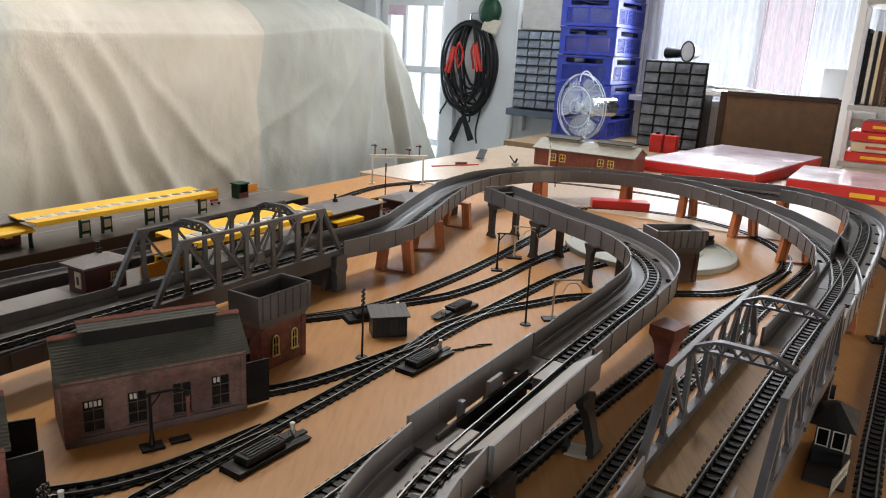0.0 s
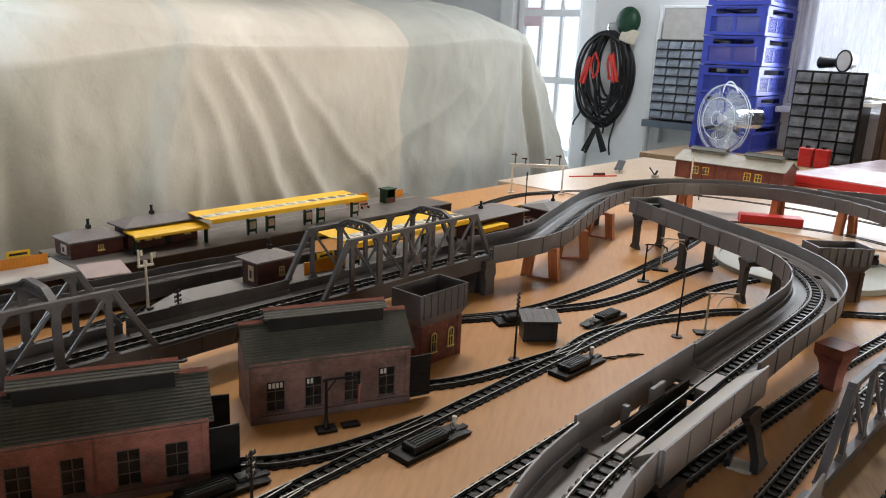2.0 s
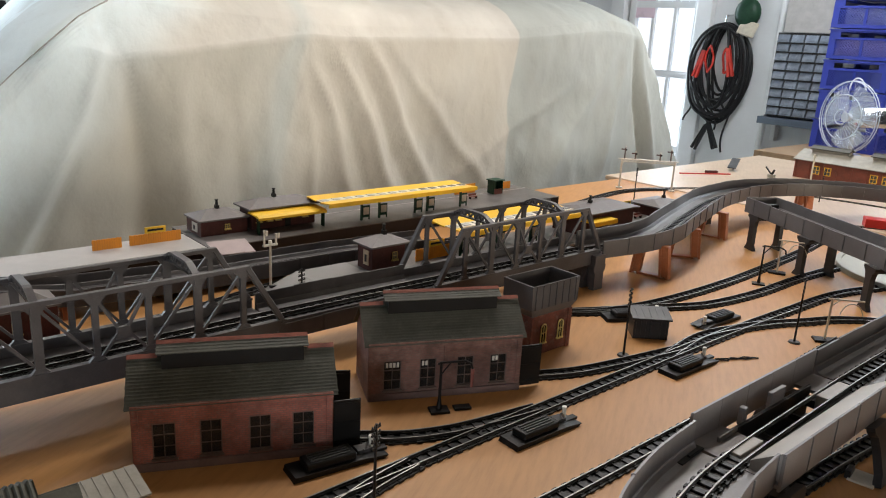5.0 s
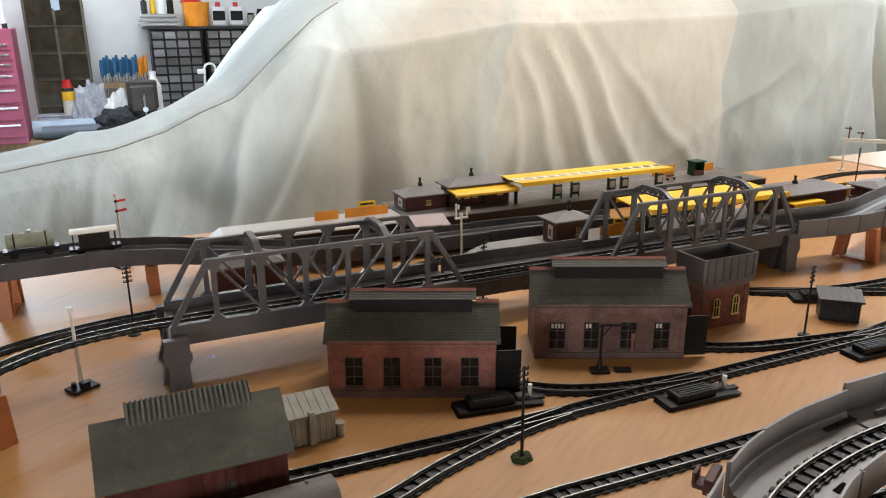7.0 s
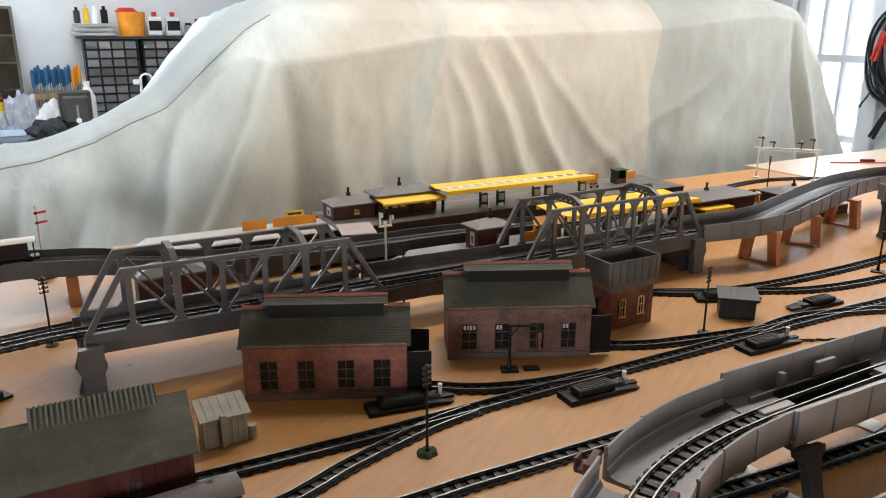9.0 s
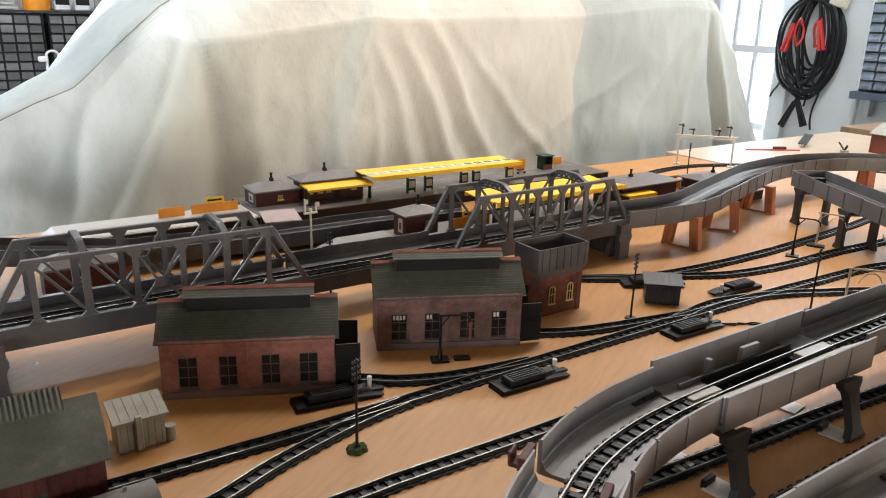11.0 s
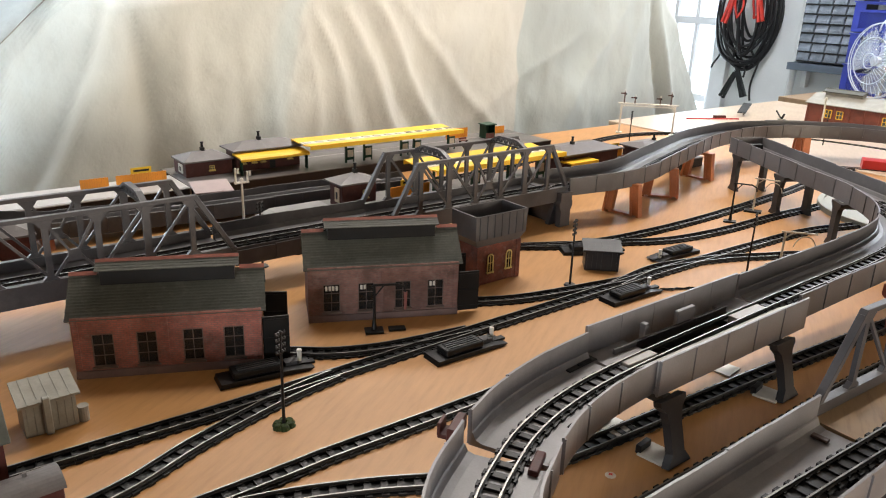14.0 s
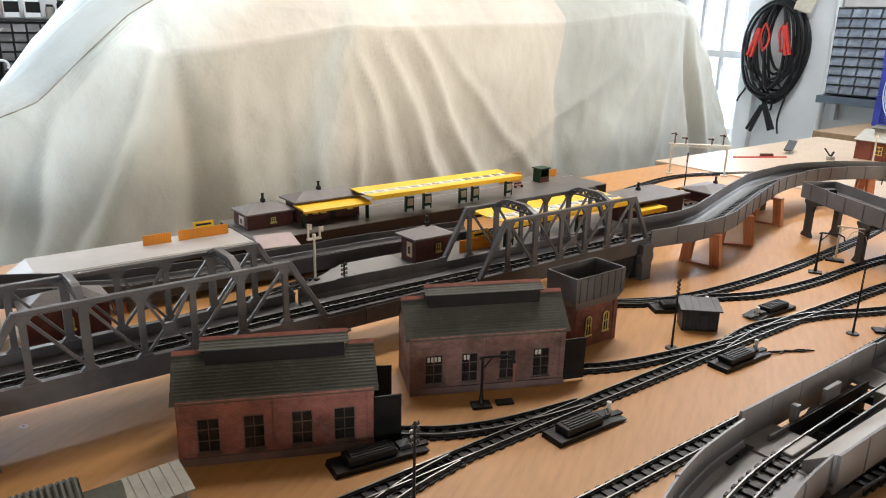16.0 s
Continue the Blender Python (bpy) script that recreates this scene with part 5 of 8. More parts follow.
small_hut(0.903, 0.57, -43, 0.054, 0.034, 0.032, "small dark grey plastic lineside hut with lean-to roof", DARKGREY, DARKGREY)
hut = small_hut(0.0908, 0.5757, 1, 0.047, 0.034, 0.034, "pale stone-grey plastic hut with ribbed roof and buttress", HUT, HUT, 0.007, door=False)
part("buttress", boxes(((-0.003, -0.0195, 0.02), (0.007, 0.006, 0.04))), HUT, hut, bevel=0.001)
barrel = thing("water_butt", "small grey barrel beside the hut", "barrel", at(0.1205, 0.563))
part("barrel", cyl(cyl(bmesh.new(), (0, 0, 0.008), 0.005, 0.016, 14), (0, 0, 0.016), 0.0055, 0.0015, 14), HUT, barrel)


def goods_shed(u, v, rot):
    g = thing("goods_shed", "dark maroon goods shed with grey roof and corrugated ridge vent", "goods shed", at(u, v, 0, rot))
    L, D, e, r = 0.15, 0.08, 0.072, 0.108
    holes = [(0.03, 0.047, 0.03, 0.052), (0.09, 0.107, 0.03, 0.052)]
    for y in (-D / 2, D / 2):
        w = part("side_wall", pierced(bmesh.new(), L, e, 0.003, holes, pose(-L / 2, y, 0)), MAROON, g)
        for a, b, c, d in holes:
            window_unit(w, (a + b) / 2 - L / 2, (c + d) / 2, b - a, d - c, y + (0.0006 if y < 0 else -0.0006), MAROON, 2, 2, SMOKE, -1 if y < 0 else 1)
    for x in (-L / 2 + 0.0015, L / 2 - 0.0015):
        part("gable_wall", prism(bmesh.new(), [(-D / 2 + 0.0015, 0), (D / 2 - 0.0015, 0), (D / 2 - 0.0015, e), (0, r), (-D / 2 + 0.0015, e)], 0.003, pose(x, 0, 0, 0, 0, 90)), MAROON, g)
    strip = mesh_of("board_strip", boxes(((0, 0, e / 2), (0.0012, 0.0012, e))), MAROON)
    for i in range(15):
        piece("board_strip", strip, g, Matrix.Translation((-L / 2 + 0.005 + i * 0.01, -D / 2 - 0.0019, 0)))
        piece("board_strip", strip, g, Matrix.Translation((L / 2 + 0.0006, -D / 2 + 0.004 + i * 0.0054, 0)))
    for s in (-1, 1):
        bm = bmesh.new()
        ang = math.degrees(math.atan2(r - e, D / 2))
        box(bm, (0, s * (D / 4 + 0.003), (e + r) / 2 - 0.001), (L + 0.012, D / 2 / math.cos(radians(ang)) + 0.008, 0.003), 0, 0, -s * ang)
        part("roof_slope", bm, SLATE, g, bevel=0.0005)
    vent = part("ridge_vent", boxes(((0.0, 0, r + 0.001), (0.1, 0.014, 0.014))), SLATE, g)
    for s in (-1, 1):
        bm = bmesh.new()
        rows = []
        for i in range(105):
            x = -0.052 + 0.104 * i / 104
            dz = 0.0011 * math.sin(i * math.tau * 24 / 104)
            rows.append([bm.verts.new((x, s * y, r + z + dz)) for y, z in ((0.0, 0.0165), (0.0, 0.0148), (0.0205, 0.0035), (0.0195, 0.0052), (0.01, 0.0118))])
        for a, b in zip(rows, rows[1:]):
            for k in range(5):
                bm.faces.new((a[k], a[(k + 1) % 5], b[(k + 1) % 5], b[k]))
        bm.faces.new(rows[0])
        bm.faces.new(rows[-1][::-1])
        part("corrugated_sheet", bm, SLATE, vent, "ribbed corrugated vent roof")
    return g


goods_shed(-0.036, 0.489, 0)


# ---- station ----
def platform(u0, u1, v0, v1, z, label, ramp=0.0, top=PLATFORM):
    p = thing("platform", label, "platform", at(u0, v0))
    part("surface", boxes((((u1 - u0) / 2, (v1 - v0) / 2, z - 0.001), (u1 - u0, v1 - v0, 0.002))), top, p)
    part("front_face", boxes((((u1 - u0) / 2, 0.0025, (z - 0.002) / 2), (u1 - u0 - 0.002, 0.003, z - 0.002))), DARKFACE, p)
    part("back_face", boxes((((u1 - u0) / 2, v1 - v0 - 0.0025, (z - 0.002) / 2), (u1 - u0 - 0.002, 0.003, z - 0.002))), DARKFACE, p)
    part("edge_stripe", boxes((((u1 - u0) / 2, v1 - v0 - 0.055 if v1 > 1.44 else 0.006, z + 0.0004), (u1 - u0, 0.0025, 0.0008))), RAMP, p, "pale platform edging")
    if ramp:
        part("ramp", prism(bmesh.new(), [(-ramp, 0), (0, 0), (0, z)], v1 - v0 - 0.004, pose(0, (v1 - v0) / 2, 0)), top, p, "grey sloping ramp")
    return p


platform(0.667, 1.72, 0.93, 1.074, 0.024, "grey plastic island platform with brown faces")
platform(0.49, 1.5, 1.268, 1.45, 0.03, "broad grey plastic station platform beside the wall", 0.0)
platform(0.115, 0.488, 1.268, 1.388, 0.03, "pale grey plastic station platform end with a ramp", 0.045, RAMP)
platform(0.56, 0.665, 0.934, 1.07, 0.0262, "grey plastic ramp end of the island platform", 0.08, PLATGREY)


def station_house(u0, u1, v0, v1, base, eave, ridge, label, hip=0.03, wins=(), over=0.008, chimney=None, wall=MAROON, sign=None, name="station_building"):
    b = thing(name, label, "station building", at((u0 + u1) / 2, (v0 + v1) / 2, base))
    L, D = u1 - u0, v1 - v0
    e, r = eave - base, ridge - base
    part("wall", boxes(((0, 0, e / 2), (L, D, e))), wall, b, bevel=0.0008)
    bm = bmesh.new()
    o = over
    low = [bm.verts.new(c) for c in ((-L / 2 - o, -D / 2 - o, e), (L / 2 + o, -D / 2 - o, e), (L / 2 + o, D / 2 + o, e), (-L / 2 - o, D / 2 + o, e))]
    mid = [bm.verts.new((v.co.x, v.co.y, e + 0.003)) for v in low]
    top = [bm.verts.new(c) for c in ((-L / 2 + hip, 0, r), (L / 2 - hip, 0, r))]
    for i in range(4):
        bm.faces.new((low[i], low[(i + 1) % 4], mid[(i + 1) % 4], mid[i]))
    bm.faces.new((mid[0], mid[1], top[1], top[0]))
    bm.faces.new((mid[1], mid[2], top[1]))
    bm.faces.new((mid[2], mid[3], top[0], top[1]))
    bm.faces.new((mid[3], mid[0], top[0]))
    bm.faces.new(low[::-1])
    part("roof", bm, ROOFGREY, b, "grey hipped roof")
    for x, kind in wins:
        if kind == "w":
            window_unit(b, x, e * 0.55, 0.011, e * 0.32, -D / 2 - 0.0008, AWN, 2, 2)
        else:
            part("door", boxes(((x, -D / 2 - 0.0006, e * 0.42), (0.013, 0.002, e * 0.82))), DOORBLACK, b)
    if chimney:
        x, y = chimney
        part("chimney", cyl(cyl(boxes(((x, y, r), (0.008, 0.008, 0.012))), (x, y, r + 0.011), 0.003, 0.012, 10, 0.0024), (x, y, r + 0.0165), 0.0036, 0.002, 10), DOORBLACK, b, "black chimney pot")
    if sign:
        part("poster", boxes(((-L / 2 - 0.0008, -D * 0.1, e * 0.52), (0.0016, D * 0.34, e * 0.6))), sign, b, "framed paper poster")
        part("poster_mark", boxes(((-L / 2 - 0.002, -D * 0.1, e * 0.5), (0.0006, D * 0.12, e * 0.3))), DARKGREY, b)
    return b


station_house(0.508, 0.608, 1.345, 1.415, 0.03, 0.06, 0.078, "maroon station building with grey hipped roof and white poster", 0.03, ((0.005, "w"),), 0.004, (0.0, 0.0), sign=WHITE)
sb = station_house(0.618, 0.768, 1.345, 1.4, 0.03, 0.074, 0.091, "maroon station building with grey roof and yellow awning", 0.03, ((-0.06, "w"), (-0.035, "w"), (-0.015, "w"), (0.008, "d"), (0.05, "w")), 0.01, (-0.01, 0.0))
part("awning", prism(bmesh.new(), [(-0.048, 0.036), (-0.042, 0.039), (0.0, 0.041), (0.0, 0.038), (-0.044, 0.0355), (-0.0455, 0.031), (-0.048, 0.031)], 0.16, pose(-0.004, -0.0275, 0, 0, 0, 90)), YELLOW, sb, "bright yellow platform awning")
for x in (-0.08, 0.072):
    part("awning_end_board", boxes(((x, -0.065, 0.016), (0.002, 0.012, 0.032))), GREEN, sb)


def canopy(u0, u1, v0, v1, z, base, label, posts):
    c = thing("platform_canopy", label, "canopy", at((u0 + u1) / 2, (v0 + v1) / 2, base))
    L, D, h = u1 - u0, v1 - v0, z - base
    for s in (-1, 1):
        bm = bmesh.new()
        box(bm, (0, s * D * 0.31, h + 0.001), (L, D * 0.4, 0.0022), 0, 0, s * 5)
        box(bm, (0, s * D * 0.5, h - 0.001), (L, 0.002, 0.009))
        part("roof_side", bm, YELLOW, c)
    part("glazing_strip", boxes(((0, 0, h + 0.0005), (L - 0.004, D * 0.24, 0.0016))), WHITE, c, "white strip of rooflights")
    n = round(L / 0.03)
    for i in range(n):
        part("rooflight", boxes(((-L / 2 + (i + 0.5) * L / n, 0, h + 0.0018), (0.016, D * 0.15, 0.0012))), SILVER if i < n * 0.6 else PLATFORM, c)
    for u in posts:
        x = u - (u0 + u1) / 2
        pb = part("post", boxes(((x, 0, h / 2), (0.0035, 0.005, h)), ((x, -0.012, h * 0.93), (0.003, 0.022, 0.003))), GREEN, c)
        part("poster_board", boxes(((x + 0.011, 0.0, h * 0.36), (0.022, 0.002, h * 0.5)), ((x + 0.002, 0, h * 0.2), (0.002, 0.0025, h * 0.4)), ((x + 0.021, 0, h * 0.2), (0.002, 0.0025, h * 0.4))), GREEN, pb, "dark green poster board")
        part("poster", boxes(((x + 0.0115, -0.0016, h * 0.38), (0.015, 0.001, h * 0.3))), CREAM, pb)
    return c


canopy(0.752, 1.178, 1.262, 1.352, 0.0845, 0.03, "bright yellow platform canopy with a row of rooflights", (0.866, 0.915, 1.02, 1.058, 1.165))
canopy(0.845, 1.2, 0.935, 1.045, 0.087, 0.024, "bright yellow island platform canopy with rooflights", (0.88, 0.98, 1.08, 1.17))
small = station_house(0.676, 0.75, 1.0, 1.046, 0.024, 0.069, 0.086, "maroon platform building with grey hipped roof and notice board", 0.036, ((0.012, "w"),), 0.008, (0.004, 0.0), sign=CARDTAN)
house = station_house(1.227, 1.412, 0.965, 1.055, 0.024, 0.072, 0.085, "maroon platform building with grey roof beside a yellow awning", 0.03, ((-0.06, "d"), (0.0, "w")), 0.01, (-0.02, 0.0))
part("awning", boxes(((-0.055, -0.058, 0.036), (0.09, 0.034, 0.003)), ((-0.055, -0.075, 0.032), (0.09, 0.002, 0.008))), YELLOW, house, "small yellow awning")
station_house(1.55, 1.66, 0.985, 1.06, 0.024, 0.05, 0.062, "low dark brown building with grey roof at the platform end", 0.03, ((0.0, "w"),), 0.012, (0.02, 0.0))
van = station_house(0.062, 0.17, 1.044, 1.104, 0.0, 0.05, 0.07, "brown lineside building with grey roof behind the bridge", 0.03, ((0.0, "w"),), 0.004)
pk = thing("parcels_shed", "maroon shed with a pale pinkish flat roof beside the platform", "shed", at(0.516, 1.23, 0.0, -10))
part("wall", boxes(((0, 0, 0.017), (0.062, 0.05, 0.034))), MAROON, pk, bevel=0.0006)
part("roof", boxes(((0, 0, 0.0375), (0.074, 0.068, 0.0025), 0, 0, 6)), PINKROOF, pk, "faded pinkish sloping roof", bevel=0.0006)


def fence(u, v, z, length, label, high=0.02, rot=0, name=False):
    f = thing("platform_fence", label, "fence", at(u, v, z, rot), group="platform fences")
    for y in (0.3, 0.75):
        part("rail", boxes(((0, 0.0018, high * y), (length, 0.0012, high * 0.12))), ORANGE, f)
    n = round(length / 0.0045)
    pale = mesh_of("pale", boxes(((0, 0, 0.5), (length / n * 0.94, 0.0018, 1.0))), ORANGE)
    for i in range(n):
        piece("pale", pale, f, Matrix.Translation((-length / 2 + (i + 0.5) * length / n, 0, 0)) @ Matrix.Diagonal((1, 1, high * (0.97 if i % 2 else 1.0), 1)))
    if name:
        part("name_board", boxes(((0.0, 0, high + 0.006), (0.04, 0.002, 0.012))), YELLOW, f, "yellow station name board")
        part("lettering_bar", boxes(((0.0, -0.0014, high + 0.006), (0.03, 0.0008, 0.004))), DOORBLACK, f)
    return f


fence(0.332, 1.352, 0.03, 0.052, "orange plastic platform fence panel")
fence(0.421, 1.352, 0.03, 0.098, "orange plastic fence with yellow name board above", 0.02, 0, True)
fence(0.835, 1.011, 0.024, 0.1, "orange plastic fence along the island platform", 0.024, 0, True)
fence(1.5, 1.05, 0.024, 0.07, "orange plastic fence with a bench on the island platform", 0.024, 0, True)
fence(1.285, 1.42, 0.03, 0.075, "orange plastic fence at the platform end", 0.026)
fence(1.435, 1.42, 0.03, 0.05, "orange plastic fence at the platform end", 0.02)


def bench(u, v, z, rot=0):
    b = thing("platform_bench", "small brown slatted platform bench", "bench", at(u, v, z, rot))
    part("seat", boxes(((0, 0, 0.006), (0.026, 0.007, 0.0012))), REDBROWN, b)
    part("backrest", boxes(((0, 0.004, 0.0105), (0.026, 0.0012, 0.005))), REDBROWN, b)
    for x in (-0.011, 0.011):
        part("leg", boxes(((x, 0, 0.003), (0.0018, 0.007, 0.006))), BLACK, b)


bench(1.26, 1.36, 0.03)
bench(1.5, 1.01, 0.024)
kiosk = thing("kiosk", "small dark green open-fronted kiosk on the platform", "kiosk", at(1.365, 1.385, 0.03))
part("back_wall", boxes(((0, 0.012, 0.018), (0.034, 0.002, 0.036))), GREEN, kiosk)
for x in (-0.016, 0.016):
    part("side_wall", boxes(((x, 0, 0.018), (0.002, 0.026, 0.036))), GREEN, kiosk)
part("counter", boxes(((0, -0.011, 0.007), (0.03, 0.003, 0.014))), REDBROWN, kiosk)
part("roof", boxes(((0, 0, 0.0375), (0.04, 0.034, 0.003))), GREEN, kiosk, bevel=0.0006)


# ---- lineside things ----
def point_motor(u, v, rot=0.0):
    p = thing("point_motor", "black plastic point motor with ribbed cover and white lever", "point motor", at(u, v, 0, rot), group="point motors")
    part("base", prism(bmesh.new(), [(-0.052, 0), (0.05, 0), (0.056, 0.003), (0.03, 0.006), (-0.05, 0.006)], 0.03), BLACK, p, bevel=0.0006)
    part("cover", boxes(((-0.008, 0, 0.010), (0.056, 0.022, 0.008))), BLACK, p, bevel=0.0012)
    bm = bmesh.new()
    for i in range(4):
        box(bm, (-0.008, -0.0066 + i * 0.0044, 0.0146), (0.044, 0.0018, 0.0016))
    part("ribs", bm, DARKGREY, p)
    part("crank", tube(boxes(((0.032, 0.002, 0.008), (0.014, 0.012, 0.004))), [(0.03, -0.006, 0.011), (0.038, 0.004, 0.012), (0.046, 0.006, 0.01)], 0.0012, 6), DARKGREY, p)
    part("lever", cyl(cyl(bmesh.new(), (0.044, 0.004, 0.0125), 0.0026, 0.013, 10), (0.044, 0.004, 0.019), 0.003, 0.002, 10), WHITE, p, "white lever post")
    part("link", boxes(((0.05, 0.0, 0.004), (0.02, 0.008, 0.003))), BLACK, p)
    return p


for u, v, r in ((0.532, 0.463, -2), (0.846, 0.462, -2), (1.055, 0.537, 178), (0.306, 0.548, -8), (0.945, 0.628, -30)):
    point_motor(u, v, r)


INSULATOR = mesh_of("insulator", cyl(bmesh.new(), (0, 0, 0), 0.0009, 0.0024, 6), DARKGREY)


def telegraph_pole(u, v, label, high=0.105, base=True, tuft=False):
    t = thing("telegraph_pole", label, "telegraph pole", at(u, v, 0, 15), group="telegraph poles")
    part("pole", cyl(bmesh.new(), (0, 0, high / 2), 0.0018, high, 8, 0.0012), BLACK, t)
    if tuft:
        bm = bmesh.new()
        for i in range(6):
            a = i * math.tau / 6
            cyl(bm, (0.007 * math.cos(a), 0.006 * math.sin(a), 0.0022), 0.006, 0.0044, 9, 0.0035)
        part("base", bm, GRASSBASE, t, "green scatter glued round the foot")
    else:
        part("base", cyl(bmesh.new(), (0, 0, 0.0012), 0.0095, 0.0024, 16, 0.008), DARKGREY, t)
    for i in range(4):
        z = high - 0.004 - i * 0.0065
        bm = boxes(((0, 0, z), (0.012, 0.0016, 0.0014)))
        arm = part("cross_arm", bm, BLACK, t)
        for x in (-0.0052, -0.002, 0.002, 0.0052):
            piece("insulator", INSULATOR, arm, Matrix.Translation((x, 0, z + 0.0018)))
    return t


telegraph_pole(0.278, 0.4405, "black telegraph pole with a tuft of green scatter at its foot", tuft=True)
for u, v in ((0.8025, 0.5425), (1.078, 0.4155), (-0.07, 0.953), (0.452, 0.864), (1.74, 1.19), (2.3, 0.9)):
    telegraph_pole(u, v, "black telegraph pole with four cross arms on a round foot")


def loading_gauge(u, v, rot, post=CREAM):
    g = thing("loading_gauge", "cream loading gauge with a curved bar hanging from its arm", "loading gauge", at(u, v, 0, rot), group="loading gauges")
    part("base", boxes(((0, 0, 0.002), (0.034, 0.02, 0.004))), BLACK, g, bevel=0.0006)
    part("post", cyl(bmesh.new(), (0, 0, 0.037), 0.0019, 0.07, 8), post, g)
    part("arm", bar(bar(bmesh.new(), (-0.006, 0, 0.0715), (0.048, 0, 0.0715), 0.0026, 0.0022), (0.0, 0, 0.06), (0.012, 0, 0.071), 0.0014, 0.0014), post, g)
    part("gauge_bar", tube(bmesh.new(), [(0.032 + 0.017 * math.sin(a), 0, 0.061 + 0.005 * math.cos(a) - 0.014 * abs(math.sin(a)) ** 3) for a in np.linspace(-1.5, 1.5, 12)], 0.001, 6), post, g)
    return g


loading_gauge(1.1276, 0.3895, -50)
loading_gauge(1.43, 0.614, -65)


def semaphore(u, v, z, rot, label, high=0.1, arms=2, base=True):
    s = thing("semaphore_signal", label, "signal", at(u, v, z, rot), group="signals")
    if base:
        part("base", boxes(((0, 0, 0.002), (0.033, 0.024, 0.004))), BLACK, s, bevel=0.0006)
        part("solenoid", cyl(boxes(((0.0, -0.008, 0.008), (0.01, 0.008, 0.008))), (-0.008, 0.004, 0.007), 0.003, 0.006, 8), BLACK, s)
    part("post", cyl(bmesh.new(), (0, 0, high / 2 + 0.004), 0.0026, high, 8, 0.0019), WHITE, s)
    for i in range(arms):
        zz = high - 0.004 - i * 0.018
        a = part("signal_arm", boxes(((0.008, -0.0022, zz), (0.018, 0.0012, 0.0042))), RED, s, "red signal arm")
        part("spectacle", cyl(bmesh.new(), (-0.003, -0.0026, zz), 0.0028, 0.0014, 10, None, 90), BLACK, a)
    part("finial", cyl(bmesh.new(), (0, 0, high + 0.007), 0.0036, 0.006, 10, 0.003), WHITE, s)
    return s


semaphore(-0.138, 0.802, 0.0, 30, "white post signal with black base and mechanism", 0.098, 0)
semaphore(-0.07, 1.3, 0.0, 30, "tall white post signal with dark arms behind the incline", 0.128, 2)
semaphore(1.39, -0.083, 0.0, 20, "white post signal with black base beside the edge track", 0.1, 1)
br = semaphore(0.511, 1.068, 0.0, 0, "white bracket signal with two short posts", 0.08, 0)
part("bracket", boxes(((0.0, 0, 0.082), (0.026, 0.006, 0.003))), WHITE, br)
for x, h in ((-0.011, 0.026), (0.011, 0.018)):
    part("doll", cyl(bmesh.new(), (x, 0, 0.083 + h / 2), 0.0019, h, 8), WHITE, br)
    part("signal_arm", boxes(((x + 0.004, -0.002, 0.083 + h * 0.8), (0.004, 0.001, 0.009))), WHITE, br)


def signal_gantry():
    g = thing("signal_gantry", "white lattice signal gantry carrying four red-armed signals", "signal gantry", at(1.96, 1.302, 0, -47))
    w, h = 0.164, 0.094
    for x in (-w / 2, w / 2):
        part("leg", bar(boxes(((x, 0, h / 2), (0.005, 0.006, h)), ((x, 0, 0.002), (0.018, 0.018, 0.004))), (x, 0, h * 0.8), (x * 0.82, 0, h), 0.002, 0.002), WHITE, g)
    bm = boxes(((0, 0, h), (w + 0.022, 0.01, 0.003)), ((0, 0, h - 0.008), (w, 0.004, 0.0022)))
    for i in range(12):
        a, b = -w / 2 + i * w / 12, -w / 2 + (i + 1) * w / 12
        bar(bm, (a, 0, h - 0.008 if i % 2 else h), (b, 0, h if i % 2 else h - 0.008), 0.0012, 0.0012)
    part("beam", bm, WHITE, g)
    for x, d in ((-0.075, 0.036), (-0.042, 0.022), (0.035, 0.022), (0.068, 0.036)):
        doll = part("doll", cyl(bmesh.new(), (x, 0, h + d / 2), 0.0022, d, 8), FRAMEBROWN, g)
        part("signal_arm", boxes(((x - 0.0065, -0.002, h + d * 0.85), (0.013, 0.001, 0.0036))), MAROON, doll, "dark red signal arm")
        part("finial", cyl(bmesh.new(), (x, 0, h + d + 0.003), 0.0024, 0.006, 8, 0.0018), WHITE, doll)
        part("lamp", boxes(((x + 0.003, 0, h + d * 0.8), (0.004, 0.004, 0.005))), BLACK, doll)
    return g


signal_gantry()


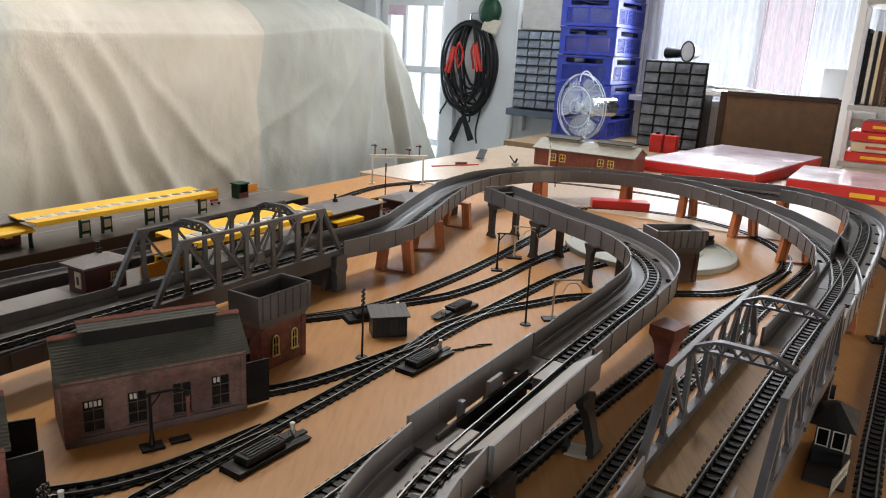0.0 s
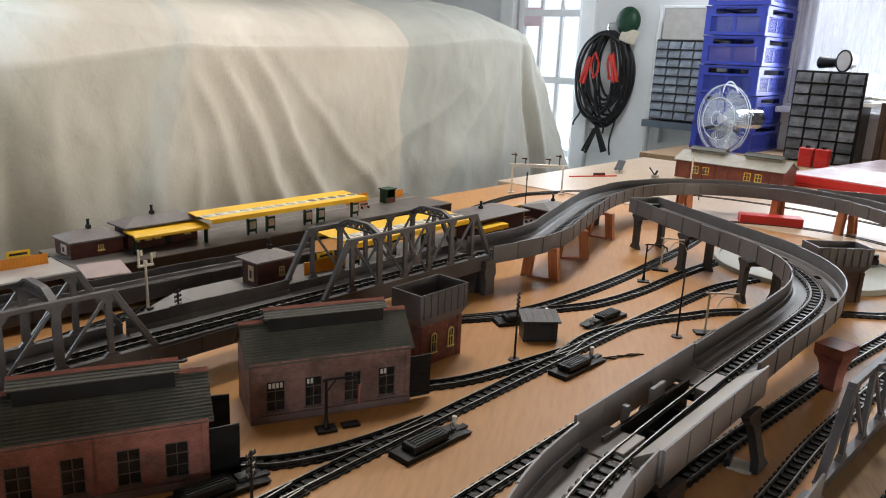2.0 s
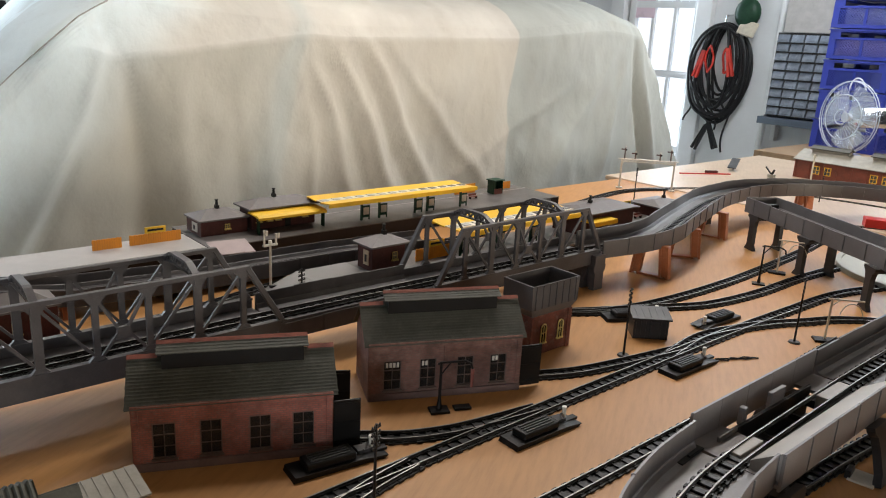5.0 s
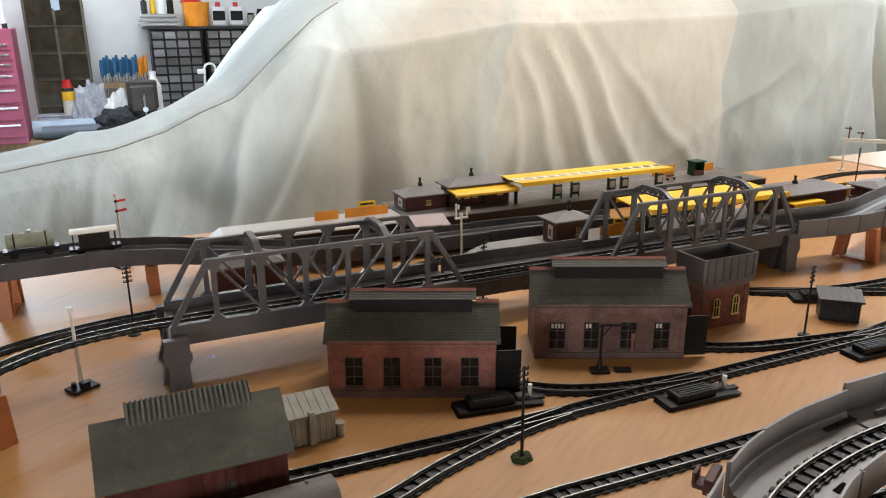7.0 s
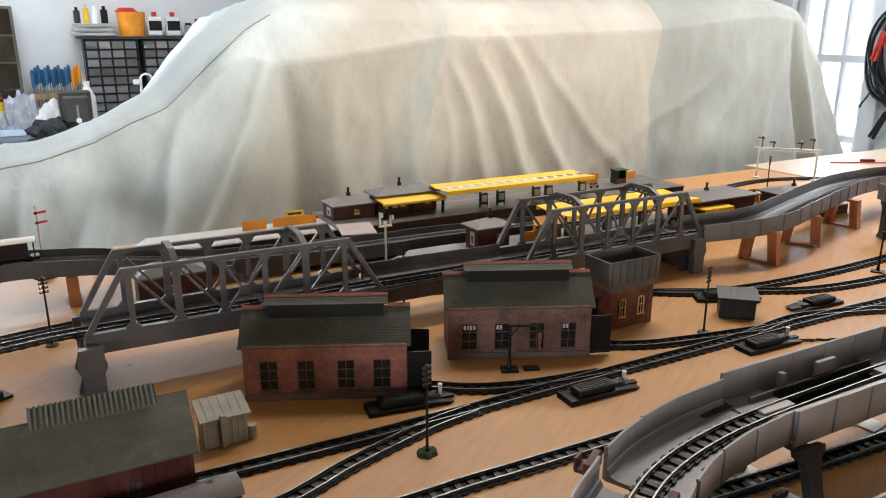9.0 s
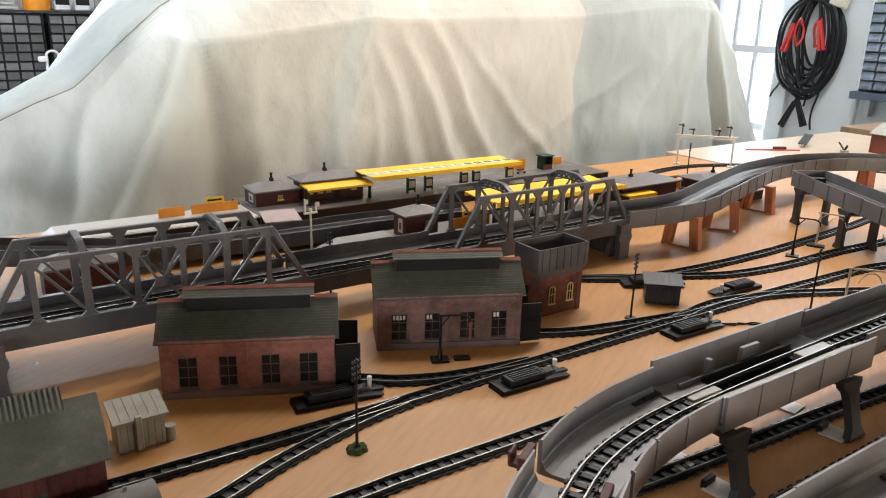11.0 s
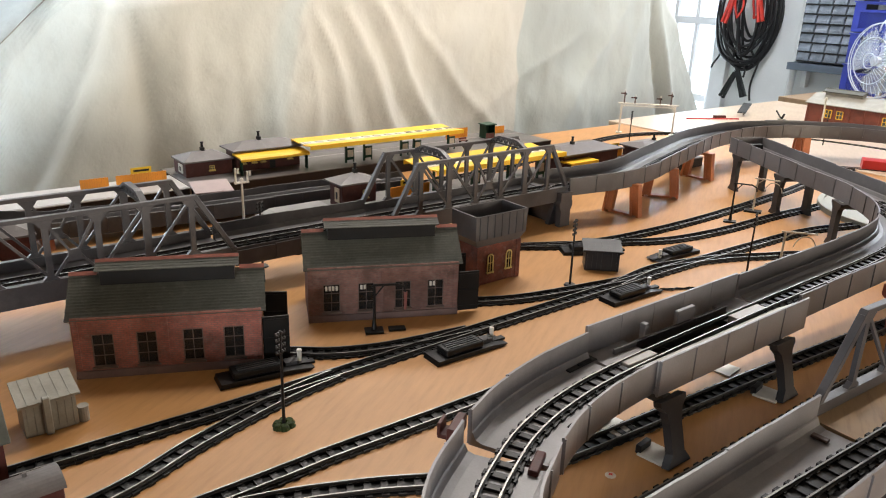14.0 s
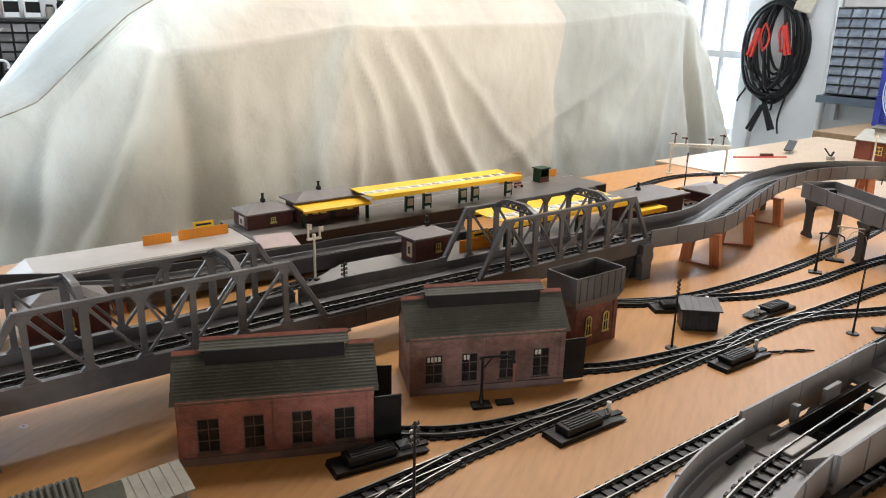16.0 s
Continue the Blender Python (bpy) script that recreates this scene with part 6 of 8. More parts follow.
def turntable():
    t = thing("turntable", "round pale grey-green railway turntable with raised ring", "turntable", at(1.707, 0.4, 0, 35))
    r = 0.195

    def ring(r0, r1, z0, z1):
        bm = bmesh.new()
        n = 72
        rows = [[bm.verts.new((q * math.cos(k * math.tau / n), q * math.sin(k * math.tau / n), z)) for k in range(n)] for q, z in ((r1, z0), (r1, z1 - 0.001), (r1 - 0.002, z1), (r0, z1), (r0, z0))]
        for a, b in zip(rows, rows[1:]):
            for k in range(n):
                bm.faces.new((a[k], a[(k + 1) % n], b[(k + 1) % n], b[k]))
        return bm

    part("base", cyl(bmesh.new(), (0, 0, 0.002), r, 0.004, 72), TURN, t)
    part("rim", ring(r - 0.012, r, 0.004, 0.012), TURN, t, bevel=0.0)
    part("apron", ring(r - 0.075, r - 0.012, 0.004, 0.0095), TURN, t)
    part("inner_ring", ring(r - 0.085, r - 0.075, 0.004, 0.0125), TURN, t)
    part("well", cyl(bmesh.new(), (0, 0, 0.0065), r - 0.085, 0.005, 64), RAMP, t)
    part("deck", boxes(((0, 0, 0.0115), (0.218, 0.036, 0.005))), DARKGREY, t, bevel=0.0006)
    for y in (-0.0083, 0.0083):
        part("rail", boxes(((0, y, 0.0158), (0.218, 0.0018, 0.0035))), STEEL, t)
    return t


turntable()
mech = thing("turntable_motor", "black turntable drive with a brown housing on the rim", "motor", at(1.815, 0.306, 0.0125, -40))
part("base", boxes(((0, 0, 0.006), (0.05, 0.03, 0.012))), BLACK, mech, bevel=0.001)
part("housing", boxes(((-0.004, 0, 0.022), (0.026, 0.024, 0.02))), DUSTYRED, mech, bevel=0.001)
part("gear", cyl(bmesh.new(), (0.02, 0.0, 0.017), 0.011, 0.01, 18), BLACK, mech)


def brake_van(u, v, rot, label, length=0.14, roof=SILVER, body=MAROON):
    w = thing("railway_van", label, "railway van", at(u, v, 0.0064, rot))
    part("body", boxes(((0, 0, 0.024), (length, 0.032, 0.028))), body, w, bevel=0.0006)
    bm = bmesh.new()
    prism(bm, [(-0.0175, 0.037)] + [(0.0175 * math.sin(a), 0.037 + 0.009 * math.cos(a)) for a in np.linspace(-1.5, 1.5, 13)] + [(0.0175, 0.037)], length + 0.004, pose(0, 0, 0, 0, 0, 90))
    part("roof", bm, roof, w, "curved grey roof")
    bm = bmesh.new()
    for i in range(5):
        cyl(bm, (-length * 0.4 + i * length * 0.2, 0.004 * (-1) ** i, 0.047), 0.0017, 0.004, 8)
    part("roof_vents", bm, roof, w)
    part("underframe", boxes(((0, 0, 0.008), (length - 0.004, 0.02, 0.005))), BLACK, w)
    for x in (-length * 0.32, length * 0.32):
        for y in (-0.0083, 0.0083):
            wh = part("wheel", cyl(bmesh.new(), (x, y, 0.0065), 0.0065, 0.0028, 16, None, 90), BLACK, w)
    for x in (-length / 2 - 0.004, length / 2 + 0.004):
        part("coupling", boxes(((x, 0, 0.008), (0.01, 0.004, 0.003))), BLACK, w)
    return w


brake_van(-0.04, 0.408, 2.4, "maroon railway coach with a grey curved roof by the goods shed", 0.22, ROOFGREY)


def signal_cabin():
    c = thing("signal_cabin", "dark signal cabin with white window frames and hipped roof", "signal cabin", at(0.912, -0.054))
    part("wall", boxes(((0, 0, 0.026), (0.048, 0.032, 0.052))), DOORBLACK, c, bevel=0.0006)
    for x in (-0.014, 0.004):
        window_unit(c, x, 0.036, 0.014, 0.022, -0.0168, CREAM, 2, 1, HOLE)
    for y in (-0.008, 0.008):
        win = part("end_window", boxes(((-0.0244, y, 0.036), (0.0014, 0.013, 0.022))), HOLE, c)
        part("frame", boxes(((-0.0252, y - 0.006, 0.036), (0.001, 0.0012, 0.022)), ((-0.0252, y + 0.006, 0.036), (0.001, 0.0012, 0.022)), ((-0.0252, y, 0.026), (0.001, 0.013, 0.0012)), ((-0.0252, y, 0.0465), (0.001, 0.013, 0.0012))), WHITE, win)
    bm = bmesh.new()
    bmesh.ops.create_cone(bm, cap_ends=True, segments=4, radius1=0.044, radius2=0.004, depth=0.02, matrix=pose(0, 0, 0.0625) @ Matrix.Diagonal((1.1, 0.78, 1, 1)) @ pose(0, 0, 0, 0, 0, 45))
    part("roof", bm, DOORBLACK, c)
    part("chimney", boxes(((0.018, 0.008, 0.075), (0.005, 0.005, 0.016))), DOORBLACK, c)
    part("base", boxes(((-0.02, -0.002, 0.0015), (0.1, 0.042, 0.003))), DARKGREY, c, bevel=0.0005)
    bm = bmesh.new()
    picket = mesh_of("picket", boxes(((0, 0, 0.011), (0.0016, 0.0014, 0.022))), CREAM)
    for i in range(9):
        piece("picket", picket, c, Matrix.Translation((-0.034 - i * 0.007, -0.022 + i * 0.0014, 0)))
    box(bm, (-0.062, -0.0165, 0.02), (0.06, 0.0016, 0.0022), -11)
    box(bm, (-0.062, -0.0165, 0.008), (0.06, 0.0016, 0.0018), -11)
    part("railing", bm, CREAM, c, "cream picket railing")
    return c


signal_cabin()


# inspection pit blocks on the flat viaduct section
def pit_block(u, v, sx, sy, sz, label="grey raised block on the viaduct deck", material=GREY):
    b = thing("deck_block", label, "block", at(u, v, DECK + 0.0006), group="deck blocks")
    part("block", boxes(((0, 0, sz / 2), (sx, sy, sz))), material, b, bevel=0.0006)


pit_block(0.6875, 0.2705, 0.032, 0.005, 0.021)
pit_block(0.618, 0.272, 0.007, 0.007, 0.02)
# black strip paints the dark inside of a slot in the deck
gap = thing("trough_slot", "black strip standing in for a long slot in the trough", "plate", at(0.518, 0.2715, DECK + 0.0012, 5))
part("plate", boxes(((0, 0, 0.0008), (0.044, 0.011, 0.0016))), BLACK, gap, bevel=0.0004)
part("tab", boxes(((0.004, -0.003, 0.0026), (0.02, 0.003, 0.002))), BLACK, gap)
for u, v, z, r in ((0.3375, 0.2425, DECK + 0.004, -58), (0.3665, 0.1775, DECK - 0.0085, -58)):
    clip = thing("joint_clip", "dark red plastic clip joining two viaduct sections", "clip", at(u, v, z, r), group="joint clips")
    part("jaw", boxes(((0, 0, 0.006), (0.008, 0.03, 0.014))), MAROON, clip, bevel=0.001)
    part("tongue", boxes(((-0.008, 0, 0.0), (0.012, 0.016, 0.004)), ((-0.013, 0, 0.006), (0.003, 0.016, 0.012))), MAROON, clip, bevel=0.0006)
for u, v in ((0.589, 0.0645), (0.59, 0.0175)):
    tie = thing("wooden_packing", "dark scrap of timber packing on the viaduct deck", "timber", at(u, v, DECK, 4))
    part("timber", boxes(((0, 0, 0.002), (0.006, 0.014, 0.003))), TOWERBROWN, tie, bevel=0.0005)
for u, v in ((0.486, 0.195), (0.165, 0.72), (0.02, 0.83)):
    sc = thing("wood_screw", "countersunk screw head in a cup washer", "screw", at(u, v))
    part("washer", cyl(bmesh.new(), (0, 0, 0.0006), 0.0052, 0.0012, 18, 0.0036), CREAM, sc)
    part("head", boxes(((0, 0, 0.0013), (0.0045, 0.001, 0.0005)), ((0, 0, 0.0013), (0.001, 0.0045, 0.0005))), RED, sc)
wire = thing("point_wires", "loose black twin wire lying on the board", "wire", at(0.905, 0.435))
part("wire", tube(bmesh.new(), [(0, 0.015, 0.002), (0.012, 0.005, 0.0015), (0.025, 0.008, 0.0015), (0.04, -0.008, 0.0015), (0.056, -0.012, 0.0015)], 0.0012, 6), BLACK, wire)
part("wire", tube(bmesh.new(), [(0, 0.018, 0.002), (0.016, 0.01, 0.0015), (0.03, 0.0, 0.0015), (0.045, -0.002, 0.0015), (0.06, -0.018, 0.0015)], 0.0012, 6), BLACK, wire)


# ---- far end of the layout ----
def depot():
    d = thing("goods_depot", "red-brown station depot with yellow windows and two roof lanterns", "depot", at(2.72, 0.975))
    L, D, e, r = 0.4, 0.14, 0.072, 0.1
    w = part("front_wall", boxes(((0, 0, e / 2), (0.004, L, e))), REDBROWN, d)
    part("back_wall", boxes(((D, 0, e / 2), (0.004, L, e))), REDBROWN, d)
    for y in (-L / 2 + 0.002, L / 2 - 0.002):
        part("end_wall", prism(bmesh.new(), [(0.002, 0), (D - 0.002, 0), (D - 0.002, e), (D / 2, r - 0.002), (0.002, e)], 0.004, pose(0, y, 0)), REDBROWN, d)
    for y in (-0.115, -0.075, 0.08, 0.12):
        win = part("window", boxes(((-0.0026, y, 0.04), (0.0015, 0.02, 0.026))), SMOKE, w)
        bm = boxes(((-0.0038, y, 0.0265), (0.002, 0.024, 0.002)), ((-0.0038, y, 0.0535), (0.002, 0.024, 0.002)), ((-0.0036, y, 0.04), (0.0014, 0.0014, 0.026)), ((-0.0036, y, 0.04), (0.0013, 0.02, 0.0014)))
        for s in (-1, 1):
            box(bm, (-0.0038, y + s * 0.011, 0.04), (0.002, 0.002, 0.028))
        part("frame", bm, YELLOW, win, "yellow window frame")
    for y in np.linspace(-L / 2, L / 2, 9):
        part("pilaster", boxes(((-0.0034, y * 0.985, e / 2), (0.003, 0.005, e))), REDBROWN, d)
    for s, x0 in ((1, -0.01), (-1, D + 0.01)):
        bm = bmesh.new()
        ang = math.degrees(math.atan2(r - e, D / 2))
        box(bm, (x0 + s * (D / 4 + 0.005), 0, (e + r) / 2 + 0.0005), (D / 2 / math.cos(radians(ang)) + 0.012, L + 0.014, 0.003), 0, -s * ang)
        part("roof_slope", bm, HUT, d, "pale grey roof slope")
    for y in (-0.105, 0.105):
        lan = part("lantern", boxes(((D / 2, y, r + 0.004), (0.03, 0.13, 0.016))), HUT, d)
        part("lantern_roof", boxes(((D / 2 - 0.012, y, r + 0.0155), (0.032, 0.14, 0.003), 0, -20), ((D / 2 + 0.012, y, r + 0.0155), (0.032, 0.14, 0.003), 0, 20)), SLATE, lan, "dark grey lantern roof")
    return d


depot()
post = thing("lamp_post", "cream lattice lamp post in front of the depot", "lamp post", at(2.66, 1.085, 0.004))
part("post", cyl(cyl(bmesh.new(), (0, 0, 0.045), 0.0035, 0.09, 8, 0.0025), (0, 0, 0.002), 0.012, 0.004, 12), CREAM, post)
part("lamp", cyl(bmesh.new(), (0, 0, 0.094), 0.006, 0.009, 10, 0.003), CREAM, post)
stand = thing("platform_block", "low red plastic platform block inside the loop", "platform", at(2.118, 0.615, 0, -62))
part("block", boxes(((0, 0, 0.014), (0.165, 0.05, 0.028))), CARDRED, stand, bevel=0.001)
crossing = thing("buffer_stop", "black plastic buffer stop at the end of a siding", "buffer stop", at(1.79, 0.665, 0, 10))
part("frame", boxes(((0, 0, 0.014), (0.01, 0.03, 0.006)), ((0, -0.01, 0.008), (0.02, 0.004, 0.016)), ((0, 0.01, 0.008), (0.02, 0.004, 0.016))), BLACK, crossing)
plate = thing("inclined_plate", "black plastic plate tilted on a thin post", "plate", at(2.62, 1.36, 0.004, 20))
part("post", cyl(bmesh.new(), (0, 0, 0.012), 0.0015, 0.024, 8), BLACK, plate)
part("plate", boxes(((0, 0, 0.026), (0.1, 0.03, 0.003), 0, -14)), BLACK, plate)
strip2 = thing("red_strip", "long red plastic strip lying on the pale board", "strip", at(2.42, 1.36, 0.004, -30))
part("strip", boxes(((0, 0, 0.002), (0.2, 0.008, 0.004))), RED, strip2)
part("block", boxes(((0.03, 0.01, 0.006), (0.045, 0.012, 0.012))), MAROON, strip2)
crane = thing("hand_crane", "small dark yard crane on the pale board", "crane", at(2.6, 1.2, 0.004, 60))
part("base", cyl(bmesh.new(), (0, 0, 0.006), 0.014, 0.012, 14), HUT, crane)
part("jib", bar(bar(bmesh.new(), (0, 0, 0.01), (0.04, 0, 0.034), 0.004, 0.004), (0, 0, 0.012), (-0.012, 0, 0.03), 0.005, 0.006), BLACK, crane)


def tank_wagon(u, v, z, rot, label, body, seat):
    w = thing("tank_wagon", label, "tank wagon", at(u, v, z, rot), group="tank wagons")
    t = part("tank", cyl(bmesh.new(), (0, 0, 0.026), 0.0125, 0.066, 20, None, 0, 90), body, w, smooth=False)
    part("manhole", cyl(bmesh.new(), (0, 0, 0.039), 0.004, 0.005, 10), body, t)
    for x in (-0.022, 0.022):
        part("band", cyl(bmesh.new(), (x, 0, 0.026), 0.0129, 0.002, 20, None, 0, 90), BLACK, t)
    part("underframe", boxes(((0, 0, 0.0105), (0.078, 0.024, 0.005))), seat, w)
    for x in (-0.024, 0.024):
        for y in (-0.0083, 0.0083):
            part("wheel", cyl(bmesh.new(), (x, y, 0.0065), 0.0065, 0.0028, 16, None, 90), BLACK, w)
    return w


tank_wagon(-0.2, 1.14, 0.0845, 4, "grey-green tank wagon with black bands standing on the incline", TANK, BLACK)
ow = thing("goods_van", "dark brake van with a white roof standing on the incline", "wagon", at(-0.11, 1.149, 0.0756, 2))
part("body", boxes(((0, 0, 0.024), (0.046, 0.03, 0.026))), DARKFACE, ow, bevel=0.0006)
for x in (-0.031, 0.031):
    part("veranda_end", boxes(((x, 0, 0.02), (0.002, 0.03, 0.018)), ((x, -0.014, 0.03), (0.002, 0.002, 0.016)), ((x, 0.014, 0.03), (0.002, 0.002, 0.016))), MAROON, ow)
part("roof", prism(bmesh.new(), [(-0.0175, 0.0365), (0.0175, 0.0365), (0.0175, 0.038), (0.009, 0.0405), (0, 0.0412), (-0.009, 0.0405), (-0.0175, 0.038)], 0.07, pose(0, 0, 0, 0, 0, 90)), WHITE, ow, "white curved roof")
part("underframe", boxes(((0, 0, 0.0085), (0.076, 0.022, 0.005))), BLACK, ow)
for x in (-0.022, 0.022):
    for y in (-0.0083, 0.0083):
        part("wheel", cyl(bmesh.new(), (x, y, 0.0065), 0.0065, 0.0028, 16, None, 90), BLACK, ow)

dw = thing("drum_wagon", "flat wagon carrying two green cable drums on the incline", "wagon", at(-0.289, 1.1295, 0.086, 7))
part("underframe", boxes(((0, 0, 0.0105), (0.078, 0.026, 0.005))), BLACK, dw)
for x in (-0.017, 0.017):
    drum = part("cable_drum", cyl(bmesh.new(), (x, 0, 0.0285), 0.011, 0.022, 18, None, 90), DARKFACE, dw)
    for y in (-0.0115, 0.0115):
        part("flange", cyl(bmesh.new(), (x, y, 0.0285), 0.0155, 0.0026, 24, None, 90), GREEN, drum, "green drum flange")
        part("boss", cyl(bmesh.new(), (x, y * 1.12, 0.0285), 0.006, 0.0018, 12, None, 90), HUT, drum)
for x in (-0.024, 0.024):
    for y in (-0.0083, 0.0083):
        part("wheel", cyl(bmesh.new(), (x, y, 0.0065), 0.0065, 0.0028, 16, None, 90), BLACK, dw)

# benches that carry the boxes and the far clutter
side = thing("side_bench", "plain timber bench carrying boxes beyond the layout", "bench", at(3.35, 0.1, -0.006))
part("top", boxes(((0.02, 0, -0.012), (0.86, 1.5, 0.024))), BENCH, side, bevel=0.002)
for x in (-0.3, 0.35):
    for y in (-0.65, 0.65):
        part("leg", boxes(((x, y, -0.409), (0.06, 0.06, 0.77))), BENCH, side)
wb = thing("wall_bench", "long timber bench along the end wall", "bench", at(4.42, 0.7, -0.075))
part("top", boxes(((0, 0, -0.02), (1.0, 2.46, 0.04))), BENCH, wb, bevel=0.002)
for y in (-1.15, 0.0, 1.15):
    for x in (-0.42, 0.42):
        part("leg", boxes(((x, y, -0.3825), (0.07, 0.07, 0.685))), BENCH, wb)


def flat_box(u0, u1, v0, v1, z, h, label, top, wall, bars=(), rot=0.0):
    b = thing("model_box", label, "box", at((u0 + u1) / 2, (v0 + v1) / 2, z, rot), group="flat boxes")
    L, D = u1 - u0, v1 - v0
    part("tray", boxes(((0, 0, h * 0.42), (L - 0.006, D - 0.006, h * 0.84))), wall, b, bevel=0.002)
    lid = part("lid", boxes(((0, 0, h * 0.62), (L, D, h * 0.72))), wall, b, bevel=0.003)
    part("lid_top", boxes(((0, 0, h * 0.98 + 0.0016), (L - 0.006, D - 0.006, 0.0032))), top, lid, bevel=0.001)
    for y, z0, w, hh, m in bars:
        part("lettering_bar", boxes(((-L / 2 - 0.001, y, h * z0), (0.001, w, h * hh))), m, lid)
    return b


flat_box(2.88, 3.74, 0.3, 0.755, 0.0045, 0.043, "large flat glossy box with pink-white lid and red sides", LIDFILM, CARDRED, (), -9)
flat_box(2.82, 3.25, -0.55, 0.262, 0.004, 0.052, "red cardboard model box with yellow lettering on its side", LIDFILM, CARDRED,
         ((0.17, 0.45, 0.075, 0.3, YELLOW), (0.08, 0.42, 0.08, 0.26, ORANGE)))


# ---- clutter on the end wall ----
def drawer_cabinet(name, label, m, wide, deep, high, cols, rows, shell, face, gap=0.006):
    c = thing(name, label, "drawer cabinet", m)
    part("shell", boxes(((deep / 2, 0, high / 2), (deep, wide, high))), shell, c, bevel=0.003)
    dw, dh = (wide - gap) / cols, (high - gap) / rows
    bm = bmesh.new()
    w2, h2 = (dw - gap) / 2, (dh - gap) / 2
    prism(bm, [(0.0, -h2), (-0.02, -h2), (-0.017, -h2 * 0.1), (-0.008, h2), (0.0, h2)], 2 * w2)
    box(bm, (-0.0195, 0, -h2 * 0.45), (0.008, dw * 0.5, dh * 0.12))
    box(bm, (-0.022, 0, -h2 * 0.95), (0.006, 2 * w2, dh * 0.08))
    me = mesh_of("drawer", bm, face)
    for i in range(cols):
        for j in range(rows):
            piece("drawer", me, c, Matrix.Translation((-0.001, -wide / 2 + gap / 2 + (i + 0.5) * dw, gap / 2 + (j + 0.5) * dh)))
    return c


drawer_cabinet("wall_drawer_cabinet", "blue-grey wall cabinet of small plastic drawers", at(4.76, 2.13, 0.05), 0.36, 0.17, 0.52, 4, 9, DARKGREY, DRAWER, 0.012)
pk2 = thing("wall_plank", "blue-grey plank below the drawer cabinet", "shelf", at(4.83, 2.12, 0.0))
part("plank", boxes(((0, 0, 0.02), (0.22, 0.44, 0.045))), CABINET, pk2, bevel=0.002)
for y in (-0.18, 0.18):
    part("bracket", boxes(((0.08, y, -0.06), (0.05, 0.03, 0.12))), FRAMEWHITE, pk2)
bx = thing("storage_box", "pale grey storage box above the wall cabinet", "box", at(4.84, 2.1, 0.57))
part("body", boxes(((0, 0, 0.1), (0.2, 0.34, 0.2))), RAMP, bx, bevel=0.004)
part("lid", boxes(((0, 0, 0.205), (0.21, 0.35, 0.02))), FRAMEWHITE, bx, bevel=0.004)
drawer_cabinet("bench_drawer_cabinet", "dark cabinet of smoky plastic drawers standing on the bench", at(4.42, 1.12, -0.075), 0.36, 0.2, 0.495, 4, 8, BLACK, DRAWERDARK, 0.012)


def crate(level):
    c = thing("plastic_crate", "blue latticed plastic crate in a tall stack", "crate", at(4.7, 1.685, -0.075 + 0.168 * level, (level % 2) * 1.5 - 0.7), group="stacked crates")
    W, D, H, t = 0.5, 0.35, 0.162, 0.006
    for name, L, m in (("front_side", D, pose(-W / 2, 0, 0, 0, 0, 90)), ("back_side", D, pose(W / 2, 0, 0, 0, 0, 90)), ("end_side", W, pose(0, -D / 2, 0)), ("end_side", W, pose(0, D / 2, 0))):
        bays = 2 if L == D else 3
        step = (L - 0.05) / bays
        holes = [(0.025 + k * step + 0.008, 0.025 + (k + 1) * step - 0.008, 0.02, 0.104) for k in range(bays)]
        slot = (L * 0.16, L * 0.84, 0.118, 0.146)
        panel = part(name, pierced(bmesh.new(), L, H, 0.008, holes + [slot], pose(-L / 2, 0, 0)), CRATE, c, m=m)
        bm = bmesh.new()
        for x0, x1, z0, z1 in holes:
            n = round((x1 - x0 + z1 - z0) / 0.0155)
            for i in range(1, n):
                d = i * (x1 - x0 + z1 - z0) / n
                p, q = (max(0, d - (z1 - z0)), min(d, z1 - z0)), (min(d, x1 - x0), max(0, d - (x1 - x0)))
                bar(bm, (x0 + p[0] - L / 2, 0, z0 + p[1]), (x0 + q[0] - L / 2, 0, z0 + q[1]), 0.0034, t * 0.8)
                bar(bm, (x1 - p[0] - L / 2, 0, z0 + p[1]), (x1 - q[0] - L / 2, 0, z0 + q[1]), 0.0034, t * 0.7)
        tagged(part("lattice", bm, CRATE, panel), kind="stuff")
        part("rim", boxes(((0, 0, H - 0.004), (L + 0.012, 0.018, 0.008)), ((0, 0, 0.108), (L, 0.012, 0.006))), CRATE, panel)
    part("floor", boxes(((0, 0, 0.004), (W, D, 0.006))), CRATE, c)
    return c


for level in range(7):
    crate(level)
for level, (y, w, h, m) in enumerate(((0.02, 0.24, 0.1, RAMP), (-0.01, 0.27, 0.11, FRAMEWHITE), (0.03, 0.2, 0.1, CABINET), (0.02, 0.27, 0.1, PAPERPINK), (-0.01, 0.28, 0.1, FRAMEWHITE), (0.02, 0.26, 0.1, PAPERPINK))):
    s = thing("stored_carton", "small carton stored inside a blue crate", "carton", at(4.68, 1.685 + y, -0.067 + 0.168 * level))
    part("carton", boxes(((0, 0, h / 2), (0.36, w, h))), m, s, bevel=0.003)


